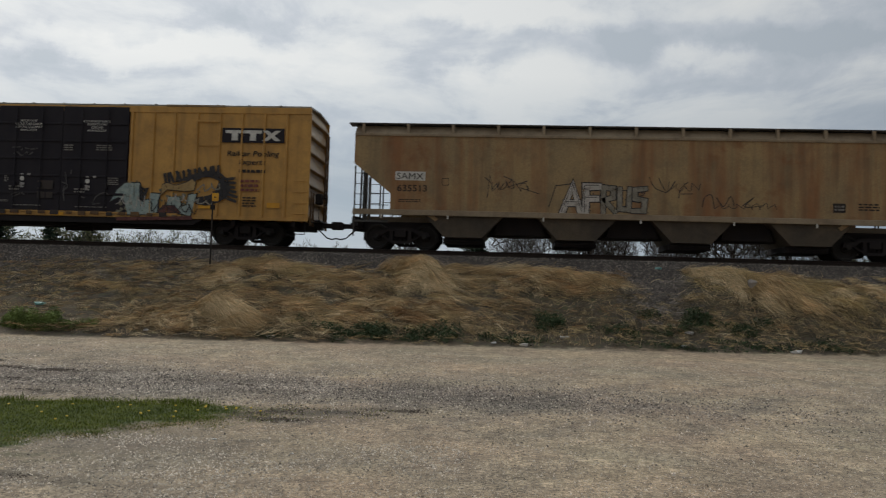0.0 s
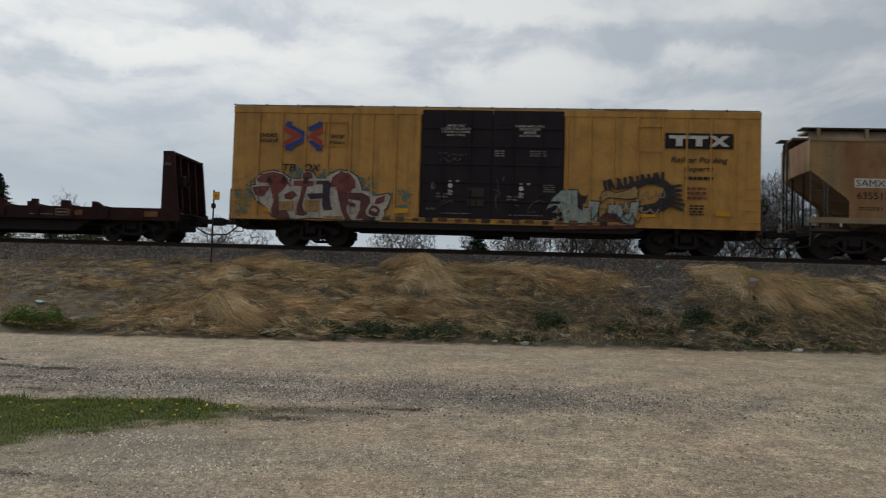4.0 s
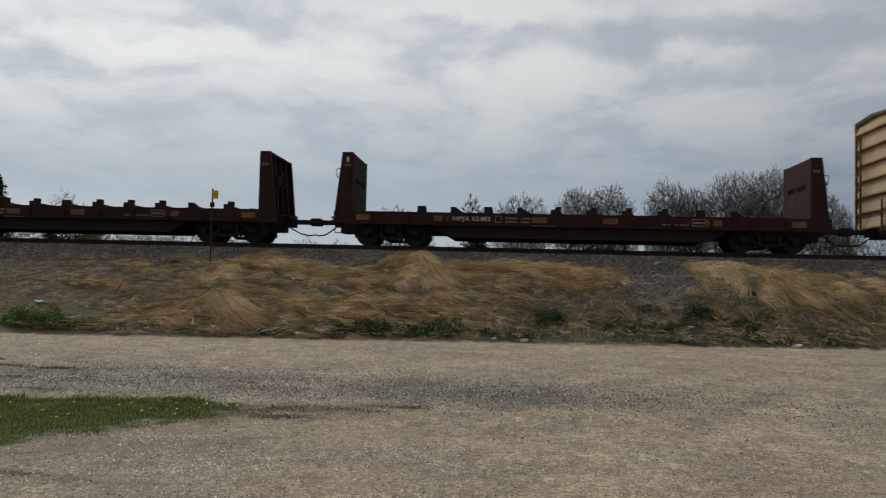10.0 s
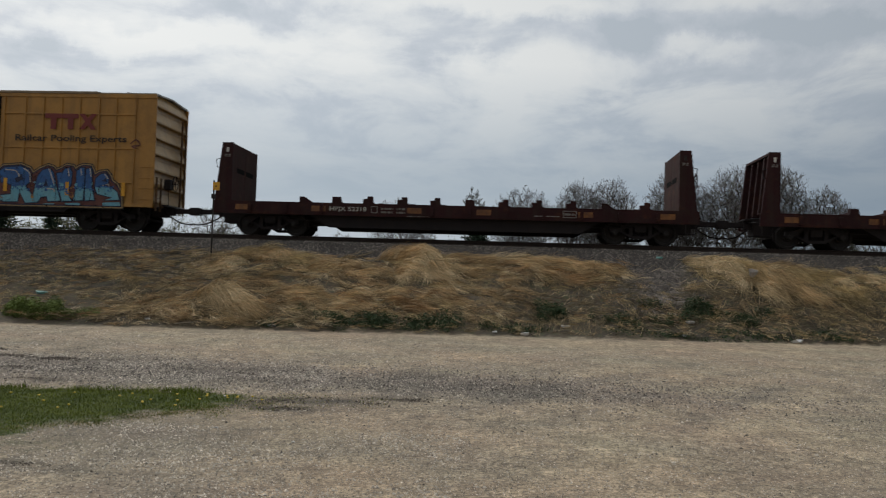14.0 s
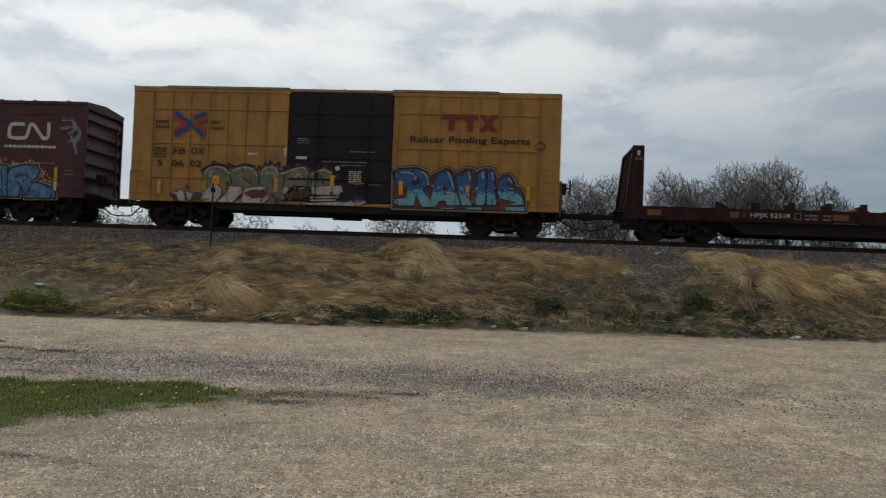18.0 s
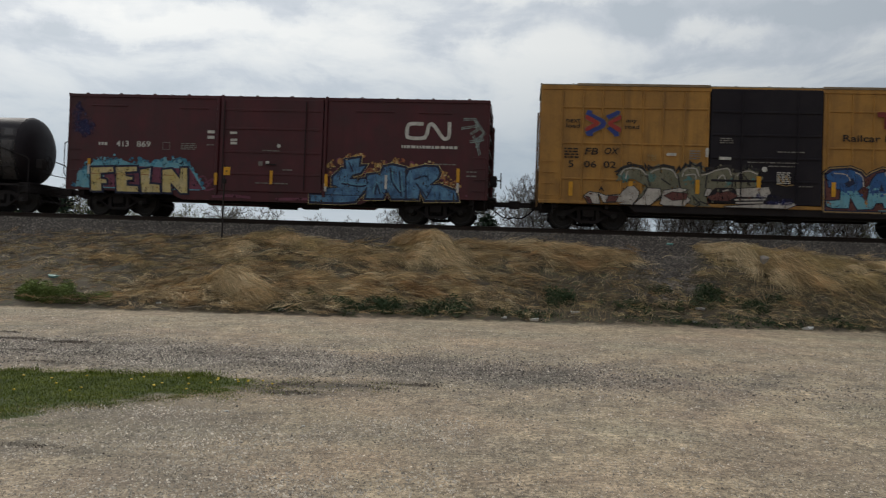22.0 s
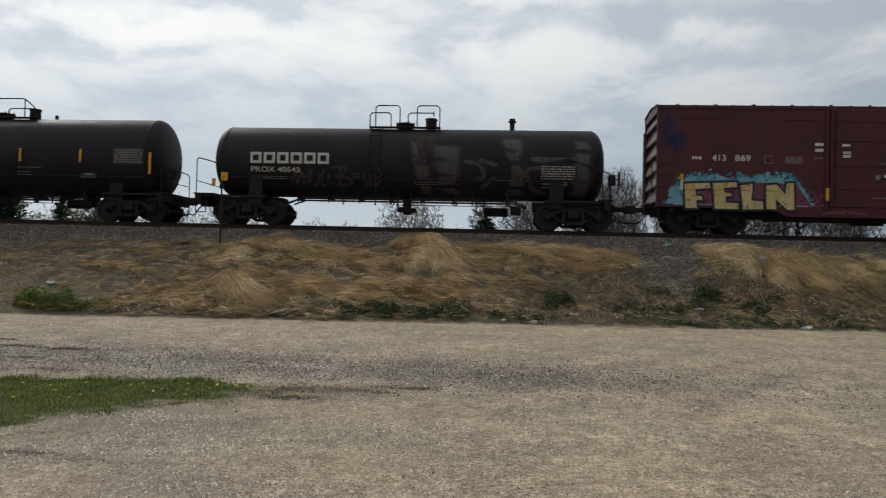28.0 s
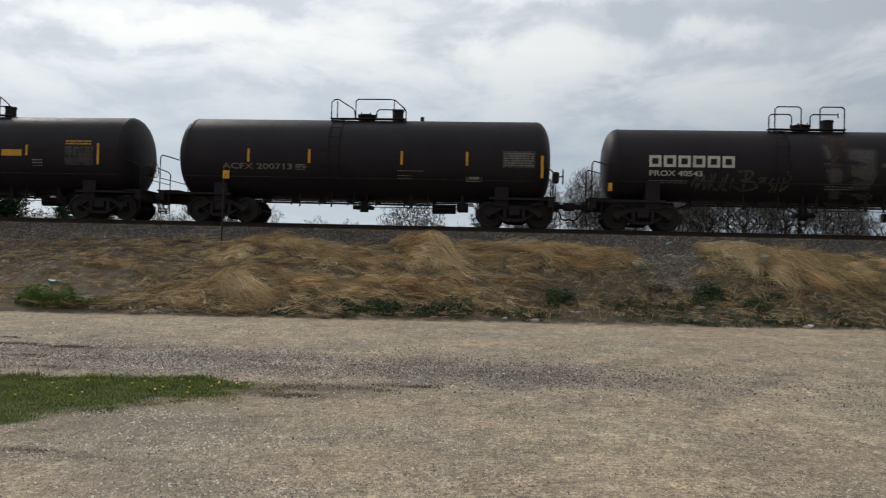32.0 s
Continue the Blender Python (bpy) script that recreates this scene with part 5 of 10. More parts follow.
HO_SCR2 = [[(0.47, 2.73), (0.68, 2.36), (1.09, 2.2)],
    [(0.8, 2.7), (1.09, 2.24), (1.37, 2.62)],
    [(1.5, 2.04), (1.58, 2.38), (1.82, 2.59)],
    [(1.58, 2.17), (1.99, 2.18)],
    [(2.32, 1.73), (2.39, 2.06), (2.63, 2.15), (2.72, 1.74)],
    [(2.8, 2.07), (3.04, 1.75), (3.28, 2.12), (3.4, 1.8)],
    [(3.69, 1.8), (4.08, 2.1), (3.77, 1.76), (4.41, 1.82)],
    [(-0.87, 2.33), (-0.38, 2.25), (0.19, 2.35), (0.28, 2.1), (-0.37, 1.92), (0.37, 1.81)]]
PR_TAG = [
    [(-4.19, 1.6), (-4.05, 1.93)],
    [(-3.95, 2.07), (-4.01, 1.5), (-3.78, 1.93), (-3.74, 1.5)],
    [(-3.72, 1.52), (-3.54, 1.99), (-3.56, 1.5)],
    [(-3.4, 2.01), (-3.47, 1.63), (-3.26, 1.5), (-3.11, 1.89)],
    [(-2.97, 2.01), (-3.08, 1.54), (-2.94, 1.5)],
    [(-2.78, 1.85), (-2.84, 1.52)],
    [(-2.64, 2.12), (-2.16, 2.12), (-2.2, 1.89), (-2.49, 1.81), (-2.06, 1.76), (-1.93, 1.58), (-2.39, 1.48), (-2.7, 1.6)],
    [(-2.33, 2.17), (-2.39, 1.5)],
    [(-1.89, 1.89), (-1.65, 1.91)],
    [(-1.87, 1.78), (-1.67, 1.81)],
    [(-1.41, 1.89), (-1.51, 1.73), (-1.36, 1.6), (-1.48, 1.44)],
    [(-1.21, 1.93), (-1.28, 1.46)],
    [(-1.05, 1.89), (-1.1, 1.5), (-0.88, 1.67)],
    [(-0.95, 2.12), (-0.82, 1.89), (-1.0, 1.76)]]
PR_MARKS = [
    [(2.24, 2.4), (2.76, 2.27), (2.91, 1.89), (2.63, 1.76)],
    [(2.78, 2.45), (3.35, 2.3)],
    [(2.86, 1.5), (3.27, 1.83)],
    [(4.25, 1.81), (4.53, 2.14), (4.92, 2.2)],
    [(4.49, 1.89), (4.66, 1.5), (5.12, 1.32)]]
PR_HAZE = [  # rows of height, from, to
    [(3.19, 0.27, 0.47), (2.48, 0.31, 0.6), (2.37, 0.35, 0.95), (1.6, 0.51, 0.97), (1.2, 0.68, 0.99)],
    [(3.04, 1.11, 1.99), (2.48, 1.04, 1.99), (1.91, 1.3, 1.99), (1.5, 1.11, 1.93), (1.2, 1.8, 2.2)],
    [(3.35, 3.48, 4.25), (2.83, 3.68, 4.25), (2.37, 3.87, 4.2), (1.81, 3.87, 4.45), (1.5, 3.79, 4.35), (1.2, 3.5, 4.35)],
    [(2.63, 4.61, 6.31), (2.37, 4.61, 4.97)],
    [(3.25, 6.2, 6.6), (2.83, 6.17, 6.7), (2.22, 6.17, 6.7), (1.5, 6.17, 6.7), (1.2, 5.74, 6.6)]]
TB_MASS = [[(-8.71, 2.09), (-8.49, 2.13), (-8.55, 2.35), (-8.27, 2.59), (-7.9, 2.67), (-7.53, 2.58), (-7.29, 2.4), (-7.12, 2.35), (-6.85, 2.38), (-6.82, 2.55), (-6.63, 2.69), (-6.39, 2.59), (-6.29, 2.41), (-5.95, 2.4), (-5.79, 2.57), (-5.43, 2.73), (-5.1, 2.68), (-4.79, 2.49), (-4.66, 2.19), (-4.62, 2.0), (-4.36, 1.99), (-4.19, 1.79), (-3.63, 1.9), (-3.55, 1.8), (-3.67, 1.4), (-3.78, 1.33), (-3.75, 1.0), (-3.94, 0.9), (-3.94, 0.7), (-4.79, 0.7), (-5.13, 0.84), (-5.92, 0.96), (-6.46, 0.98), (-6.89, 0.86), (-7.62, 0.87), (-7.89, 1.02), (-7.97, 1.25), (-8.48, 1.58), (-8.62, 1.85)]]
TB_LETTERS = [[(-8.5, 2.35), (-8.25, 2.54), (-7.88, 2.62), (-7.53, 2.53), (-7.33, 2.37), (-7.31, 2.24), (-7.47, 2.0), (-7.65, 1.83), (-7.66, 1.6), (-7.83, 1.59), (-7.91, 1.83), (-7.99, 2.06), (-8.06, 2.21), (-8.43, 2.22)],
    [(-8.64, 2.04), (-8.06, 2.09), (-8.02, 2.02), (-8.24, 1.72), (-8.51, 1.76)],
    [(-7.44, 1.79), (-7.14, 1.93), (-6.98, 1.78), (-7.18, 1.63), (-7.41, 1.65)],
    [(-6.78, 2.54), (-6.63, 2.65), (-6.46, 2.58), (-6.42, 2.43), (-6.59, 2.38), (-6.78, 2.41)],
    [(-7.12, 2.31), (-6.38, 2.32), (-6.38, 2.14), (-6.61, 2.11), (-6.7, 1.75), (-6.87, 1.73), (-6.81, 2.12), (-7.12, 2.13)],
    [(-5.74, 2.33), (-5.59, 2.55), (-5.36, 2.66), (-5.06, 2.6), (-4.84, 2.34), (-4.85, 2.12), (-5.02, 1.95), (-5.15, 1.9), (-5.41, 1.96), (-5.52, 2.1), (-5.68, 2.1)],
    [(-4.14, 1.53), (-4.07, 1.72), (-3.75, 1.85), (-3.78, 1.6), (-3.98, 1.52)]]
TB_SHADE = [[(-7.83, 1.59), (-7.66, 1.6), (-7.63, 1.23), (-7.33, 1.23), (-7.19, 0.92), (-7.67, 0.91), (-7.89, 1.02), (-7.92, 1.25)],
    [(-6.87, 1.73), (-6.7, 1.75), (-6.77, 1.41), (-6.69, 1.21), (-6.53, 1.13), (-6.72, 1.03), (-6.98, 1.07), (-6.97, 1.41)],
    [(-5.52, 2.1), (-5.41, 1.96), (-5.15, 1.9), (-5.08, 1.71), (-5.14, 1.31), (-5.07, 1.11), (-4.94, 0.88), (-5.18, 0.91), (-5.33, 1.24), (-5.41, 1.57), (-5.48, 1.84)],
    [(-5.15, 1.9), (-4.62, 1.92), (-4.32, 1.79), (-4.27, 1.59), (-4.44, 1.29), (-4.41, 1.12), (-4.17, 1.03), (-4.12, 0.71), (-4.5, 0.71), (-4.8, 0.98), (-4.66, 1.28), (-4.65, 1.62), (-5.06, 1.68)],
    [(-5.21, 1.6), (-4.94, 1.57), (-4.81, 1.5), (-4.83, 1.37), (-5.04, 1.43)],
    [(-4.33, 1.29), (-4.23, 1.46), (-4.05, 1.46), (-3.91, 1.3), (-3.98, 1.09), (-4.14, 1.07), (-4.33, 1.15)]]
TB_LIGHT = [[(-5.04, 1.31), (-4.9, 1.08), (-5.13, 1.17)],
    [(-4.73, 0.91), (-4.63, 0.98), (-4.5, 0.75), (-4.73, 0.71)],
    [(-4.28, 1.32), (-4.11, 1.38), (-4.0, 1.26), (-4.09, 1.22), (-4.21, 1.27)]]
TB_BUFF = [[(-7.63, 1.55), (-7.07, 1.57), (-7.06, 1.24), (-7.61, 1.21)],
    [(-6.7, 1.59), (-6.14, 1.61), (-6.13, 1.21), (-6.67, 1.18)],
    [(-5.98, 1.04), (-5.26, 1.06), (-5.26, 0.76), (-5.97, 0.73)]]
TB_PALES = [[(2.55, 2.15), (3.1, 2.16), (3.17, 1.96), (3.15, 1.48), (3.49, 1.56), (3.51, 1.01), (2.69, 0.99), (2.57, 1.47), (2.33, 1.63), (2.02, 1.46), (2.25, 1.87)],
    [(3.52, 1.79), (3.89, 1.77), (3.83, 1.43), (3.81, 1.09), (3.54, 1.05)],
    [(4.23, 1.67), (4.64, 1.68), (4.72, 1.31), (4.92, 1.38), (4.98, 1.76), (5.28, 1.8), (5.16, 1.32), (5.07, 0.99), (4.52, 1.1), (4.17, 1.4)]]
TB_BROWN = [[(3.81, 1.07), (4.04, 1.35), (4.45, 1.36), (4.73, 1.09)],
    [(2.28, 0.88), (5.13, 0.98), (5.17, 0.85), (2.29, 0.75)]]
TB_SNAKE = [[(3.98, 2.11), (4.15, 2.18), (4.49, 2.09), (4.83, 2.19), (5.1, 2.34), (5.23, 2.2), (5.17, 1.93), (4.84, 1.89), (4.5, 1.92), (4.16, 1.94), (3.93, 1.73)]]
TB_MANE = [[(4.29, 2.18), (5.09, 2.51), (5.63, 2.67), (6.1, 2.63), (6.44, 2.36), (6.55, 2.03), (6.43, 1.72), (6.13, 1.51), (5.66, 1.37), (5.26, 1.42), (5.25, 1.66), (5.79, 1.77), (5.98, 1.95), (6.11, 2.29), (5.77, 2.42), (5.5, 2.41), (5.23, 2.27), (4.83, 2.26)],
    [(3.1, 2.09), (3.31, 1.96), (3.48, 2.0), (3.29, 1.45), (3.12, 1.55)]]
FB_FRAME = [[(1.93, 2.11), (2.09, 2.25), (2.76, 2.31), (3.1, 2.18), (3.24, 1.98), (3.5, 2.16), (3.82, 2.3), (4.02, 2.24), (4.13, 2.11), (4.36, 2.21), (4.55, 2.32), (4.78, 2.29), (4.89, 2.13), (5.01, 2.27), (5.21, 2.34), (5.47, 2.31), (5.55, 2.15), (5.62, 1.95), (5.81, 2.09), (6.07, 2.13), (6.21, 1.96), (6.28, 1.77), (6.48, 1.64), (6.62, 1.38), (6.66, 0.88), (1.96, 0.69), (1.94, 1.71)]]
FB_RUN = [[(1.96, 2.08), (2.16, 2.22), (2.76, 2.27), (3.06, 2.15), (3.17, 1.95), (3.18, 1.75), (2.98, 1.54), (3.47, 0.95), (3.0, 0.92), (2.76, 1.36), (2.7, 0.96), (2.2, 0.95), (2.0, 1.01), (1.96, 1.17), (2.43, 1.22), (2.45, 1.59), (2.04, 1.68)],
    [(3.31, 1.25), (3.44, 1.89), (3.62, 2.15), (3.91, 2.21), (4.04, 2.05), (4.15, 1.61), (4.35, 1.03), (3.89, 1.0), (3.83, 1.18), (3.59, 1.15), (3.51, 0.98), (3.24, 1.01)],
    [(4.18, 2.04), (4.4, 2.07), (4.49, 2.21), (4.7, 2.24), (4.76, 2.07), (4.74, 1.66), (4.6, 1.3), (4.79, 1.03), (4.43, 1.01), (4.29, 1.44)],
    [(4.87, 1.05), (4.95, 1.53), (4.95, 2.13), (5.08, 2.25), (5.23, 2.26), (5.26, 1.94), (5.22, 1.06)],
    [(5.3, 1.27), (5.31, 2.21), (5.48, 2.26), (5.53, 2.08), (5.54, 1.55), (5.66, 1.08), (5.32, 1.06)],
    [(5.67, 1.55), (5.7, 1.88), (5.88, 2.04), (6.09, 2.07), (6.18, 1.9), (6.15, 1.68), (5.82, 1.62), (6.28, 1.57), (6.53, 1.37), (6.61, 1.11), (6.04, 1.08), (6.36, 1.18), (5.77, 1.31)]]
FB_FOOT = [[(1.98, 0.84), (2.41, 0.86), (2.42, 0.7), (1.98, 0.68)],
    [(2.54, 0.87), (2.94, 0.88), (2.96, 0.72), (2.54, 0.71)],
    [(3.07, 0.88), (3.5, 0.9), (3.53, 0.74), (3.11, 0.72)],
    [(3.67, 0.9), (4.13, 0.92), (4.11, 0.77), (3.69, 0.76)],
    [(4.53, 0.94), (5.09, 0.96), (5.13, 0.8), (4.57, 0.78)],
    [(5.97, 0.99), (6.64, 1.02), (6.66, 0.87), (6.0, 0.84)]]
FB_SHINE = [[(2.91, 2.19), (3.13, 2.04), (3.18, 1.71)],
    [(3.88, 2.2), (4.0, 1.92), (4.1, 1.64)],
    [(4.62, 2.21), (4.67, 1.95)],
    [(5.11, 2.21), (5.15, 2.0)],
    [(5.46, 2.24), (5.51, 1.95)],
    [(6.04, 2.04), (6.16, 1.88)],
    [(2.2, 2.14), (2.6, 2.1), (2.74, 1.9)],
    [(3.85, 1.46), (4.09, 1.44), (4.12, 1.36)],
    [(1.99, 0.82), (3.47, 0.87)]]
FB_EYES = [[(3.7, 1.56), (3.78, 1.83), (3.86, 1.56)],
    [(2.54, 1.79), (2.83, 2.0), (2.89, 1.8), (2.68, 1.66)],
    [(5.92, 1.79), (6.08, 1.89), (6.1, 1.76)]]
FB_OLIVE = [[(-5.13, 1.92), (-4.93, 2.13), (-4.58, 2.21), (-4.3, 2.15), (-4.12, 1.95), (-3.96, 2.13), (-3.55, 2.23), (-3.2, 2.15), (-3.05, 1.98), (-2.89, 2.19), (-2.65, 2.26), (-2.31, 2.24), (-2.03, 2.01), (-1.76, 2.18), (-1.35, 2.26), (-1.14, 2.06), (-0.87, 2.11), (-0.6, 2.22), (-0.33, 2.09), (-0.28, 1.78), (-0.44, 1.54), (-0.99, 1.55), (-1.74, 1.54), (-2.07, 1.26), (-1.99, 0.95), (-1.88, 0.77), (-2.39, 0.72), (-2.67, 0.97), (-3.22, 0.92), (-3.57, 1.15), (-3.77, 1.0), (-4.04, 0.71), (-4.52, 0.71), (-4.4, 1.05), (-4.14, 1.54), (-4.56, 1.77), (-5.05, 1.75)]]
FB_PALES = [[(-6.27, 1.14), (-6.07, 1.28), (-5.79, 1.25), (-5.71, 0.88), (-6.12, 0.88)],
    [(-5.76, 1.25), (-5.51, 1.16), (-5.03, 1.21), (-4.76, 1.49), (-4.55, 1.53), (-4.37, 1.33), (-4.4, 1.12), (-4.59, 0.84), (-4.93, 0.7), (-5.07, 0.73), (-4.81, 0.97), (-5.57, 0.92)],
    [(-4.9, 0.7), (-4.53, 0.88), (-4.19, 1.2), (-4.07, 1.46), (-3.65, 1.45), (-3.61, 1.25), (-3.84, 1.0), (-3.97, 0.71)],
    [(-3.57, 1.15), (-3.51, 1.39), (-2.97, 1.49), (-2.69, 1.44), (-2.96, 1.33), (-2.68, 1.17), (-2.61, 1.07), (-2.8, 0.81), (-3.14, 0.71), (-3.49, 0.74), (-3.63, 0.94)],
    [(-2.13, 1.26), (-2.04, 1.5), (-1.87, 1.47), (-2.0, 1.23)],
    [(-1.53, 1.44), (-1.33, 1.5), (-1.11, 1.25), (-1.31, 1.21)],
    [(-1.05, 1.52), (0.03, 1.6), (0.1, 1.39), (-0.03, 1.25), (-1.01, 1.25)],
    [(-1.11, 1.16), (-0.03, 1.21), (-0.06, 1.15), (-1.09, 1.11)],
    [(-1.07, 1.06), (-0.12, 1.1), (-0.15, 1.04), (-1.05, 1.0)],
    [(-1.44, 0.9), (0.05, 1.02), (0.79, 1.11), (0.99, 1.02), (0.66, 0.85), (-1.43, 0.76)]]
FB_WINE = [[(-3.51, 1.22), (-3.24, 1.36), (-2.68, 1.31), (-2.74, 1.1), (-3.22, 1.05)],
    [(-2.07, 1.22), (-1.32, 1.45), (-0.98, 1.29), (-1.31, 1.08), (-1.89, 1.09)],
    [(-6.24, 1.14), (-6.06, 1.1), (-5.96, 0.88), (-6.12, 0.88)],
    [(-5.41, 1.17), (-5.06, 1.17), (-5.15, 0.96), (-5.5, 0.94)]]
FB_CROWN = [[(-5.13, 1.92), (-5.03, 2.06), (-5.2, 2.02), (-4.89, 2.19), (-4.59, 2.27), (-4.27, 2.21), (-4.15, 2.03), (-4.18, 2.29), (-4.02, 2.08), (-4.04, 2.23), (-3.92, 2.17), (-3.55, 2.28), (-3.2, 2.21), (-3.15, 2.01), (-3.0, 2.25), (-2.96, 2.08), (-2.79, 2.33), (-2.64, 2.23), (-2.63, 2.4), (-2.45, 2.28), (-2.28, 2.37), (-2.25, 2.04), (-2.03, 2.06)],
    [(-2.03, 2.06), (-2.1, 2.21), (-1.8, 2.22), (-1.42, 2.31), (-1.22, 2.3), (-1.27, 2.06), (-1.11, 2.15), (-0.94, 2.12), (-0.78, 2.31), (-0.71, 2.18), (-0.6, 2.39), (-0.52, 2.22), (-0.3, 2.19), (-0.26, 2.09)],
    [(-5.73, 1.36), (-5.68, 1.46), (-5.59, 1.33)],
    [(0.03, 1.66), (0.13, 1.49), (0.07, 1.32), (-0.03, 1.24)],
    [(-2.4, 0.94), (-2.26, 1.05), (-1.99, 0.95)],
    [(-3.84, 1.0), (-3.57, 1.18), (-3.36, 0.98), (-3.15, 0.89), (-2.68, 1.12)],
    [(-2.54, 1.24), (-2.26, 0.95), (-2.46, 0.8)],
    [(-4.2, 1.33), (-4.07, 1.46), (-4.18, 1.61)]]
FB_PIPING = [[(-5.04, 1.86), (-4.89, 2.1), (-4.58, 2.16), (-4.3, 2.1), (-4.09, 1.91), (-3.89, 2.08), (-3.54, 2.16), (-3.23, 2.1), (-3.08, 1.88), (-3.01, 1.81)],
    [(-2.9, 1.91), (-2.79, 2.16), (-2.45, 2.19), (-2.33, 1.93)],
    [(-2.23, 1.97), (-2.03, 2.02), (-1.76, 2.14), (-1.35, 2.21), (-1.24, 1.99)],
    [(-1.04, 1.97), (-0.91, 2.08), (-0.64, 2.15), (-0.36, 2.05)],
    [(-4.84, 1.79), (-4.78, 2.03)],
    [(-2.78, 1.95), (-2.47, 1.99), (-2.43, 1.83)],
    [(-1.68, 1.85), (-1.51, 1.99), (-1.4, 1.75)],
    [(-5.68, 1.15), (-5.09, 1.1)],
    [(-4.44, 1.19), (-4.6, 0.88)]]
CN_HALO = [[(-7.4, 1.58), (-7.09, 1.64), (-6.79, 1.99), (-6.35, 1.92), (-5.87, 2.06), (-5.25, 1.87), (-4.78, 1.98), (-4.5, 1.87), (-4.1, 2.03), (-3.22, 1.9), (-2.84, 1.55), (-2.62, 1.02), (-2.74, 0.68), (-3.18, 0.74), (-7.24, 0.82), (-7.46, 1.24)]]
TB_NAVY = [[(-6.04, 2.26), (-5.67, 2.26), (-5.77, 2.03), (-5.77, 1.76), (-5.72, 1.43), (-5.65, 1.28), (-5.96, 1.25), (-6.04, 1.42)],
    [(-6.64, 1.84), (-5.94, 1.88), (-5.97, 1.69), (-6.47, 1.64)],
    [(-6.28, 2.32), (-5.78, 2.33), (-5.78, 2.22), (-6.28, 2.19)]]
TB_TEAL = [[(-9.23, 1.8), (-8.86, 1.88), (-8.81, 1.24), (-9.21, 1.13)],
    [(-7.26, 2.58), (-6.89, 2.65), (-6.85, 2.41), (-7.19, 2.4)],
    [(-6.26, 2.6), (-5.69, 2.67), (-5.82, 2.44), (-6.22, 2.42)],
    [(-4.79, 2.35), (-4.3, 2.36), (-4.29, 2.06), (-4.62, 2.05)],
    [(-3.64, 1.74), (-3.04, 1.91), (-3.06, 1.01), (-3.58, 1.0)]]
CN_BLOCK = [[(-6.94, 1.73), (-6.04, 1.78), (-5.99, 1.54), (-6.5, 1.49), (-6.49, 1.32), (-6.27, 1.3), (-6.26, 1.11), (-6.47, 1.11), (-6.43, 0.83), (-6.89, 0.82)],
    [(-5.97, 1.77), (-5.11, 1.81), (-5.1, 1.59), (-5.53, 1.55), (-5.52, 1.44), (-5.27, 1.41), (-5.26, 1.27), (-5.48, 1.25), (-5.47, 1.09), (-5.04, 1.07), (-5.03, 0.82), (-5.89, 0.82)],
    [(-5.03, 1.69), (-4.57, 1.77), (-4.6, 1.18), (-4.22, 1.15), (-4.19, 0.83), (-4.93, 0.81)],
    [(-4.17, 1.71), (-3.78, 1.75), (-3.49, 1.41), (-3.47, 1.79), (-3.18, 1.81), (-3.15, 0.83), (-3.43, 0.82), (-3.8, 1.19), (-3.75, 0.83), (-4.14, 0.84)]]
CN_STEEL = [[(2.69, 2.2), (3.21, 2.29), (3.18, 1.97), (3.42, 2.01), (3.25, 1.77), (2.98, 1.69), (2.85, 1.52), (3.47, 1.53), (3.51, 1.26), (3.28, 0.95), (1.91, 0.95), (1.97, 1.13), (2.52, 1.21), (2.27, 1.31), (2.27, 1.58), (2.57, 1.89), (2.74, 1.89)],
    [(1.46, 0.9), (3.26, 0.93), (3.11, 0.73), (2.57, 0.67), (1.47, 0.68)],
    [(3.52, 1.67), (4.01, 1.75), (4.13, 1.99), (4.4, 2.06), (4.88, 1.96), (4.92, 0.88), (4.44, 0.87), (4.22, 1.21), (4.1, 0.87), (3.5, 0.86), (3.53, 1.26)],
    [(5.05, 1.9), (5.62, 2.04), (6.03, 2.02), (6.13, 1.85), (6.07, 1.65), (5.77, 1.37), (6.14, 1.38), (6.52, 1.25), (6.72, 1.19), (6.79, 0.87), (5.65, 0.84), (5.44, 1.23), (5.38, 0.89), (4.98, 0.88), (4.94, 1.63)]]
CN_CUTS = [[(2.58, 1.35), (3.2, 1.26), (3.47, 1.3)],
    [(3.82, 1.0), (3.88, 1.34), (3.99, 1.03)],
    [(4.34, 1.96), (4.42, 1.48), (4.7, 1.08)],
    [(4.68, 1.83), (4.77, 0.95)],
    [(5.23, 1.57), (5.63, 1.71), (5.74, 1.57)],
    [(5.3, 1.43), (5.72, 0.9)],
    [(2.83, 2.13), (2.98, 1.8)],
    [(5.85, 1.24), (5.72, 0.97)]]


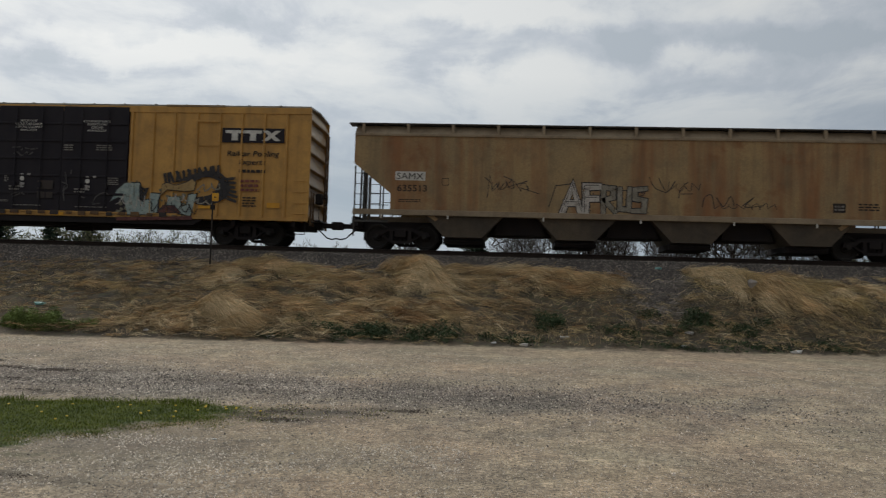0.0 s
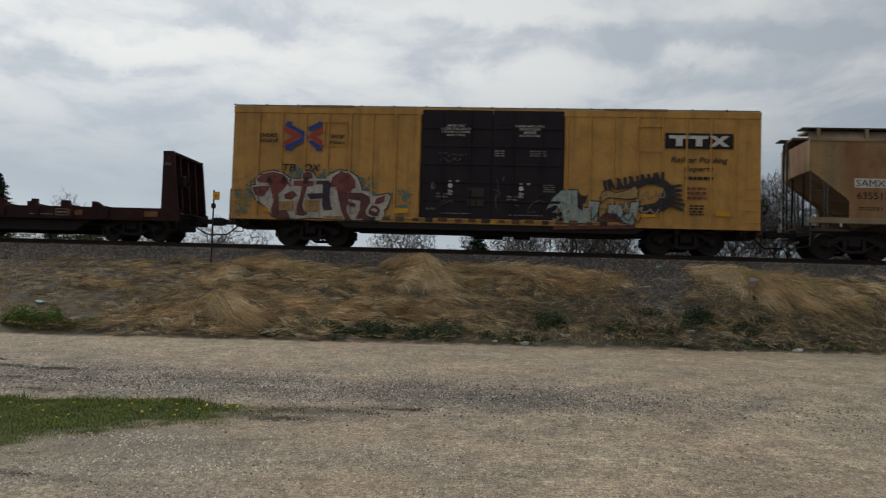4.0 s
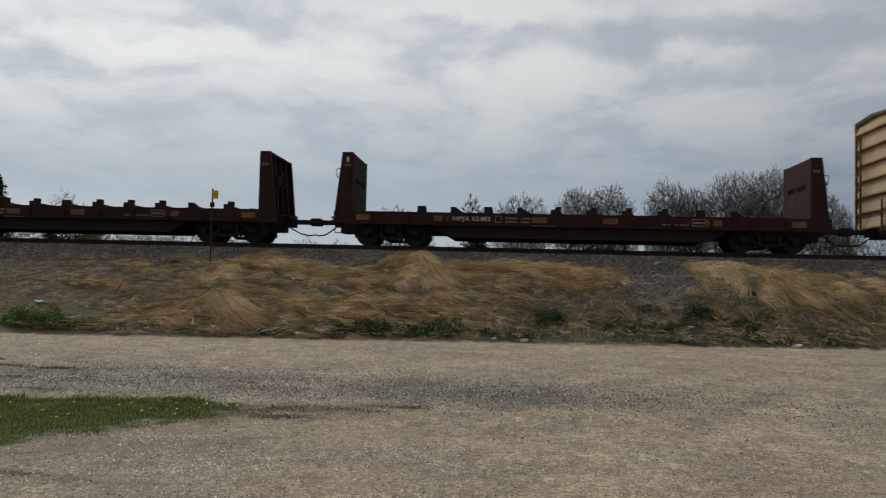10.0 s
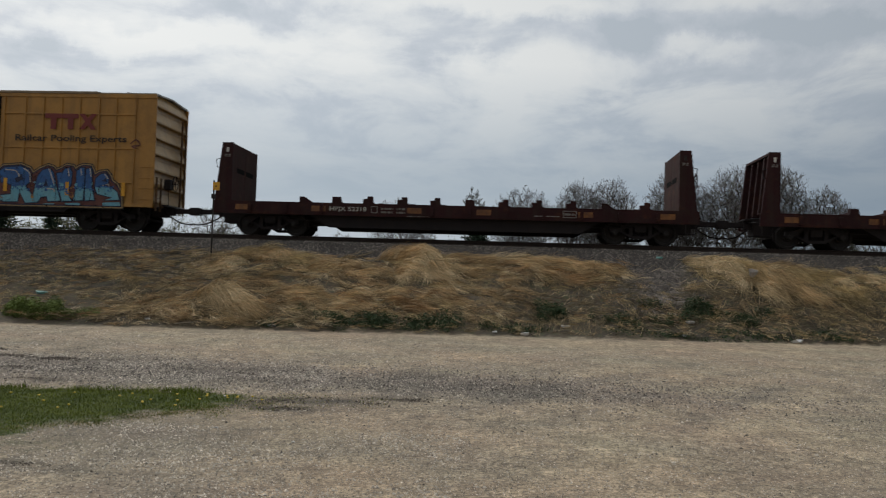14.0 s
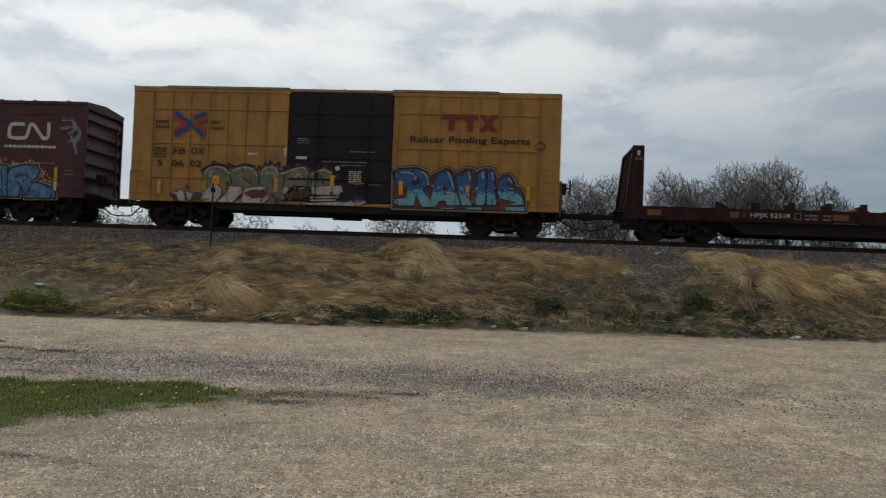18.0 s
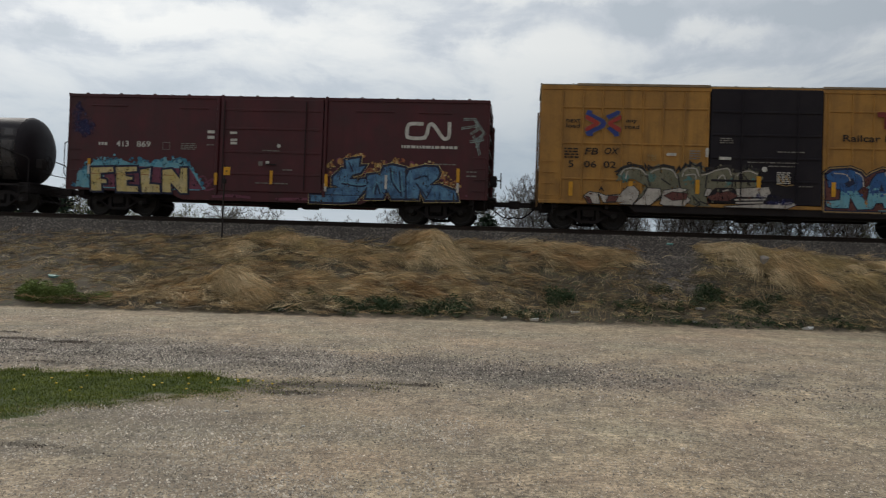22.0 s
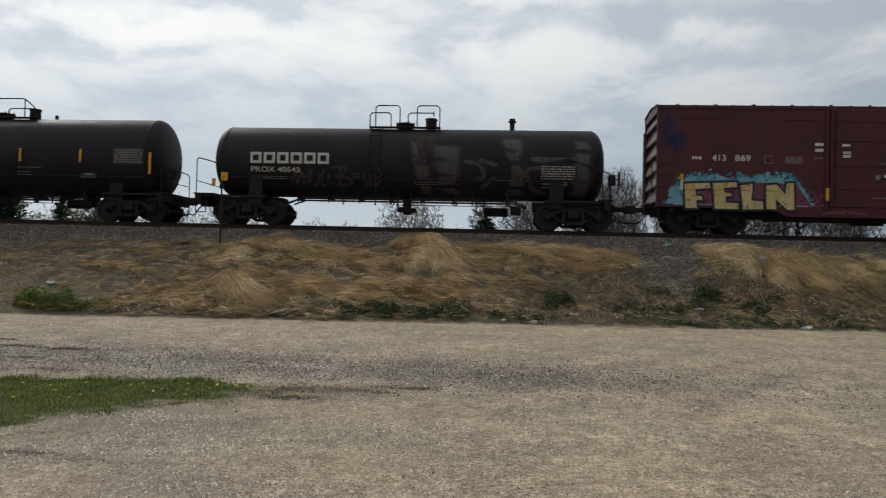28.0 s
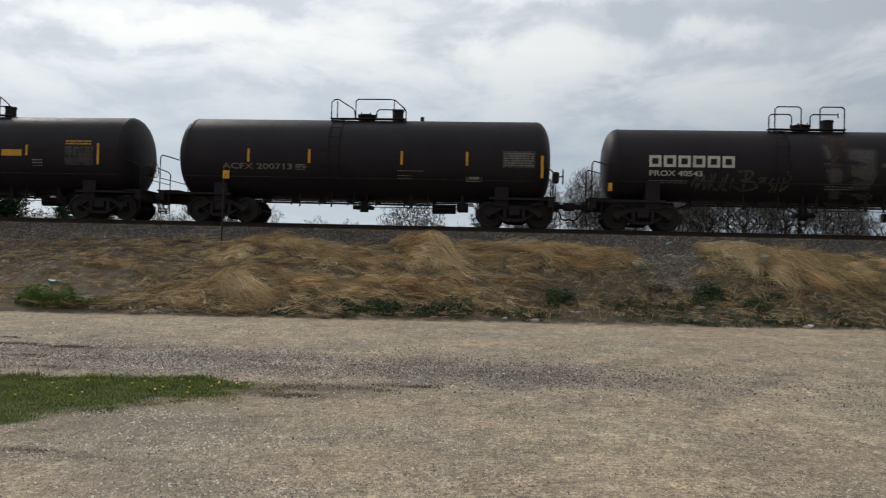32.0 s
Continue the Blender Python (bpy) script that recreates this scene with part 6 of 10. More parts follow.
def build_long_boxcar():
    """The sixty-foot yellow car with two black plug doors."""
    half, hw, zb, zt = 9.44, 1.55, 0.90, 5.10
    c = car_thing("boxcar", -16.83, "long yellow high boxcar with double black doors and graffiti")
    d0, d1 = -2.47, 2.58
    Y = -hw
    for s in (-1, 1):
        y = s * hw
        side_sheet(c, -half, d0 - 0.04, zb + 0.08, zt - 0.06, y, "yellow_long")
        side_sheet(c, d1 + 0.04, half, zb + 0.08, zt - 0.06, y, "yellow_long")
        side_sheet(c, d0 - 0.04, d1 + 0.04, zb + 0.12, zt - 0.06, y + (0.07 if s < 0 else -0.07), "door_black", 0.04, "door_backing")
        for x in (-8.48, -7.62, -6.75, -5.91, -5.09, -4.28, -3.42, -2.58, 2.72, 3.53, 4.34, 5.19, 6.04, 6.88, 7.72, 8.56):
            rib(c, x, zb + 0.1, zt - 0.30, y, "yellow_long", 0.11, 0.06)
        hrib(c, -half, half, zt - 0.18, y, "yellow_long", 0.24, 0.03)
        bm = bmesh.new()
        slab(bm, -half, half, *sorted((y + 0.03 * s, y - 0.05 * s)), zb - 0.02, zb + 0.11, 0.01)
        part("side_sill", bm, "yellow_long", c)
        bm = bmesh.new()
        prism(bm, [(-half + 3.9, zb - 0.02), (-half + 4.3, zb - 0.24), (half - 4.3, zb - 0.24), (half - 3.9, zb - 0.02)], *sorted((y - 0.02 * s, y - 0.08 * s)))
        part("sill_skirt", bm, "under", c)
    mid = (d0 + d1) / 2
    for a, b in ((d0, mid - 0.01), (mid + 0.01, d1)):
        black_door(c, a, b, zb + 0.16, zt - 0.12, Y, True, (0.3, 0.7))
    bm = bmesh.new()
    slab(bm, d0 - 2.0, d1 + 2.0, Y - 0.06, Y + 0.0, zb + 0.10, zb + 0.17, 0.01)
    part("door_track", bm, "yellow_long", c)
    for i in range(17):
        x = d0 - 1.7 + 0.515 * i
        bm = bmesh.new()
        slab(bm, x - 0.12 - 0.05 * (i % 3), x + 0.10, Y - 0.085, Y - 0.055, zb + 0.02 + 0.03 * (i % 2), zb + 0.15 + 0.02 * (i % 3), 0.008)
        part("track_bracket", bm, "yellow_grime" if i % 4 else "worn_brown", c)
    for a, b, z in ((-6.95, -5.0, zt - 0.02), (4.0, 6.2, zt - 0.02)):
        bm = bmesh.new()
        slab(bm, a, b, Y - 0.06, Y + 0.02, z - 0.05, z + 0.02, 0.01)
        part("roof_grab", bm, "hop_trim", c)
    for s in (-1, 1):
        corrugated_end(c, s * half, s, hw, zb, zt, 7, "yellow_end", "corrugated yellow end with sky glare in its colour")
        end_ladder(c, s * (half + 0.02), s, 0.85, 1.25, 0.75, zt - 0.6, 9, "yellow_grime")
        end_ladder(c, s * (half + 0.02), s, -1.4, -1.0, 0.75, 2.0, 4, "yellow_grime")
        bm = bmesh.new()
        slab(bm, *sorted((s * half, s * (half + 0.28))), -0.75, 0.75, zb + 0.06, zb + 0.11, 0.01)
        part("crossover_step", bm, "galv", c)
        bm = bmesh.new()
        pipe(bm, [(s * (half - 0.1), Y + 0.02, zb), (s * (half - 0.1), Y + 0.0, 0.42), (s * (half - 0.5), Y + 0.0, 0.42), (s * (half - 0.5), Y + 0.02, zb)], 0.016, 5)
        part("sill_step", bm, "under", c)
        for k in range(4):
            grab_iron(c, *sorted((s * (half - 0.12), s * (half - 0.52))), 1.15 + 0.4 * k, Y, "yellow_long")
    boxcar_roof(c, half, hw, zt, peak=0.09, seams=16)
    underframe(c, half, hw, 0.62, 0.92)
    build_truck(c, -6.55, 0.46); build_truck(c, 7.0, 0.46)
    build_coupler(c, half, 10.23); build_coupler(c, -half, -10.37)
    brake_wheel(c, half + 0.05, 1, -0.55, 1.85)
    cross_arrows(c, -7.55, -6.06, 3.40, 4.50, Y - 0.05)
    lettering("lettering", "next", -8.44, -7.80, 3.90, 4.06, Y - 0.052, "ink", c, slant=0.03)
    lettering("lettering", "load", -8.44, -7.80, 3.71, 3.86, Y - 0.052, "ink", c, slant=0.03)
    lettering("lettering", "any", -5.82, -5.33, 3.86, 4.02, Y - 0.052, "ink", c, slant=0.03)
    lettering("lettering", "road", -5.84, -5.25, 3.68, 3.82, Y - 0.052, "ink", c, slant=0.03)
    lettering("lettering", "TB", -7.62, -7.08, 2.66, 2.92, Y - 0.052, "ink", c, slant=0.06)
    lettering("lettering", "OX", -6.80, -6.20, 2.67, 2.93, Y - 0.052, "ink", c, slant=0.06)
    for w, x in (("6", -8.12), ("6", -7.60), ("8", -6.78)):
        lettering("lettering", w, x, x + 0.19, 2.20, 2.46, Y - 0.090, "ink", c, slant=0.03)
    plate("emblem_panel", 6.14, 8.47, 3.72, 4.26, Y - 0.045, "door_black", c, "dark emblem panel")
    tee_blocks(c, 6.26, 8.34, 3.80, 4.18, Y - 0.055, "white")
    lettering("lettering", "Railcar Pooling", 6.34, 8.27, 3.16, 3.42, Y - 0.052, "ink", c, slant=0.04)
    lettering("lettering", "Experts", 6.80, 7.78, 2.86, 3.10, Y - 0.052, "ink", c, slant=0.04)
    bars("small_writing", 6.82, 7.8, 2.58, 2.78, 1, Y - 0.05, "ink", c, 3)
    for i, w in enumerate(("IMPORTANT", "CLOSE THIS DOOR", "BEFORE CLOSING", "MAIN DOOR")):
        k = 0.036 * len(w)
        lettering("lettering", w, -1.26 - k, -1.26 + k, 4.37 - 0.115 * i, 4.45 - 0.115 * i, Y - 0.09, "white", c, slant=0.015, bold=0.004)
    for i, w in enumerate(("CLOSE AND LOCK", "BOTH DOORS", "BEFORE", "MOVING CAR")):
        k = 0.037 * len(w)
        lettering("lettering", w, 1.38 - k, 1.38 + k, 4.38 - 0.115 * i, 4.46 - 0.115 * i, Y - 0.09, "white", c, slant=0.015, bold=0.004)
    bars("small_writing", 0.15, 0.5, 3.30, 3.56, 3, Y - 0.09, "faint", c, 5)
    bars("small_writing", 1.4, 2.0, 3.32, 3.56, 3, Y - 0.09, "faint", c, 6)
    bars("small_writing", -2.1, -1.95, 2.1, 2.35, 4, Y - 0.09, "faint", c, 7)
    bars("small_writing", 1.9, 2.3, 2.05, 2.35, 4, Y - 0.09, "faint", c, 8)
    bars("small_writing", -1.75, -0.6, 1.22, 1.28, 1, Y - 0.09, "faint", c, 9)
    bars("small_writing", 0.7, 1.9, 1.20, 1.26, 1, Y - 0.09, "faint", c, 10)
    for x, z in ((-1.41, 2.24), (1.12, 2.18)):
        bm = bmesh.new()
        turned(bm, [(Y - 0.092, 0.05), (Y - 0.092, 0.085), (Y - 0.086, 0.085), (Y - 0.086, 0.05)], "y", 18, (x, 0, z))
        part("round_mark", bm, "white", c, "white ring mark")
        for p in ((-0.08, 0.02, -0.34, -0.14), (0.03, 0.10, -0.24, -0.16), (0.0, 0.08, -0.34, -0.28), (-0.07, 0.04, 0.14, 0.19), (0.20, 0.32, 0.13, 0.20)):
            plate("stencil_mark", x + p[0], x + p[1], z + p[2], z + p[3], Y - 0.09, "stencil", c)
        bars("small_writing", x - 0.5, x - 0.1, z - 0.45, z - 0.24, 2, Y - 0.09, "faint", c, 15)
    for x0, x1, z0, z1 in ((-0.80, -0.20, 1.86, 2.18), (-0.80, -0.50, 1.52, 1.76), (-0.46, -0.20, 1.52, 1.76)):
        plate("worn_panel", x0, x1, z0, z1, Y - 0.088, "worn_brown", c)
    bars("small_writing", -2.25, -1.9, 1.36, 1.44, 2, Y - 0.09, "faint", c, 16)
    graffiti(c, Y - 0.09, [([[(0.25, 2.5), (0.31, 2.14), (0.22, 1.87), (0.26, 1.44)], [(0.15, 2.13), (0.38, 2.0), (0.19, 1.8)], [(1.35, 1.36), (1.5, 1.63), (1.79, 1.77), (1.95, 1.7)], [(1.38, 1.33), (1.63, 1.37)], [(0.5, 2.6), (0.47, 2.44)], [(0.93, 1.59), (1.06, 1.56)], [(0.7, 1.81), (0.77, 1.75)], [(-1.78, 1.63), (-1.56, 1.71), (-1.29, 1.64)], [(-1.75, 1.54), (-1.62, 1.6), (-1.36, 1.71)]], 0.045, "g_ghost")], "smeared white spray on the door")
    graffiti(c, Y - 0.09, [([[(-1.84, 3.4), (-1.54, 3.42)], [(-1.51, 3.3), (-1.35, 3.38), (-1.12, 3.34), (-0.86, 3.38)], [(-1.77, 3.16), (-1.64, 3.22), (-1.48, 3.1), (-1.31, 3.2)], [(-1.28, 3.24), (-1.18, 3.14), (-1.05, 3.23)]], 0.05, "g_ghost")], "rubbed-out scrawl on the door")
    for x, z in ((-7.95, 1.25), (-5.75, 1.28), (-3.15, 1.30), (0.0, 0.98), (3.2, 1.34), (5.6, 1.36), (8.15, 1.44)):
        tape_h(c, x - 0.24, x + 0.24, z, Y - 0.05)
    bars("small_writing", 7.0, 7.5, 1.35, 1.75, 4, Y - 0.05, "ink", c, 11)
    bars("small_writing", 6.9, 7.6, 1.9, 2.4, 3, Y - 0.05, "g_red", c, 12)
    spray(c, Y - 0.048, [[(-9.2, 1.3), (-8.8, 2.2)], [(-3.2, 1.4), (-2.9, 1.9)], [(-8.2, 2.45), (-5.4, 2.55)]], 0.3, 60, 0.10, "g_faded_teal", "faded teal spray haze", 505, 0.92)
    for a, b in ((-6.09, -5.22), (5.16, 6.08)):
        bm = bmesh.new()
        slab(bm, a, b, Y - 0.085, Y - 0.045, 4.46, 4.52, 0.006)
        slab(bm, a, a + 0.05, Y - 0.075, Y - 0.045, 3.62, 4.46, 0.006)
        slab(bm, b - 0.05, b, Y - 0.075, Y - 0.045, 3.62, 4.46, 0.006)
        slab(bm, a + 0.05, b - 0.05, Y - 0.07, Y - 0.045, 3.58, 3.61, 0.006)
        part("card_frame", bm, "yellow_long", c)
    spray(c, Y - 0.0475, TB_TEAL, 0.16, 190, 0.085, "g_faded_teal", "teal spray fields beside the letters", 506, 0.95)
    spray(c, Y - 0.048, TB_RED, 0.30, 130, 0.10, "g_faded_teal", "faded teal spray round the letters", 501, 0.92)
    mural(c, Y - 0.056, above(TB_MASS, 0.93), "g_white", "maroon and white bubble-letter graffiti", ((0.085, "g_dark"),))
    paint_areas(c, Y - 0.064, TB_LETTERS, "g_red")
    paint_areas(c, Y - 0.068, above(TB_SHADE, 0.93), "g_maroon")
    paint_areas(c, Y - 0.0725, TB_NAVY, "g_slate")
    paint_areas(c, Y - 0.078, above(TB_LIGHT, 0.93), "g_white")
    paint_areas(c, Y - 0.080, above(TB_BUFF, 0.93), "g_tan", "repainted_patch")
    lines(c, Y - 0.076, [p + p[:1] for p in TB_LETTERS[1:4]], 0.022, "g_dark", 0.0, True)
    spray(c, Y - 0.078, TB_LETTERS[:6:5], 0.12, 30, 0.06, "g_purple", "pinkish shading in the letters", 502, 0.95)
    mural(c, Y - 0.056, TB_PALES, "g_pale", "pale block-letter graffiti", ((0.08, "g_dark"),))
    paint_areas(c, Y - 0.064, TB_BROWN, "g_maroon")
    mural(c, Y - 0.066, TB_MANE, "g_dark", "dark spiky spray-painted curl", ())
    mural(c, Y - 0.072, TB_SNAKE, "g_tan", "tan wavy shape in the graffiti", ((0.06, "g_dark"),))
    spray(c, Y - 0.05, TB_PALE, 0.25, 60, 0.12, "g_grey", "grey spray behind the letters", 503, 0.95)
    lines(c, Y - 0.07, [p + p[:1] for p in TB_BROWN[:1]], 0.03, "g_dark", 0.0, True)
    lines(c, Y - 0.082, [scribble(5.35, 6.15, 2.05, 0.16, 5), scribble(5.2, 5.9, 1.5, 0.12, 6)], 0.05, "g_ash")
    lines(c, Y - 0.084, [scribble(3.5, 4.4, 1.35, 0.3, 7), scribble(4.4, 5.3, 1.25, 0.25, 8)], 0.035, "g_dark")
    lines(c, Y - 0.086, [scribble(2.3, 3.4, 1.5, 0.35, 4), scribble(4.2, 5.0, 1.6, 0.2, 9)], 0.03, "g_white")
    rnd = random.Random(9)
    spikes = [[(4.1 + 0.14 * i, 2.2 + 0.026 * i), (4.05 + 0.14 * i + rnd.uniform(-0.12, 0.12), 2.5 + 0.024 * i)] for i in range(15)]
    spikes += [[(6.35, 2.35 - 0.13 * i), (6.72 + rnd.uniform(-0.05, 0.08), 2.4 - 0.17 * i)] for i in range(6)]
    graffiti(c, Y - 0.06, [(spikes, 0.11, "g_dark")], "dark painted spikes")


def build_short_boxcar():
    """The fifty-foot yellow car with one wide black door."""
    half, hw, zb, zt = 7.86, 1.55, 0.92, 5.10
    c = car_thing("boxcar", -75.38, "yellow high boxcar with one black door and blue graffiti")
    d0, d1 = -1.96, 1.80
    Y = -hw
    for s in (-1, 1):
        y = s * hw
        side_sheet(c, -half, d0 - 0.04, zb, zt - 0.06, y, "yellow")
        side_sheet(c, d1 + 0.04, half, zb, zt - 0.06, y, "yellow")
        side_sheet(c, d0 - 0.04, d1 + 0.04, zb + 0.12, zt - 0.06, y + (0.07 if s < 0 else -0.07), "door_black", 0.04, "door_backing")
        for x in (-7.10, -6.37, -5.69, -4.99, -4.29, -3.60, -2.86, -2.04, 2.00, 2.81, 3.52, 4.22, 4.93, 5.67, 6.33, 7.07):
            rib(c, x, zb + 0.1, zt - 0.22, y, "yellow", 0.08, 0.05)
        for a, b in ((-7.10, -2.04), (2.0, 7.07)):
            for z in (4.28, 3.01, 1.75):
                hrib(c, a, b, z, y, "yellow", 0.06, 0.04)
        hrib(c, -half, half, zt - 0.12, y, "yellow", 0.16, 0.03)
        bm = bmesh.new()
        slab(bm, -half, half, *sorted((y + 0.035 * s, y - 0.05 * s)), zb - 0.06, zb + 0.06, 0.01)
        part("side_sill", bm, "yellow", c)
        bm = bmesh.new()
        prism(bm, [(-half + 3.1, zb - 0.06), (-half + 3.4, zb - 0.3), (half - 3.4, zb - 0.3), (half - 3.1, zb - 0.06)], *sorted((y - 0.02 * s, y - 0.08 * s)))
        part("sill_skirt", bm, "under", c)
    black_door(c, d0, d1, zb + 0.08, zt - 0.1, Y, False, (0.28, 0.78))
    for a, b in ((-6.6, -2.0), (1.8, 5.6)):
        bm = bmesh.new()
        slab(bm, a, b, Y - 0.06, Y + 0.02, zt - 0.06, zt + 0.03, 0.01)
        part("roof_grab", bm, "hop_trim", c)
    for s in (-1, 1):
        corrugated_end(c, s * half, s, hw, zb, zt, 7, "yellow_end", "corrugated yellow end with sky glare in its colour")
        end_ladder(c, s * (half + 0.02), s, 0.85, 1.25, 0.75, zt - 0.6, 9, "yellow_grime")
        end_ladder(c, s * (half + 0.02), s, -1.4, -1.0, 0.75, 2.0, 4, "yellow_grime")
        bm = bmesh.new()
        slab(bm, *sorted((s * half, s * (half + 0.28))), -0.75, 0.75, zb + 0.06, zb + 0.11, 0.01)
        part("crossover_step", bm, "galv", c)
        bm = bmesh.new()
        pipe(bm, [(s * (half - 0.1), Y + 0.02, zb), (s * (half - 0.1), Y + 0.0, 0.42), (s * (half - 0.5), Y + 0.0, 0.42), (s * (half - 0.5), Y + 0.02, zb)], 0.016, 5)
        part("sill_step", bm, "under", c)
        for k in range(4):
            grab_iron(c, *sorted((s * (half - 0.12), s * (half - 0.52))), 1.15 + 0.4 * k, Y, "yellow")
    boxcar_roof(c, half, hw, zt, peak=0.09, seams=14)
    underframe(c, half, hw, 0.62, 0.92)
    build_truck(c, -6.06, 0.46); build_truck(c, 5.93, 0.46)
    build_coupler(c, half, 8.93); build_coupler(c, -half, -8.72)
    brake_wheel(c, half + 0.05, 1, -0.55, 1.85)
    cross_arrows(c, -6.31, -5.05, 3.25, 4.18, Y - 0.055)
    lettering("lettering", "next", -6.96, -6.47, 3.72, 3.88, Y - 0.057, "ink", c)
    lettering("lettering", "load", -6.96, -6.47, 3.54, 3.69, Y - 0.057, "ink", c)
    lettering("lettering", "any", -4.88, -4.50, 3.72, 3.86, Y - 0.057, "ink", c)
    lettering("lettering", "road", -4.90, -4.42, 3.54, 3.68, Y - 0.057, "ink", c)
    lettering("lettering", "FB", -6.28, -5.83, 2.60, 2.84, Y - 0.057, "ink", c, slant=0.05)
    lettering("lettering", "OX", -5.62, -5.14, 2.62, 2.86, Y - 0.057, "ink", c, slant=0.05)
    for w, a, b in (("5", -6.84, -6.66), ("06", -6.30, -5.86), ("02", -5.62, -5.18), ("8", -4.82, -4.62)):
        lettering("lettering", w, a, b, 2.14, 2.38, Y - 0.057, "ink", c)
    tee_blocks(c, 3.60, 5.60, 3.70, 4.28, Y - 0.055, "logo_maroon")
    lettering("lettering", "Railcar Pooling Experts", 2.48, 6.78, 3.17, 3.48, Y - 0.057, "ink", c)
    bars("small_writing", -7.0, -6.5, 2.45, 2.85, 4, Y - 0.055, "ink", c, 21)
    bars("small_writing", -4.1, -3.8, 2.42, 2.66, 4, Y - 0.055, "g_tan", c, 22)
    plate("white_label", -3.45, -3.12, 2.62, 2.72, Y - 0.05, "white", c)
    plate("white_label", -2.12, -2.02, 2.6, 2.92, Y - 0.055, "white", c)
    bars("small_writing", -2.66, -2.3, 2.5, 2.85, 4, Y - 0.055, "faint", c, 23)
    bars("small_writing", -1.65, -1.2, 3.08, 3.3, 3, Y - 0.09, "faint", c, 24)
    plate("white_label", -1.66, -1.26, 2.52, 2.62, Y - 0.088, "white", c)
    for a, b, z, k in ((-0.7, 1.0, 2.42, 25), (0.3, 1.2, 2.8, 26), (0.0, 0.9, 2.3, 27), (1.05, 1.5, 1.62, 28)):
        bars("small_writing", a, b, z, z + 0.07, 1, Y - 0.09, "faint", c, k)
    bars("small_writing", 0.3, 0.75, 1.72, 2.15, 6, Y - 0.09, "white", c, 29)
    bm = bmesh.new()
    turned(bm, [(Y - 0.102, 0.09), (Y - 0.09, 0.09)], "y", 14, (-0.12, 0, 2.22))
    part("stencil_mark", bm, "white", c)
    olive, pales, wine, frame_edge, run = (above(k, 0.88) for k in (FB_OLIVE, FB_PALES, FB_WINE, FB_FRAME, FB_RUN))
    spray(c, Y - 0.056, FB_OLIVE, 0.12, 90, 0.10, "g_grey", "olive spray haze", 511, 1.0)
    lines(c, Y - 0.058, FB_CROWN[:2], 0.10, "g_dark", 0.0, True)
    mural(c, Y - 0.062, olive, "g_grey", "olive spiked-letter graffiti", ())
    lines(c, Y - 0.072, FB_CROWN, 0.045, "g_dark", 0.0, True)
    lines(c, Y - 0.076, FB_PIPING, 0.04, "g_white", 0.0)
    lines(c, Y - 0.08, [[(-4.1, 1.9), (-4.0, 1.55)], [(-3.05, 1.95), (-2.95, 1.5)], [(-2.05, 1.95), (-2.1, 1.55)], [(-1.15, 2.0), (-1.2, 1.6)], [(-3.6, 1.8), (-3.3, 1.6)], [(-0.75, 1.95), (-0.6, 1.65)]], 0.05, "g_dark")
    spray(c, Y - 0.074, [[(-4.9, 1.85), (-0.4, 1.75)]], 0.22, 60, 0.09, "g_faded_teal", "greenish shading in the letters", 518, 1.3)
    mural(c, Y - 0.086, pales, "g_white", "white graffiti with maroon shading", ((0.055, "g_dark"),))
    paint_areas(c, Y - 0.094, wine, "g_maroon")
    lines(c, Y - 0.1, [p + p[:1] for p in wine], 0.022, "g_dark", 0.0, True)
    spray(c, Y - 0.098, [[(0.1, 0.95), (0.9, 1.0)], [(-0.3, 1.3), (0.6, 1.15)]], 0.22, 60, 0.09, "g_navy_soft", "dark smear over the door", 517, 0.98)
    lines(c, Y - 0.104, [[(0.35, 2.0), (0.5, 1.75), (0.62, 2.02), (0.75, 1.75)], [(0.3, 1.72), (0.6, 1.66), (0.85, 1.7)]], 0.035, "g_tan", 0.0, True)
    spray(c, Y - 0.1, FB_WHITE, 0.14, 26, 0.05, "g_maroon", "maroon flecks in the letters", 512, 0.98)

    # blue letters on a dark ground, pale at the foot and deep blue above
    mural(c, Y - 0.058, frame_edge, "g_maroon", "blue and cyan bubble-letter graffiti", ((0.24, "g_dark"), (0.17, "g_tan"), (0.09, "g_navy")))
    lines(c, Y - 0.066, [p + p[:1] for p in run], 0.085, "g_navy", 0.0, True)
    paint_areas(c, Y - 0.076, run, "g_sky")
    paint_areas(c, Y - 0.082, [q for q in (cut_above(p, 1.52) for p in run) if len(q) > 2], "g_blue")
    spray(c, Y - 0.088, [[(2.5, 1.5), (3.1, 1.45)], [(3.4, 1.45), (4.2, 1.4)], [(4.4, 1.5), (4.65, 1.4)], [(5.0, 1.5), (5.6, 1.45)], [(5.8, 1.6), (6.3, 1.5)]], 0.15, 80, 0.06, "g_blue", "blue flecks in the letters", 514, 1.05)
    spray(c, Y - 0.09, [[(3.4, 1.62), (4.1, 1.62)], [(4.4, 1.6), (5.5, 1.66)]], 0.12, 30, 0.06, "g_sky", "cyan flecks in the letters", 515, 1.3)
    paint_areas(c, Y - 0.092, FB_EYES, "g_navy")
    paint_areas(c, Y - 0.078, above(FB_FOOT[3:], 0.88), "g_sky", "painted_foot")
    lines(c, Y - 0.1, FB_SHINE[:8], 0.04, "g_white")
    spray(c, Y - 0.098, [[(2.0, 1.25), (2.1, 1.05)], [(3.3, 1.1), (3.2, 1.3)], [(4.85, 1.6), (4.8, 1.2)]], 0.1, 22, 0.05, "g_flame", "orange flecks between the letters", 516, 1.0)
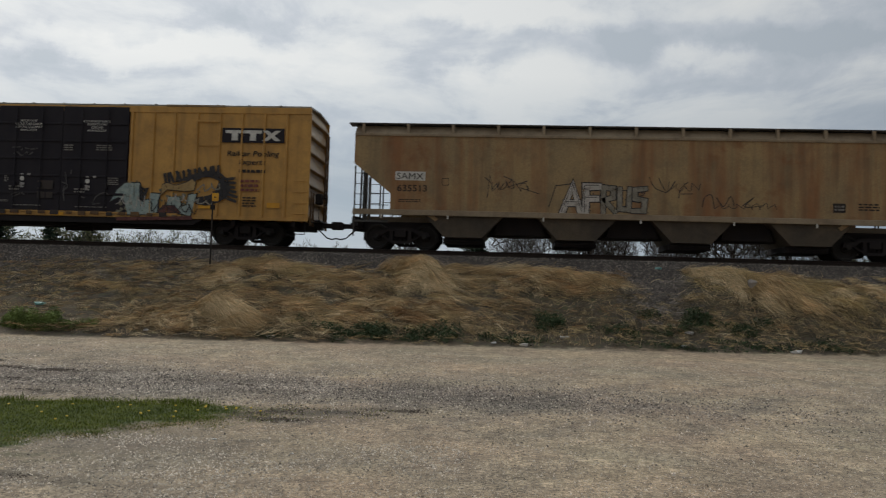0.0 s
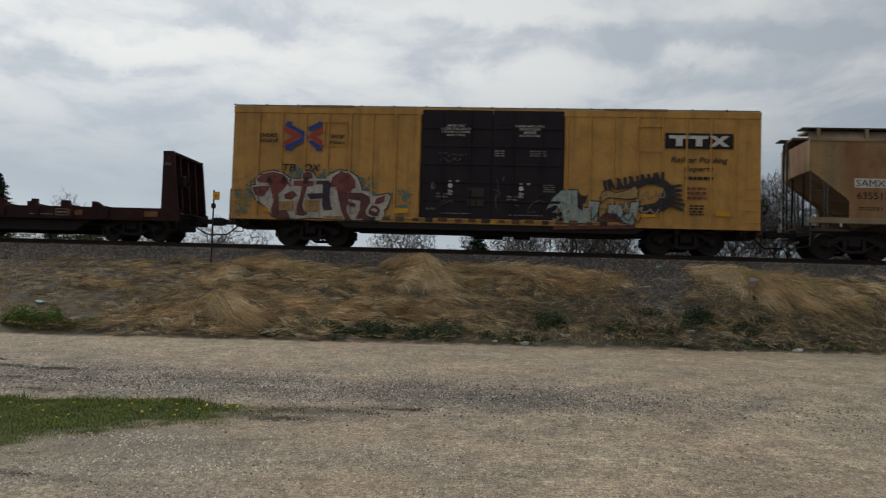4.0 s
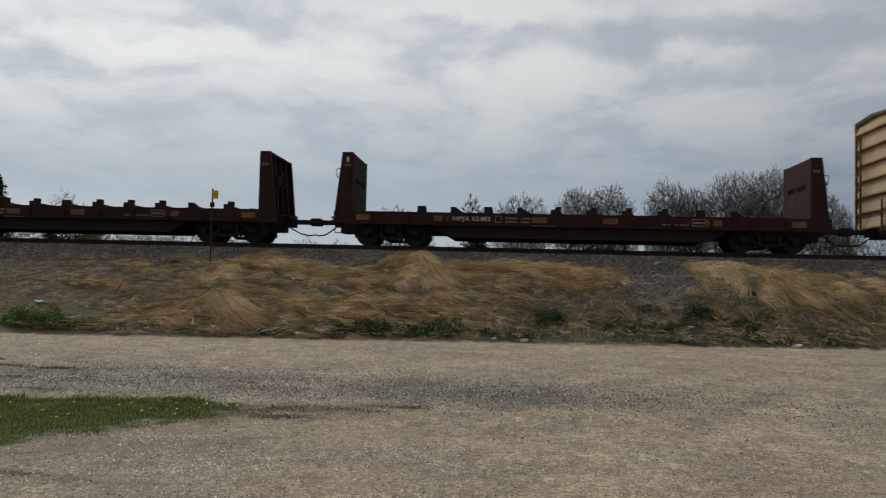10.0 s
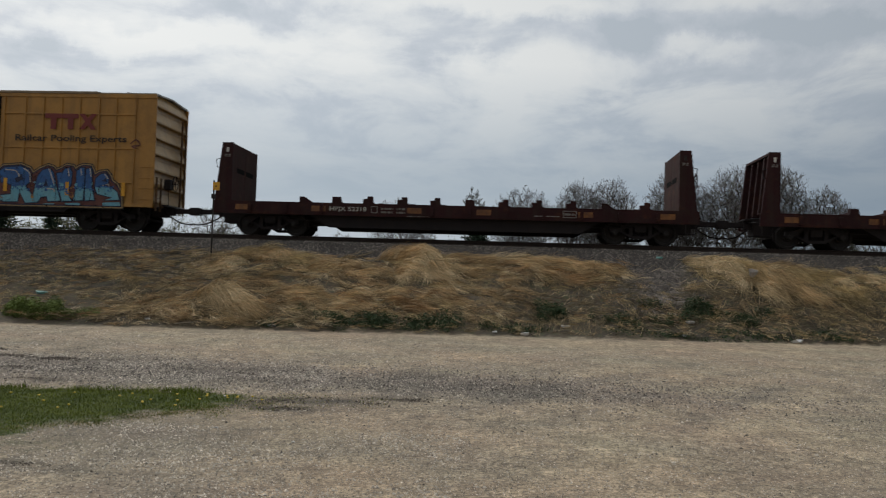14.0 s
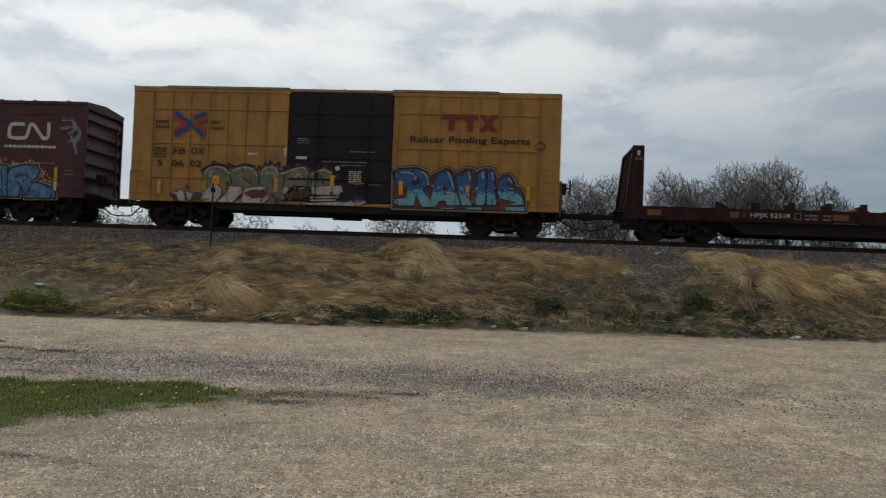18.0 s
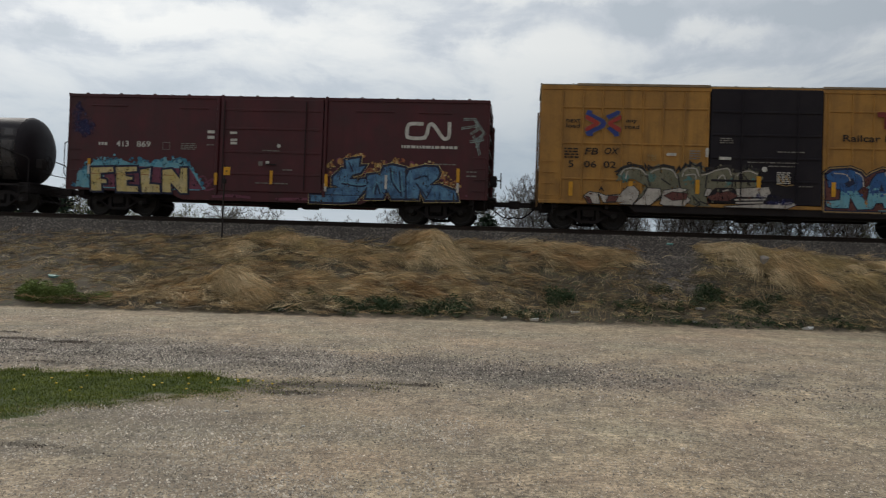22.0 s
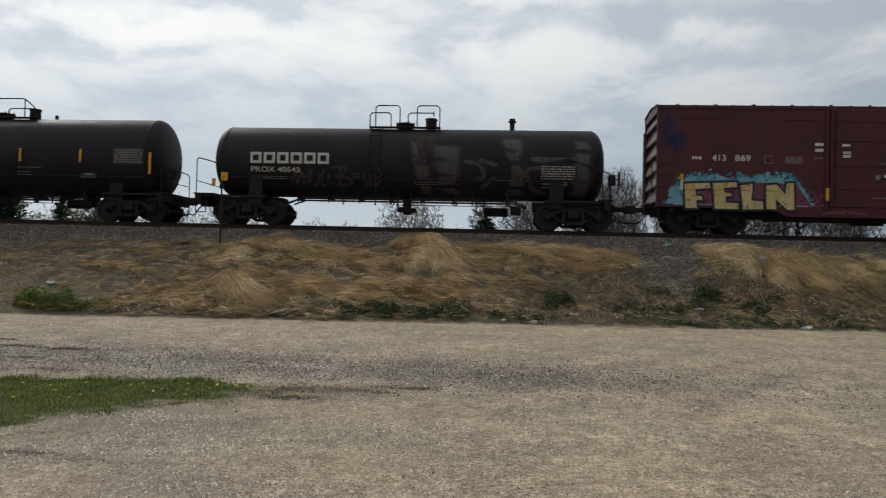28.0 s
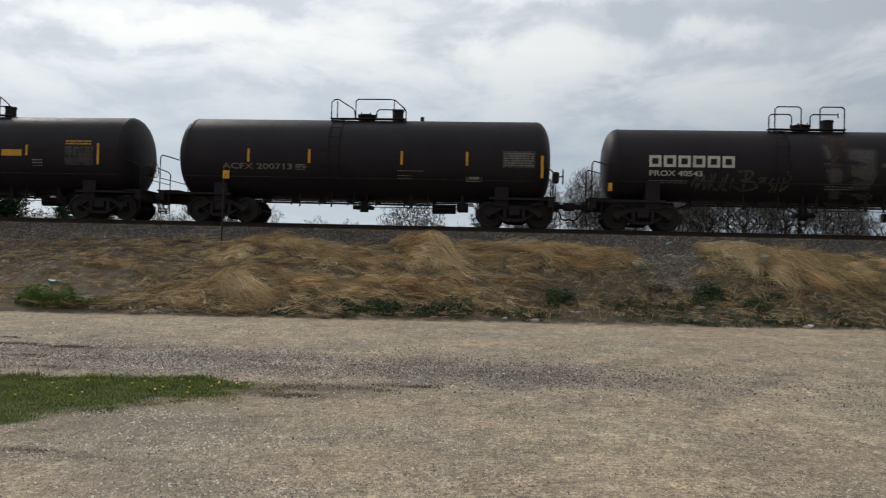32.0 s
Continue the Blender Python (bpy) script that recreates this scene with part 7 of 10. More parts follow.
    graffiti(c, Y - 0.05, [([[(6.95, 3.2), (7.15, 3.35), (7.3, 3.15), (7.0, 3.1), (7.25, 3.0)]], 0.05, "g_maroon")], "small brown scrawl")
    bm = bmesh.new()
    for a, b, z in ((5.75, 6.2, 1.42), (5.75, 6.2, 1.66)):
        box(bm, a, b, Y - 0.075, Y - 0.065, z, z + 0.02)
    for x in (5.75, 5.97, 6.18):
        box(bm, x, x + 0.02, Y - 0.075, Y - 0.065, 1.42, 1.68)
    part("tally_frame", bm, "white", c)
    for x, z in ((-6.74, 1.38), (-4.66, 1.44), (-2.37, 1.55), (-0.30, 1.72), (2.2, 1.58), (4.6, 1.48), (6.75, 1.50)):
        tape(c, x, z - 0.25, z + 0.25, Y - 0.085 if abs(x) < 1.9 else Y - 0.078, 0.14)


def build_red_boxcar():
    """The oxide-red car with a peaked end and one door."""
    half, hw, zb, zt = 7.88, 1.5, 0.95, 4.49
    c = car_thing("boxcar", -92.92, "oxide red boxcar with yellow and blue graffiti")
    d0, d1 = -2.0, 1.82
    Y = -hw
    for s in (-1, 1):
        y = s * hw
        side_sheet(c, -half, d0 - 0.04, zb, zt - 0.04, y, "cn_red")
        side_sheet(c, d1 + 0.04, half, zb, zt - 0.04, y, "cn_red")
        side_sheet(c, d0 - 0.04, d1 + 0.04, zb, zt - 0.04, y + (0.07 if s < 0 else -0.07), "cn_red", 0.04, "door_backing")
        for x in (-7.82, 7.8):
            rib(c, x, zb, zt - 0.1, y, "cn_red", 0.05, 0.015)
        for x in (d0 - 0.1, d1 + 0.1):
            rib(c, x, zb - 0.1, zt - 0.05, y, "cn_red", 0.16, 0.09)
        hrib(c, -half, half, zt - 0.08, y, "cn_red", 0.12, 0.04)
        bm = bmesh.new()
        prism(bm, [(-half, zb + 0.02), (-half, zb - 0.06), (-3.9, zb - 0.08), (-3.4, zb - 0.33), (3.3, zb - 0.33), (3.8, zb - 0.08), (half, zb - 0.06), (half, zb + 0.02)], *sorted((y + 0.012 * s, y - 0.05 * s)))
        part("side_sill", bm, "cn_red", c)
    bm = bmesh.new()
    slab(bm, d0, d1, Y - 0.06, Y + 0.03, zb + 0.02, zt - 0.12, 0.015)
    d = part("door", bm, "cn_red", c, "ribbed red sliding door")
    for z in (1.62, 2.42, 3.28, 3.96):
        bm = bmesh.new()
        slab(bm, d0 + 0.08, d1 - 0.08, Y - 0.085, Y - 0.06, z - 0.04, z + 0.04, 0.012)
        part("door_rib", bm, "cn_red", d)
    for a, b, z in ((-7.0, -5.6, 4.05), (-3.6, -2.5, 4.0), (3.0, 4.4, 4.0), (5.3, 6.5, 3.98)):
        bm = bmesh.new()
        slab(bm, a, b, Y - 0.03, Y + 0.01, z - 0.03, z + 0.03, 0.01)
        part("grab_strip", bm, "cn_red", c)
    bm = bmesh.new()
    for x in (-1.85, 1.2):
        rod(bm, (x, Y - 0.12, zb + 0.1), (x, Y - 0.12, zt - 0.2), 0.02, 6)
    slab(bm, -0.25, 0.15, Y - 0.13, Y - 0.1, 1.95, 2.0, 0.005)
    part("lock_bar", bm, "under", d)
    for s in (-1, 1):
        bm = bmesh.new()
        pitch = (zt - 0.25 - zb) / 6
        prof = [(0.0, zb)]
        for i in range(6):
            b = zb + i * pitch
            prof += [(0.0, b + pitch * 0.2), (0.14, b + pitch * 0.25), (0.14, b + pitch * 0.35), (0.012, b + pitch * 0.92)]
        prof += [(0.0, zt - 0.25)]
        xe = half - 0.155
        prism(bm, [(s * (xe + d), z) for d, z in prof] + [(s * (xe - 0.06), zt - 0.25), (s * (xe - 0.06), zb)], -hw + 0.06, hw - 0.06)
        cross(bm, [(-hw + 0.06, zt - 0.25), (hw - 0.06, zt - 0.25), (hw - 0.06, zt - 0.06), (0, zt + 0.08), (-hw + 0.06, zt - 0.06)], s * (xe - 0.06), s * (half - 0.02))
        part("end_wall", bm, "cn_end", c, "corrugated red end with a peaked top")
        end_ladder(c, s * (half + 0.02), s, 0.85, 1.25, 0.75, zt - 0.6, 8, "cn_red")
        bm = bmesh.new()
        slab(bm, *sorted((s * half, s * (half + 0.28))), -0.75, 0.75, zb + 0.06, zb + 0.11, 0.01)
        part("crossover_step", bm, "galv", c)
        bm = bmesh.new()
        pipe(bm, [(s * (half - 0.1), Y + 0.02, zb), (s * (half - 0.1), Y + 0.0, 0.42), (s * (half - 0.5), Y + 0.0, 0.42), (s * (half - 0.5), Y + 0.02, zb)], 0.016, 5)
        part("sill_step", bm, "under", c)
        for k in range(4):
            grab_iron(c, *sorted((s * (half - 0.12), s * (half - 0.52))), 1.2 + 0.4 * k, Y, "cn_red")
    bm = bmesh.new()
    pipe(bm, [(-half - 0.02, Y + 0.05, 1.35), (-half - 0.14, Y + 0.05, 1.5), (-half - 0.14, Y + 0.05, 2.6), (-half, Y + 0.05, 2.7)], 0.018, 5)
    part("corner_rail", bm, "under", c)
    boxcar_roof(c, half, hw, zt - 0.02, "cn_red", 0.12, 12)
    bm = bmesh.new()
    for i in range(12):
        x = -half + 0.7 + i * 1.3
        slab(bm, x - 0.05, x + 0.05, Y - 0.01, Y + 0.08, zt - 0.03, zt + 0.025, 0.01)
    part("roof_clip", bm, "cn_red", c)
    underframe(c, half, hw, 0.62, 0.92)
    build_truck(c, -6.0, 0.46); build_truck(c, 6.0, 0.46)
    build_coupler(c, half, 8.82); build_coupler(c, -half, -8.58)
    brake_wheel(c, half + 0.05, 1, -0.55, 1.7)
    y = Y - 0.017
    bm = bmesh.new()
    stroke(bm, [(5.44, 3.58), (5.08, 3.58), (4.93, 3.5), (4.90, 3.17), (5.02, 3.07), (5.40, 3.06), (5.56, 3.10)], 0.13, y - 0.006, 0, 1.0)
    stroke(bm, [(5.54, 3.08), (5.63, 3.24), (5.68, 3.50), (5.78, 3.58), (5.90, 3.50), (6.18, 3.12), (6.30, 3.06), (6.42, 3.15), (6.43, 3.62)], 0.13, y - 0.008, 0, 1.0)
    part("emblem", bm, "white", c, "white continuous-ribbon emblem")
    bars("small_writing", 4.72, 6.74, 2.66, 2.84, 1, y, "white", c, 31)
    bars("small_writing", -6.66, -6.3, 2.52, 2.72, 1, y, "white", c, 32)
    lettering("lettering", "413", -5.98, -5.5, 2.52, 2.74, y - 0.003, "white", c)
    lettering("lettering", "869", -5.2, -4.66, 2.52, 2.74, y - 0.003, "white", c)
    bm = bmesh.new()
    for a, b, e, f in ((-4.2, -3.92, 2.44, 2.46), (-4.2, -3.92, 2.70, 2.72), (-4.2, -4.18, 2.44, 2.72), (-3.94, -3.92, 2.44, 2.72)):
        box(bm, a, b, y - 0.005, y, e, f)
    part("stencil_frame", bm, "faint", c)
    bars("small_writing", -3.5, -2.9, 2.45, 2.72, 4, y, "faint", c, 33)
    for a, z in ((-2.5, 3.08), (-2.5, 2.88)):
        plate("white_label", a, a + 0.27, z, z + 0.11, y, "white", c)
    bars("small_writing", -2.52, -2.25, 2.62, 2.7, 1, y, "faint", c, 34)
    for a, z in ((-1.62, 3.06), (-1.6, 2.80), (-1.6, 2.68)):
        plate("white_label", a, a + 0.26, z, z + 0.09, Y - 0.1, "white", c)
    plate("white_label", -0.52, -0.36, 1.92, 2.08, Y - 0.1, "faint", c)
    plate("white_label", -0.24, -0.12, 2.0, 2.1, Y - 0.1, "white", c)
    bm = bmesh.new()
    turned(bm, [(Y - 0.112, 0.07), (Y - 0.1, 0.07)], "y", 14, (0.22, 0, 2.66))
    part("stencil_mark", bm, "white", c)
    for a, b, z, k in ((-0.4, 0.25, 2.44, 35), (0.4, 0.75, 1.75, 36), (-0.6, 0.6, 1.25, 37), (5.9, 6.7, 2.1, 38), (7.1, 7.5, 1.85, 39), (7.1, 7.5, 1.7, 40)):
        bars("small_writing", a, b, z, z + 0.08, 1, y - 0.085 if abs(a) < 1 else y, "faint", c, k)
    spray(c, y - 0.001, CN_CYAN, 0.24, 260, 0.15, "g_cyan", "blue spray halo", 521, 0.98)
    spray(c, y - 0.004, CN_CYAN, 0.26, 120, 0.12, "g_sky", "pale blue spray halo", 522, 0.98)
    paint_areas(c, y - 0.0065, above(CN_HALO, 0.96), "g_sky", "halo")
    spray(c, y - 0.0072, CN_HALO, 0.14, 90, 0.06, "g_cyan", "deep blue flecks at the halo's rim", 528, 0.98)
    paint_areas(c, y - 0.011, [[(-6.4, 1.0), (-6.4, 1.75), (-5.2, 1.8), (-3.1, 1.75), (-2.6, 1.0)]], "g_purple")
    mural(c, y - 0.023, CN_BLOCK, "g_yellow", "yellow block-letter graffiti with a blue halo", ((0.10, "g_navy"),))
    lines(c, y - 0.038, [p + p[:1] for p in CN_BLOCK], 0.055, "g_navy", 0.0, True)
    lines(c, y - 0.034, [[(a[0], 1.5), (a[0] + 0.5, 1.48)] for a, *b in CN_BLOCK], 0.03, "g_flame", 0.0, True)
    spray(c, y - 0.032, CN_YEL, 0.1, 40, 0.045, "g_flame", "ochre flecks in the letters", 526, 1.0)
    lines(c, y - 0.003, CN_PURP[3:] + [[(-2.9, 1.3), (-2.6, 1.5), (-2.4, 1.2)], [(-2.8, 1.1), (-2.3, 1.15)]], 0.06, "g_purple")
    spray(c, y - 0.001, [[(-7.5, 4.0), (-7.4, 3.4), (-7.1, 3.1)], [(-7.5, 3.3), (-7.1, 3.2)]], 0.34, 190, 0.11, "g_navy_soft", "faint blue spray cloud", 523, 1.0)
    spray(c, y - 0.001, CN_BLUE, 0.5, 150, 0.13, "g_purple", "dull red spray halo", 524, 0.98)
    spray(c, y - 0.005, CN_FLAME, 0.2, 110, 0.11, "g_flame", "flame-coloured spray halo", 525, 1.0)
    mural(c, y - 0.012, CN_STEEL, "g_steel", "steel-blue graffiti with a flame-coloured halo", ((0.205, "g_yellow"), (0.17, "g_navy")))
    spray(c, y - 0.006, CN_FLAME, 0.16, 50, 0.06, "g_yellow", "pale yellow spray blots", 527, 1.0)
    lines(c, y - 0.03, CN_CUTS, 0.05, "g_navy")
    lines(c, y - 0.033, CN_CUTS[:4], 0.022, "g_sky", 0.07)
    lines(c, y - 0.002, CN_TAG, 0.032, "g_pale", 0.0, True)
    lines(c, y - 0.005, CN_TAG, 0.022, "g_pale", 0.06, True)
    graffiti(c, y, [([[(-2.2, 0.75), (-1.5, 0.8), (-0.8, 0.75)], [(0.2, 0.72), (1.4, 0.76)]], 0.10, "g_purple")], "pinkish spray along the sill")
    for x, z, h in ((-7.0, 1.8, 0.5), (-2.1, 1.4, 0.45), (-0.02, 1.5, 0.5), (2.02, 1.45, 0.45), (6.8, 1.75, 0.5)):
        tape(c, x, z - h / 2, z + h / 2, Y - 0.1 if abs(x) < 2.5 else y - 0.02, 0.11)
    for x, z, h in ((-7.0, 1.65, 0.35), (6.8, 1.3, 0.35), (4.2, 1.45, 0.5), (2.0, 1.2, 0.3), (-4.6, 1.55, 0.4)):
        plate("white_label", x - 0.045, x + 0.045, z - h / 2, z + h / 2, y - 0.03 if abs(x) > 2.5 else Y - 0.1, "white", c)


def build_bulkhead_flat(centre, left, right, blocks, number):
    """left, right: the inner faces of the bulkheads; blocks: the risers on the deck."""
    c = car_thing("bulkhead_flatcar", centre, "empty maroon bulkhead flatcar with worn orange patches")
    hw = 1.5
    Y = -hw
    e0, e1 = left - 0.66, right + 0.72
    for s in (-1, 1):
        y = s * hw
        bm = bmesh.new()
        prism(bm, [(e0, 0.74), (e1, 0.74), (e1, 1.20), (e0, 1.20)], *sorted((y, y - 0.05 * s)))
        part("side_sill", bm, "maroon", c)
        for z, nm in ((1.16, "top_flange"), (0.74, "bottom_flange")):
            bm = bmesh.new()
            prism(bm, [(e0, z), (e1, z), (e1, z + 0.04), (e0, z + 0.04)], *sorted((y - 0.052 * s, y - 0.14 * s)))
            part(nm, bm, "maroon", c)
        bm = bmesh.new()
        prism(bm, [(left + 2.9, 0.74), (left + 3.6, 0.32), (right - 3.4, 0.32), (right - 2.7, 0.74)], *sorted((y - 0.25 * s, y - 0.31 * s)))
        part("fish_belly_web", bm, "under", c)
        for i in range(12):
            x = left + 0.7 + i * (right - left - 1.4) / 11
            bm = bmesh.new()
            slab(bm, x - 0.06, x + 0.06, *sorted((y, y + 0.07 * s)), 0.80, 1.12, 0.012)
            part("stake_pocket", bm, "maroon", c)
    bm = bmesh.new()
    n = 46
    for i in range(n):
        x0 = left + (right - left) * i / n
        slab(bm, x0 + 0.012, x0 + (right - left) / n - 0.012, -hw + 0.06, hw - 0.06, 1.14, 1.20, 0.008)
    part("deck", bm, "bulk_plate", c, "worn plank deck")
    for x0, x1, xi, s in ((e0, left, left, -1), (right, e1, right, 1)):
        # the end post tapers outward to the foot
        top = 0.40
        for sy in (-1, 1):
            ya, yb = sorted((sy * hw, sy * (hw - 0.10)))
            bm = bmesh.new()
            prism(bm, [(xi, 1.0), (xi + s * 0.66, 1.0), (xi + s * 0.62, 1.30), (xi + s * (top + 0.03), 3.1), (xi + s * top, 3.34), (xi, 3.34)], ya, yb)
            part("end_post", bm, "maroon", c)
            bm = bmesh.new()
            rod(bm, (xi + s * 0.3, sy * (hw + 0.004), 1.14), (xi + s * 0.3, sy * (hw - 0.05), 1.14), 0.09, 12)
            part("lift_boss", bm, "bulk_plate", c)
        for k in range(2):
            ya = -hw + 0.1 + k * (2 * hw - 0.2) / 2
            bm = bmesh.new()
            a, b = sorted((xi, xi + s * 0.05))
            w = (2 * hw - 0.2) / 2
            slab(bm, a, b, ya + 0.012, ya + w - 0.012, 1.20, 3.32, 0.012)
            part("bulkhead_plate", bm, "bulk_plate", c)
        # no slots are cut: black strips on the plates paint their shade
        for k in (-0.55, 0.55):
            bm = bmesh.new()
            a, b = sorted((xi - s * 0.006, xi + s * 0.02))
            prism(bm, [(a, 2.28), (b, 2.28), (b, 2.46), (a, 2.46)], k - 0.45, k + 0.45)
            part("load_slot_strip", bm, "void", c)
        for k in (-0.75, 0.0, 0.75):
            bm = bmesh.new()
            prism(bm, [(xi + s * 0.05, 1.2), (xi + s * 0.55, 1.2), (xi + s * 0.36, 3.25), (xi + s * 0.05, 3.25)], k - 0.05, k + 0.05)
            part("brace", bm, "maroon", c)
        bm = bmesh.new()
        slab(bm, *sorted((xi + s * 0.02, xi + s * 0.40)), -hw + 0.05, hw - 0.05, 3.24, 3.33, 0.01)
        part("top_rail", bm, "maroon", c)
        plate("white_label", xi + s * 0.2 - 0.045, xi + s * 0.2 + 0.045, 2.98, 3.16, Y - 0.001, "white" if s < 0 else "ink", c)
        bars("small_writing", xi + s * 0.2 - 0.11, xi + s * 0.2 + 0.11, 2.80, 2.92, 2, Y - 0.001, "faint", c, 41)
        bm = bmesh.new()
        slab(bm, *sorted((xi + s * 0.6, xi + s * 0.95)), -0.6, 0.6, 1.0, 1.06, 0.01)
        part("end_platform", bm, "under", c)
        bm = bmesh.new()
        pipe(bm, [(xi + s * 0.46, Y + 0.02, 2.4), (xi + s * 0.58, Y + 0.02, 2.42), (xi + s * 0.62, Y + 0.02, 2.7), (xi + s * 0.46, Y + 0.02, 2.74)], 0.014, 5)
        part("hand_rail", bm, "under", c)
        bm = bmesh.new()
        pipe(bm, [(xi + s * 0.6, Y + 0.04, 0.8), (xi + s * 0.6, Y + 0.04, 0.4), (xi + s * 0.25, Y + 0.04, 0.4), (xi + s * 0.25, Y + 0.04, 0.8)], 0.016, 5)
        part("sill_step", bm, "under", c)
    rnd = random.Random(int(abs(centre) * 10))
    for x in blocks:
        bm = bmesh.new()
        z = 1.20
        kind = rnd.random()
        if kind < 0.65:
            shape = [(x - 0.22, z), (x - 0.22, z + 0.17), (x - 0.06, z + 0.18), (x - 0.06, z + 0.27), (x + 0.13, z + 0.27), (x + 0.14, z + 0.06), (x + 0.22, z + 0.02), (x + 0.22, z)]
        elif kind < 0.93:
            shape = [(x - 0.16, z), (x - 0.15, z + 0.23), (x + 0.14, z + 0.23), (x + 0.18, z + 0.04), (x + 0.2, z)]
        else:
            shape = [(x - 0.16, z), (x - 0.16, z + 0.21), (x + 0.02, z + 0.21), (x + 0.3, z + 0.02), (x + 0.3, z)]
        prism(bm, shape, Y + 0.08, Y + 0.28)
        prism(bm, shape, hw - 0.28, hw - 0.08)
        box(bm, x - 0.14, x + 0.06, Y + 0.2, hw - 0.2, z, z + 0.11)
        part("load_riser", bm, "maroon", c)
    mid = (left + right) / 2
    lettering("lettering", number, left + 3.68, left + 5.02, 0.86, 1.06, Y - 0.075, "white", c, bold=0.004)
    bars("small_writing", left + 5.54, left + 6.42, 0.84, 1.09, 2, Y - 0.004, "faint", c, 51)
    for a, b in ((left + 5.18, left + 5.42), (right - 4.03, right - 3.55)):
        bmf = bmesh.new()
        for p in ((a, b, 0.86, 0.885), (a, b, 1.085, 1.11), (a, a + 0.025, 0.86, 1.11), (b - 0.025, b, 0.86, 1.11)):
            box(bmf, p[0], p[1], Y - 0.008, Y, p[2], p[3])
        part("stencil_frame", bmf, "faint", c)
    bars("small_writing", right - 3.97, right - 3.6, 0.92, 1.05, 1, Y - 0.004, "faint", c, 52)
    bars("small_writing", right - 5.05, right - 4.15, 0.87, 0.93, 1, Y - 0.004, "faint", c, 53)
    bars("small_writing", left + 6.5, left + 7.3, 0.75, 0.785, 1, Y - 0.07, "faint", c, 54)
    for x in (left + 0.42, left + 3.25, left + 6.75, left + 9.25, left + 12.85, right - 0.38):
        bm = bmesh.new()
        slab(bm, x - 0.26, x + 0.26, Y - 0.006, Y, 0.88, 1.08, 0.003)
        part("paint_patch", bm, "g_patch", c, "worn orange patch")
    bm = bmesh.new()
    slab(bm, e0 + 0.05, e1 - 0.05, -0.35, 0.35, 0.45, 1.12, 0.03)
    for i in range(10):
        x = left + 0.8 + i * (right - left - 1.6) / 9
        slab(bm, x - 0.06, x + 0.06, -hw + 0.06, hw - 0.06, 0.85, 1.13, 0.01)
    part("centre_sill", bm, "under", c)
    bm = bmesh.new()
    slab(bm, mid - 1.2, mid - 0.5, Y + 0.35, Y + 0.8, 0.28, 0.62, 0.04)
    pipe(bm, [(left + 1, Y + 0.4, 0.6), (mid, Y + 0.4, 0.5), (right - 1, Y + 0.4, 0.6)], 0.02, 5)
    part("brake_rigging", bm, "under", c)
    build_truck(c, left + 1.37, 0.42); build_truck(c, right - 1.25, 0.42)
    brake_wheel(c, right + 0.34, 1, -0.75, 2.35)
    return c, e0, e1


def build_flatcars():
    M["g_patch"] = surface("worn_orange_patch", (0.26, 0.105, 0.03), (0.15, 0.06, 0.025), 0.6, 0, 2.0, 0.3, GRIME, 0.5, 0.2, 0.0)
    ca = -36.98
    blocks = [u - ca for u in (-42.5, -41.3, -40.1, -38.9, -37.65, -36.4, -35.15, -33.9, -32.65, -31.45)]
    c, e0, e1 = build_bulkhead_flat(ca, -45.03 - ca, -28.92 - ca, blocks, "HPJX 52382")
    build_coupler(c, e1, -27.2 - ca); build_coupler(c, e0, -46.65 - ca)
    cb = -56.53
    blocks = [u - cb for u in (-61.9, -60.7, -59.5, -58.25, -57.05, -55.85, -54.6, -53.4, -52.2, -51.0, -49.6)]
    c, e0, e1 = build_bulkhead_flat(cb, -64.58 - cb, -48.49 - cb, blocks, "HPJX 52318")
    build_coupler(c, e1, -46.65 - cb); build_coupler(c, e0, -66.45 - cb)


def tank_body(parent, x0, x1, r, zc, material="tank_black"):
    bm = bmesh.new()
    n = 8
    head = 0.55
    prof = [(x0 + head * (1 - math.sin(math.pi / 2 * i / n)), max(0.02, r * (math.cos(math.pi / 2 * i / n)) ** 0.75)) for i in range(n, -1, -1)]
    prof += [(x1 - head * (1 - math.sin(math.pi / 2 * i / n)), max(0.02, r * (math.cos(math.pi / 2 * i / n)) ** 0.75)) for i in range(0, n + 1)]
    turned(bm, prof, "x", 56, (0, 0, zc))
    return part("tank", bm, material, parent, smooth=True)


def eased(path, cut=0.09):
    """The same path with its corners bent instead of sharp."""
    pts = [Vector(p) for p in path]
    out = [path[0]]
    for a, b, c in zip(pts, pts[1:], pts[2:]):
        for q in (a, c):
            d = q - b
            k = min(cut, d.length * 0.4)
            out.append(tuple(b + d.normalized() * k))
    return out + [path[-1]]


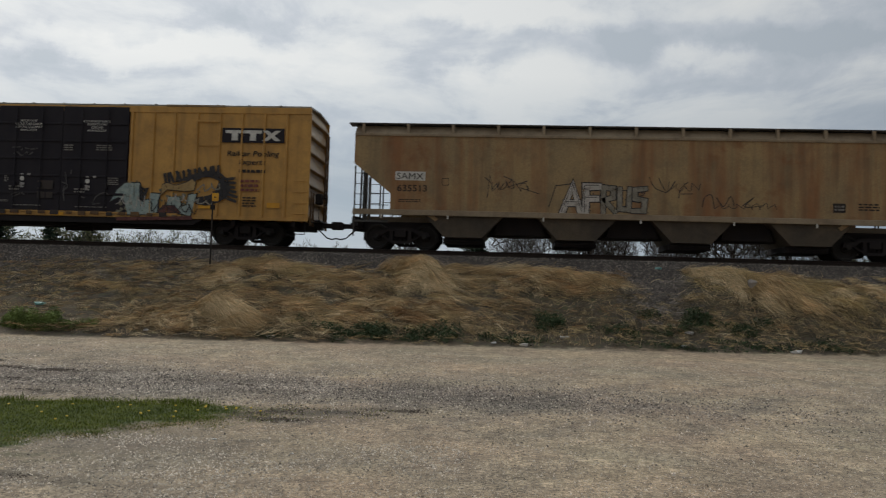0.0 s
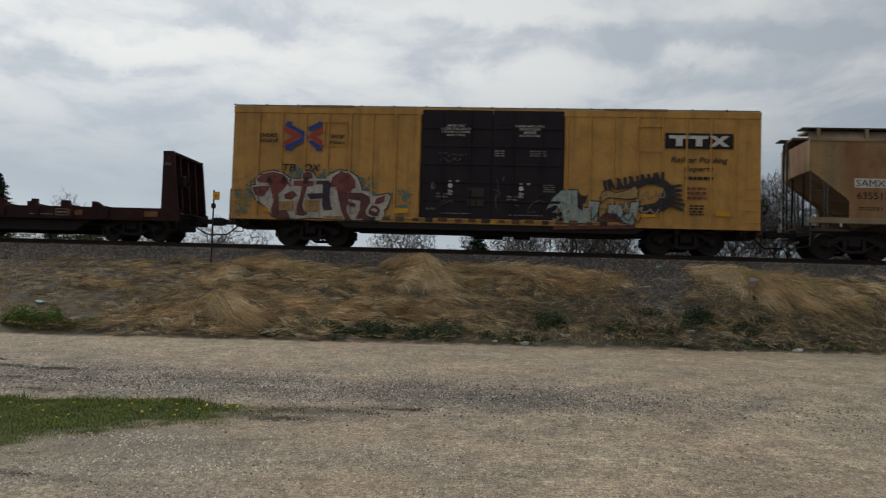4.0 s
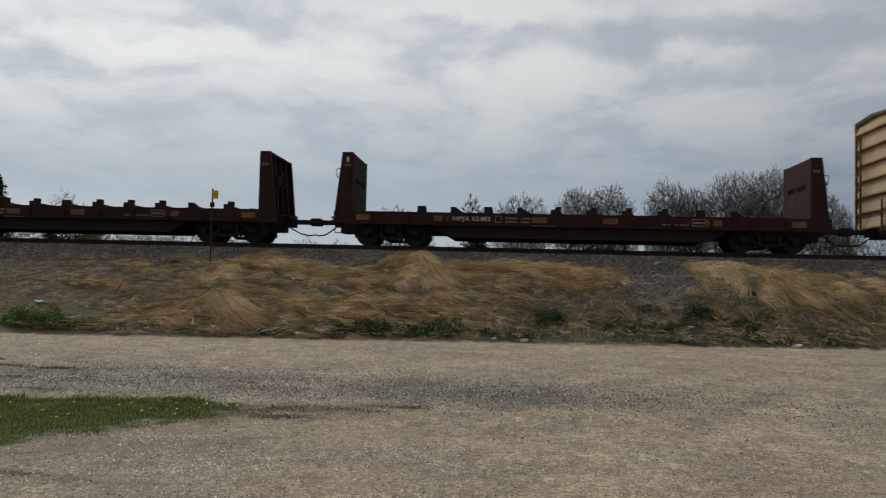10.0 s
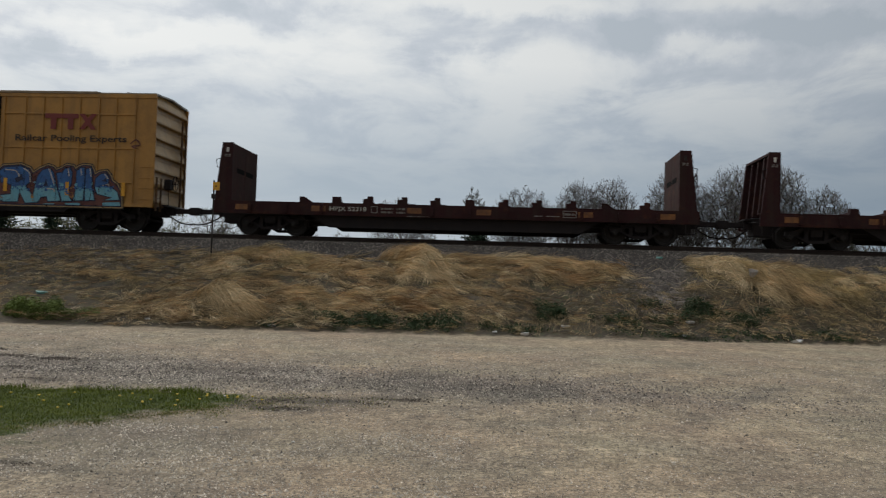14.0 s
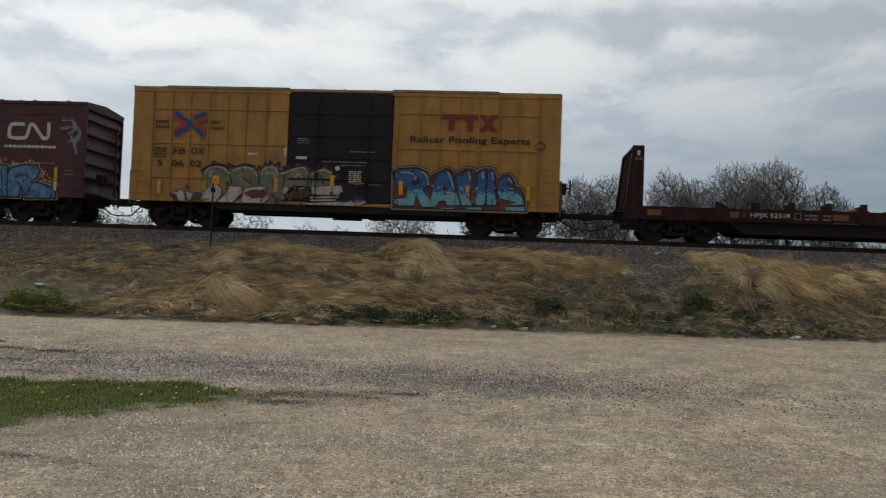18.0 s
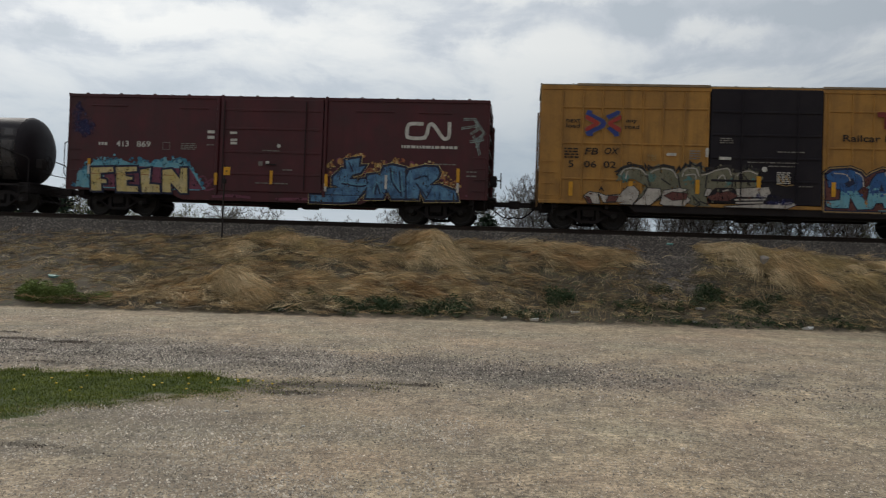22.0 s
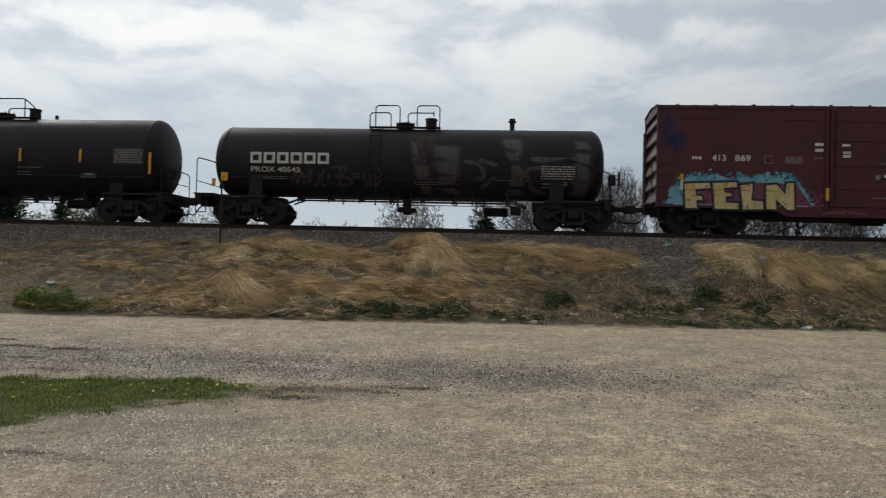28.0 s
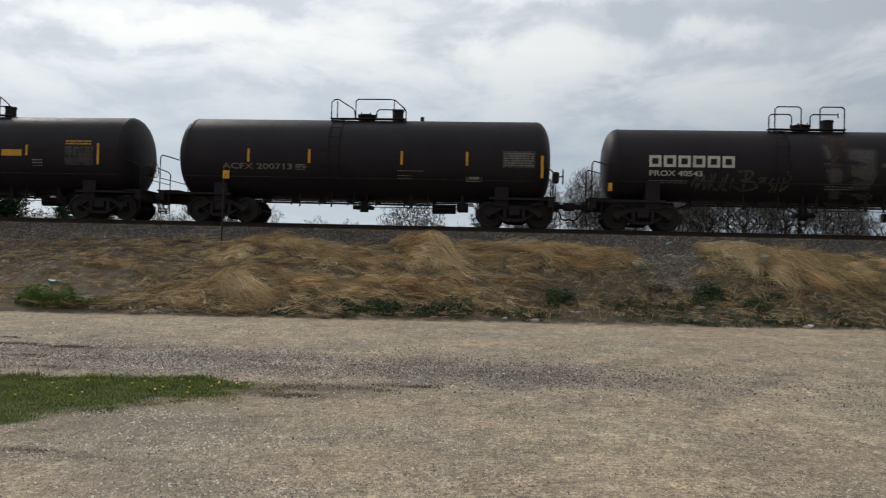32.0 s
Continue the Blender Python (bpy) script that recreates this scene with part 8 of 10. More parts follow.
def tank_car(centre, x0, x1, r, zc, ends, meets, platform, rails, trucks, label):
    c = car_thing("tank_car", centre, label)
    tank_body(c, x0, x1, r, zc)

    def skin(z, extra=0.006):
        d = r * r - (z - zc) ** 2
        return -math.sqrt(max(d, 0.01)) - extra
    for x in (x0 + 0.55, (x0 + x1) / 2, x1 - 0.55):
        bm = bmesh.new()
        turned(bm, [(x - 0.03, r - 0.02), (x - 0.03, r + 0.006), (x + 0.03, r + 0.006), (x + 0.03, r - 0.02)], "x", 56, (0, 0, zc))
        part("weld_band", bm, "tank_black", c, smooth=False)
    e0, e1 = ends
    for s, xe, xt in ((-1, e0, x0), (1, e1, x1)):
        bm = bmesh.new()
        slab(bm, *sorted((xe, xt - s * 2.6)), -0.38, 0.38, 0.70, 1.05, 0.03)
        slab(bm, *sorted((xe, xe - s * 0.22)), -1.35, 1.35, 0.72, 1.08, 0.02)
        for sy in (-1, 1):
            cross(bm, [(sy * 1.2, 0.98), (sy * 1.3, 0.98), (sy * 1.3, 1.06), (sy * 1.2, 1.06)], *sorted((xe, xt - s * 2.2)))
        part("stub_sill", bm, "under", c)
        bm = bmesh.new()
        xs = xt - s * 1.75
        cross(bm, [(-1.15, 0.75), (1.15, 0.75), (1.12, zc - 0.45 * r), (0.75, zc - 0.72 * r), (0, zc - r - 0.02), (-0.75, zc - 0.72 * r), (-1.12, zc - 0.45 * r)], xs - 0.25, xs + 0.25)
        part("saddle", bm, "tank_black", c)
        bm = bmesh.new()
        slab(bm, *sorted((xe + s * 0.06, xt - s * 0.25)), -1.35, 1.35, 1.06, 1.11, 0.01)
        part("end_platform", bm, "under", c, "steel grating end platform")
        for sy in (-1, 1):
            bm = bmesh.new()
            yy = sy * 1.36
            if s < 0:
                pipe(bm, [(xe - s * 0.05, yy, 0.4), (xe - s * 0.05, yy, 2.32), (xe - s * 0.12, yy, 2.40), (xe - s * 0.45, yy, 2.32), (xe - s * 0.72, yy * 0.93, 2.24)], 0.022, 6)
            else:
                pipe(bm, [(xe - s * 0.05, yy, 0.4), (xe - s * 0.05, yy, 1.95), (xe - s * 0.14, yy, 2.06), (xe - s * 0.9, yy, 2.32), (xe - s * 1.5, yy * 1.06, 2.5)], 0.022, 6)
            pipe(bm, [(xe - s * 0.05, yy, 0.4), (xe - s * 0.42, yy, 0.4), (xe - s * 0.42, yy, 1.06)], 0.018, 5)
            part("end_rail", bm, "under", c)
        bm = bmesh.new()
        pipe(bm, [(xe - s * 0.06, -1.3, 1.55), (xe - s * 0.06, 1.3, 1.55)], 0.016, 5)
        part("cross_rail", bm, "under", c)
        build_coupler(c, xe, meets[0] if s < 0 else meets[1])
    # running rail along the lower side and brake rod below
    bm = bmesh.new()
    for sy in (-1, 1):
        pipe(bm, [(x0 + 0.5, sy * (r + 0.06), zc - 0.55 * r), (x1 - 0.5, sy * (r + 0.06), zc - 0.55 * r)], 0.018, 6)
        for i in range(9):
            x = x0 + 0.7 + i * (x1 - x0 - 1.4) / 8
            pipe(bm, [(x, sy * (r + 0.06), zc - 0.55 * r), (x, sy * (r * 0.80), zc - 0.58 * r)], 0.012, 5)
    part("side_rail", bm, "under", c)
    bm = bmesh.new()
    z = zc - r - 0.07
    for y in (-0.45, 0.45):
        pipe(bm, [(x0 + 2.8, y, 0.86), (x0 + 3.3, y, z), (x1 - 3.3, y, z), (x1 - 2.8, y, 0.86)], 0.03, 6)
    for i in range(8):
        x = x0 + 3.2 + i * (x1 - x0 - 6.4) / 7
        box(bm, x - 0.03, x + 0.03, -0.5, 0.5, z - 0.04, zc - r + 0.06)
        box(bm, x - 0.02, x + 0.02, -0.5, -0.46, z - 0.16, z)
    part("under_pipe", bm, "under", c)
    bm = bmesh.new()
    z2 = zc - r - 0.28
    pipe(bm, [(x0 + 2.9, -0.7, 0.80), (x0 + 3.2, -0.7, z2 + 0.1), (x1 - 3.6, -0.7, z2 + 0.1), (x1 - 3.1, -0.7, 0.80)], 0.022, 6)
    pipe(bm, [((x0 + x1) / 2 - 0.3, -0.75, z2), (x1 - 3.2, -0.75, z2)], 0.014, 5)
    part("slung_pipe", bm, "under", c)
    for xh, wh in (((x0 + x1) / 2 - 0.25, 0.47), ((x0 + x1) / 2 + 1.85, 0.07), ((x0 + x1) / 2 + 2.5, 0.0), ((x0 + x1) / 2 + 3.75, 0.07), ((x0 + x1) / 2 - 1.1, 0.0), ((x0 + x1) / 2 - 2.3, 0.0)):
        bm = bmesh.new()
        low = z2 - (0.10 if wh > 0.1 else 0.02)
        for xx in ((xh, xh + wh) if wh else (xh,)):
            box(bm, xx - 0.025, xx + 0.025, -0.76, -0.72, low, zc - 0.82 * r)
        if wh > 0.1:
            box(bm, xh, xh + wh, -0.76, -0.72, low, low + 0.025)
        part("pipe_hanger", bm, "under", c)
    bm = bmesh.new()
    m = (x0 + x1) / 2
    rod(bm, (m, 0, zc - r + 0.05), (m, 0, 0.52), 0.16, 12)
    slab(bm, m - 0.35, m + 0.35, -0.3, 0.3, 0.62, 0.76, 0.03)
    part("bottom_outlet", bm, "under", c)
    bm = bmesh.new()
    rod(bm, (x1 - 4.4, 0.35, 0.70), (x1 - 3.5, 0.35, 0.70), 0.17, 12)
    slab(bm, x1 - 3.4, x1 - 3.0, -0.5, -0.1, 0.56, 0.86, 0.03)
    part("brake_cylinder", bm, "under", c)
    # walkway over the tank
    p0, p1 = platform
    zt = zc + r
    bm = bmesh.new()
    for sy in (-1, 1):
        slab(bm, p0, p1, *sorted((sy * 0.36, sy * 0.66)), zt - 0.03, zt + 0.01, 0.01)
        for x in (p0 + 0.05, (p0 + p1) / 2, p1 - 0.05):
            box(bm, x - 0.03, x + 0.03, *sorted((sy * 0.5, sy * 0.56)), zt - 0.16, zt - 0.02)
    part("walkway", bm, "under", c, "dark steel walkway")
    for path in rails:
        bm = bmesh.new()
        pipe(bm, [(x, -0.55, zt - 0.03 + 0.88 * h) for x, h in eased(path)], 0.022, 6)
        part("walkway_rail", bm, "under", c)
    pm = (p0 + p1) / 2 if p0 > -1.4 else 0.0
    bm = bmesh.new()
    turned(bm, [(zt - 0.1, 0.30), (zt + 0.16, 0.30), (zt + 0.16, 0.36), (zt + 0.21, 0.36), (zt + 0.25, 0.2), (zt + 0.27, 0.05)], "z", 20, (pm - 0.15, 0, 0))
    for k in range(6):
        a = 2 * math.pi * k / 6
        rod(bm, (pm - 0.15 + 0.33 * math.cos(a), 0.33 * math.sin(a), zt + 0.1), (pm - 0.15 + 0.33 * math.cos(a), 0.33 * math.sin(a), zt + 0.27), 0.025, 6)
    part("manway", bm, "under", c)
    bm = bmesh.new()
    xv = p1 - 0.42
    turned(bm, [(zt - 0.1, 0.21), (zt + 0.36, 0.21), (zt + 0.38, 0.24), (zt + 0.43, 0.22), (zt + 0.45, 0.05)], "z", 18, (xv, 0.1, 0))
    part("valve_housing", bm, "under", c)
    bm = bmesh.new()
    xl = p0 + 0.35
    for x in (xl - 0.2, xl + 0.2):
        pipe(bm, [(x, skin(zc - 0.5 * r, 0.10), zc - 0.5 * r), (x, skin(zc, 0.10), zc), (x, skin(zc + 0.6 * r, 0.10), zc + 0.6 * r), (x, -0.62, zt - 0.02)], 0.018, 5)
    for i in range(7):
        zz = zc - 0.5 * r + i * 0.24 * r
        rod(bm, (xl - 0.2, skin(zz, 0.10), zz), (xl + 0.2, skin(zz, 0.10), zz), 0.013, 5)
    part("ladder", bm, "under", c)
    for x in trucks:
        build_truck(c, x, 0.46)
    return c, skin


def panel_on(parent, x0, x1, z0, z1, skin, material):
    """A painted panel that follows the shell."""
    bm = bmesh.new()
    rows = [[bm.verts.new((x, skin(z0 + (z1 - z0) * k / 6, 0.008), z0 + (z1 - z0) * k / 6)) for x in (x0, x1)] for k in range(7)]
    for a, b in zip(rows, rows[1:]):
        bm.faces.new((a[0], a[1], b[1], b[0]))
    part("data_panel", bm, material, parent, "faded grey data panel")


def haze(parent, rows, skin):
    """A thin grey patch of overspray that follows the shell from row to row."""
    bm = bmesh.new()
    last = None
    for (za, a0, a1), (zb, b0, b1) in zip(rows, rows[1:]):
        for k in range(5):
            f = k / 4
            z = za + (zb - za) * f
            now = [bm.verts.new((p + (q - p) * f + d + 0.03 * math.sin(7 * z + 3 * p), skin(z, 0.009), z)) for p, q, d in ((a0, b0, -0.14), (a0, b0, 0.10), (a1, b1, -0.10), (a1, b1, 0.14))]
            if last and k:
                for j in range(3):
                    bm.faces.new((last[j], now[j], now[j + 1], last[j + 1]))
            last = now
    bmesh.ops.remove_doubles(bm, verts=bm.verts, dist=1e-4)
    bm.verts.ensure_lookup_table()
    ends = (rows[0][0], rows[-1][0])
    cover = [0.0 if len(v.link_faces) < 4 or abs(v.co.z - ends[0]) < 1e-4 or abs(v.co.z - ends[1]) < 1e-4 else 1.0 for v in bm.verts]
    ob = part("paint_haze", bm, "g_haze", parent, "grey haze of overspray")
    ob.data.attributes.new("cover", "FLOAT", "POINT").data.foreach_set("value", cover)


def build_tank_cars():
    # with a white name and grey ghosts of paint
    cc = -109.78
    c, skin = tank_car(cc, -7.28, 7.28, 1.32, 2.43, (-7.75, 7.45), (-8.42, 8.28), (-1.44, 1.24),
                       [[(-1.2, 0.0), (-1.2, 0.95), (-0.29, 0.95), (-0.29, 0.0)], [(-1.41, -0.02), (-1.41, 0.64), (-0.62, 0.64), (-0.62, 0.0)], [(0.36, 0.0), (0.36, 0.95), (1.2, 0.95), (1.2, 0.0)], [(0.02, 0.22), (0.02, 0.64), (0.98, 0.64)], [(0.98, 0.50), (0.98, 0.70)]],
                       (-5.85, 6.15), "black tank car with a white name and grey paint ghosts")
    for i in range(6):
        bm = bmesh.new()
        x = -5.70 + i * 0.505
        y = skin(2.44) - 0.004
        z0, z1, w, t = 2.24, 2.65, 0.42, 0.10
        for p in ((x, x + t, z0, z1), (x + w - t, x + w, z0, z1), (x + t, x + w - t, z1 - t, z1)):
            box(bm, p[0], p[1], y - 0.004, y + 0.01, p[2], p[3])
        box(bm, x + t, x + w - t, y - 0.004, y + 0.01, z0, z0 + t)
        part("name_block", bm, "white", c, "white block shape")
    lettering("lettering", "PROX 40543", -5.68, -3.84, 1.93, 2.12, 0, "white", c, curve=lambda z: skin(z, 0.012))
    bars("small_writing", -5.68, -4.3, 1.68, 1.82, 2, 0, "faint", c, 61, skin)
    bars("small_writing", 4.97, 6.17, 1.80, 2.30, 6, 0, "stencil", c, 62, lambda z: skin(z, 0.014))
    for x0, x1 in ((4.99, 5.22), (5.24, 5.48)):
        bars("small_writing", x0, x1, 1.50, 1.74, 2, 0, "stencil", c, 65, lambda z: skin(z, 0.014))
    bars("small_writing", 5.54, 5.90, 1.58, 1.74, 3, 0, "stencil", c, 66, lambda z: skin(z, 0.014))
    bars("small_writing", 0.4, 1.3, 1.55, 1.78, 3, 0, "faint", c, 63, lambda z: skin(z, 0.014))
    bars("small_writing", 3.4, 4.0, 1.74, 1.80, 1, 0, "faint", c, 64, skin)
    def on_shell(z):
        return skin(z, 0.0)
    lines(c, -0.016, [[(0.45, 3.45), (0.62, 2.9), (0.66, 2.4)], [(0.9, 3.5), (1.0, 3.0)]], 0.34, "g_rust_stain", curve=on_shell)
    for rows in PR_HAZE:
        haze(c, rows, skin)
    graffiti(c, -0.012, [(PR_MARKS, 0.15, "g_ghost")], "grey ghosts of painted-over graffiti", curve=on_shell)
    graffiti(c, 0.0, [(PR_TAG, 0.08, "g_ghost")], "faint grey tag", curve=on_shell)
    bm = bmesh.new()
    turned(bm, [(3.6, 0.09), (4.05, 0.09), (4.05, 0.15), (4.10, 0.15), (4.12, 0.11), (4.19, 0.11), (4.19, 0.05)], "z", 14, (3.88, 0, 0))
    part("vent_stack", bm, "under", c)
    tape(c, -7.05, 1.35, 1.65, -1.34, 0.14)
    brake_wheel(c, 7.4, 1, -0.7, 1.9)

    # the plain black pair behind it
    cc = -125.9
    rails = [[(-1.22, 0.0), (-1.22, 0.80), (-0.95, 0.86), (-0.9, 0.8), (-0.35, 0.42), (-0.3, 0.0)], [(-1.0, 0.0), (-1.0, 0.75)], [(-0.3, 0.0), (-0.3, 0.86), (1.15, 0.86), (1.6, 0.42), (1.6, 0.0)], [(0.5, 0.0), (0.5, 0.42), (1.6, 0.42)], [(1.15, 0.86), (1.15, 0.0)]]
    first, skin2 = tank_car(cc, -6.95, 6.98, 1.52, 2.46, (-7.5, 7.12), (-7.8, 7.7), (-1.25, 1.62), rails, (-5.2, 5.7), "plain black tank car with orange reflective strips")
    lettering("lettering", "ACFX 200713", -5.05, -2.42, 1.93, 2.14, 0, "faint", first, curve=lambda z: skin2(z, 0.012))
    bars("small_writing", -2.3, -1.9, 1.92, 2.14, 3, 0, "faint", first, 71, skin2)
    bars("small_writing", -5.0, -3.3, 1.64, 1.72, 1, 0, "faint", first, 72, skin2)
    panel_on(first, 5.25, 6.4, 2.10, 2.70, skin2, "g_ghost")
    bars("small_writing", 5.3, 6.35, 2.15, 2.65, 6, 0, "faint", first, 73, lambda z: skin2(z, 0.014))
    bars("small_writing", 1.45, 2.45, 1.92, 1.98, 1, 0, "faint", first, 74, skin2)
    bars("small_writing", 1.45, 1.95, 1.66, 1.84, 2, 0, "faint", first, 75, skin2)
    bm = bmesh.new()
    for a, b, e, f in ((3.95, 4.52, 1.60, 1.63), (3.95, 4.52, 1.87, 1.90), (3.95, 3.98, 1.60, 1.90), (4.49, 4.52, 1.60, 1.90), (4.05, 4.42, 1.68, 1.8)):
        box(bm, a, b, skin2(1.75) - 0.006, skin2(1.75) + 0.02, e, f)
    part("stencil_frame", bm, "faint", first)
    for x, z in ((-4.05, 2.42), (-1.78, 2.42), (1.62, 2.40), (3.98, 2.40)):
        tape(first, x, z - 0.25, z + 0.25, 0, 0.09, skin2)
    tape(first, 6.66, 1.75, 2.55, 0, 0.10, skin2)
    bm = bmesh.new()
    rod(bm, (2.15, 0, 3.9), (2.15, 0, 4.15), 0.07, 10)
    part("vent", bm, "under", first)
    brake_wheel(first, 7.05, 1, -0.7, 1.9)

    cd = -141.4
    second, skin3 = tank_car(cd, -6.95, 6.95, 1.52, 2.46, (-7.5, 7.35), (-7.8, 7.7), (-1.25, 1.62), rails, (-5.4, 5.6), "plain black tank car with yellow stencilled panel")
    plate("yellow_label", 1.9, 2.7, 2.28, 2.52, skin3(2.4) + 0.01, "reflect", second)
    panel_on(second, 4.4, 5.5, 1.98, 2.66, skin3, "g_ghost")
    bars("small_writing", 4.45, 5.45, 2.05, 2.6, 5, 0, "g_ghost_dim", second, 81, lambda z: skin3(z, 0.014))
    bars("small_writing", 3.1, 3.5, 1.9, 2.2, 3, 0, "faint", second, 82, skin3)
    tape(second, 2.9, 2.3, 2.7, 0, 0.09, skin3)
    tape(second, 5.7, 2.0, 2.8, 0, 0.09, skin3)
    bars("yellow_writing", 4.4, 5.4, 2.72, 2.92, 2, 0, "reflect", second, 83, skin3)
    brake_wheel(second, 7.2, 1, -0.7, 1.9)


def build_hopper():
    half, hw = 10.05, 1.58
    c = car_thing("covered_hopper", 4.3, "weathered tan covered hopper with rust stains and graffiti")
    Y = -hw
    zs, zt = 1.36, 4.12
    for s in (-1, 1):
        y = s * hw
        bm = bmesh.new()
        prism(bm, [(-half, zt), (-half, 3.05), (-half + 1.25, 2.08), (-half + 1.35, 1.95), (-half + 1.35, zs), (half - 1.35, zs), (half - 1.35, 1.95), (half - 1.25, 2.08), (half, 3.05), (half, zt)], *sorted((y, y - 0.05 * s)))
        part("side_sheet", bm, "hop_tan", c)
        bm = bmesh.new()
        slab(bm, -half, half, *sorted((y + 0.05 * s, y - 0.06 * s)), 1.20, 1.40, 0.012)
        part("side_sill", bm, "hop_trim", c)
        bm = bmesh.new()
        slab(bm, -half, half, *sorted((y + 0.04 * s, y - 0.06 * s)), 4.06, 4.16, 0.012)
        part("top_chord", bm, "hop_trim", c)
        # the roof slopes in from the chord
        bm = bmesh.new()
        cross(bm, [(s * (hw - 0.02), 4.14), (s * (hw - 0.30), 4.47), (s * 0.30, 4.52), (s * 0.30, 4.45), (s * (hw - 0.34), 4.40), (s * (hw - 0.08), 4.10)], -half, half)
        part("roof_sheet", bm, "hop_trim", c)
        bm = bmesh.new()
        slab(bm, -half - 0.25, half + 0.25, *sorted((s * (hw - 0.62), s * (hw - 0.06))), 4.50, 4.55, 0.01)
        part("running_board", bm, "galv", c, "dark grating roof walk")
        for i in range(13):
            x = -half + 0.3 + i * (2 * half - 0.6) / 12
            bm = bmesh.new()
            prism(bm, [(x - 0.05, 4.12), (x + 0.05, 4.12), (x + 0.05, 4.50), (x - 0.05, 4.50)], *sorted((s * (hw + 0.02), s * (hw - 0.10))))
            part("roof_bracket", bm, "hop_trim", c)
        # end posts and ladders in the open corner
        for e in (-1, 1):
            bm = bmesh.new()
            for x in (half - 0.05, half - 0.50, half - 0.62):
                box(bm, e * x - 0.025, e * x + 0.025, *sorted((y, y - 0.05 * s)), 0.98, 3.0 - (half - x) * 0.7)
            for k in range(4):
                z = 1.55 + 0.38 * k
                rod(bm, (e * (half - 0.05), y, z), (e * (half - 0.5), y, z), 0.013, 5)
            for k in range(2):
                z = 1.55 + 0.42 * k
                rod(bm, (e * (half - 0.62), y, z), (e * (half - 1.3), y, z), 0.013, 5)
            slab(bm, *sorted((e * half, e * (half - 1.3))), *sorted((y, y - 0.05 * s)), 0.92, 1.0, 0.01)
            box(bm, *sorted((e * (half - 0.06), e * (half - 0.02))), *sorted((y, y - 0.05 * s)), 0.4, 1.0)
            part("corner_frame", bm, "galv", c)
    for e in (-1, 1):
        bm = bmesh.new()
        prism(bm, [(e * half, 4.12), (e * (half - 0.05), 3.05), (e * (half - 3.0), 1.0), (e * (half - 3.1), 1.1), (e * (half - 0.12), 3.1), (e * (half - 0.1), 4.14)], -hw + 0.06, hw - 0.06)
        part("end_slope_sheet", bm, "hop_tan", c)
        bm = bmesh.new()
        slab(bm, *sorted((e * (half + 0.02), e * (half - 0.2))), -hw + 0.05, hw - 0.05, 0.75, 1.12, 0.02)
        slab(bm, *sorted((e * half, e * (half - 3.2))), -0.32, 0.32, 0.68, 1.05, 0.02)
        part("end_sill", bm, "under", c)
        bm = bmesh.new()
        for y in (-0.6, 0.6):
            rod(bm, (e * (half - 0.1), y, 1.05), (e * (half - 0.12), y, 3.2), 0.04, 6)
        part("end_brace", bm, "under", c)
        build_truck(c, e * 8.35, 0.46)
        end_ladder(c, e * half, e, 0.8, 1.2, 1.0, 4.4, 8, "galv")
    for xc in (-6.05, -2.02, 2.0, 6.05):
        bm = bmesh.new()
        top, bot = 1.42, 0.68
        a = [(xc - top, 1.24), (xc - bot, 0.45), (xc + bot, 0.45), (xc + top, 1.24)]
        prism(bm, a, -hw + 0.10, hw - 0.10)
        part("hopper_bay", bm, "hop_grime", c, "dark brown sloping hopper bay")
        bm = bmesh.new()
        slab(bm, xc - bot - 0.05, xc + bot + 0.05, -1.1, 1.1, 0.22, 0.45, 0.02)
        rod(bm, (xc - bot, -1.2, 0.34), (xc + bot, -1.2, 0.34), 0.04, 8)
        part("outlet_gate", bm, "under", c)
    bm = bmesh.new()
    slab(bm, -half + 2.8, half - 2.8, -0.3, 0.3, 0.60, 1.2, 0.03)
    for xc in (-4.03, 0.0, 4.03):
        prism(bm, [(xc - 0.75, 1.24), (xc + 0.75, 1.24), (xc + 0.9, 0.62), (xc - 0.9, 0.62)], -0.9, 0.9)
    part("centre_sill", bm, "under", c)
    for i in range(10):
        bm = bmesh.new()
        x = -half + 1.2 + i * (2 * half - 2.4) / 9
        slab(bm, x - 0.4, x + 0.4, -0.32, 0.32, 4.46, 4.60, 0.04)
        part("hatch", bm, "hop_trim", c)
    build_coupler(c, -half, -10.9); build_coupler(c, half, 10.9)
    y = Y - 0.002
    plate("mark_panel", -8.54, -7.45, 2.46, 2.78, y, "white", c)
    lettering("lettering", "SAMX", -8.48, -7.52, 2.50, 2.73, y - 0.009, "ink", c, bold=0.0)
    lettering("lettering", "635513", -8.46, -7.38, 2.06, 2.30, y - 0.004, "ink", c)
    bm = bmesh.new()
    for a, b, e, f in ((-6.85, -6.6, 2.3, 2.32), (-6.85, -6.6, 2.54, 2.56), (-6.85, -6.83, 2.3, 2.56), (-6.62, -6.6, 2.3, 2.56)):
        box(bm, a, b, y - 0.004, y, e, f)
    part("stencil_frame", bm, "ink", c)
    plate("dark_label", 6.75, 7.17, 1.63, 1.95, y, "ink", c)
    bars("small_writing", 6.8, 7.12, 1.68, 1.9, 2, y - 0.008, "faint", c, 91)
    bars("small_writing", 7.6, 8.3, 1.7, 1.98, 3, y, "ink", c, 92)
    bars("small_writing", -8.4, -7.6, 1.66, 1.8, 2, y, "ink", c, 93)
    graffiti(c, y, [(HO_WHITE[:4], 0.34, "g_dark"), (HO_WHITE[:4], 0.25, "g_white")], "white letters with dark outline", sharp=True)
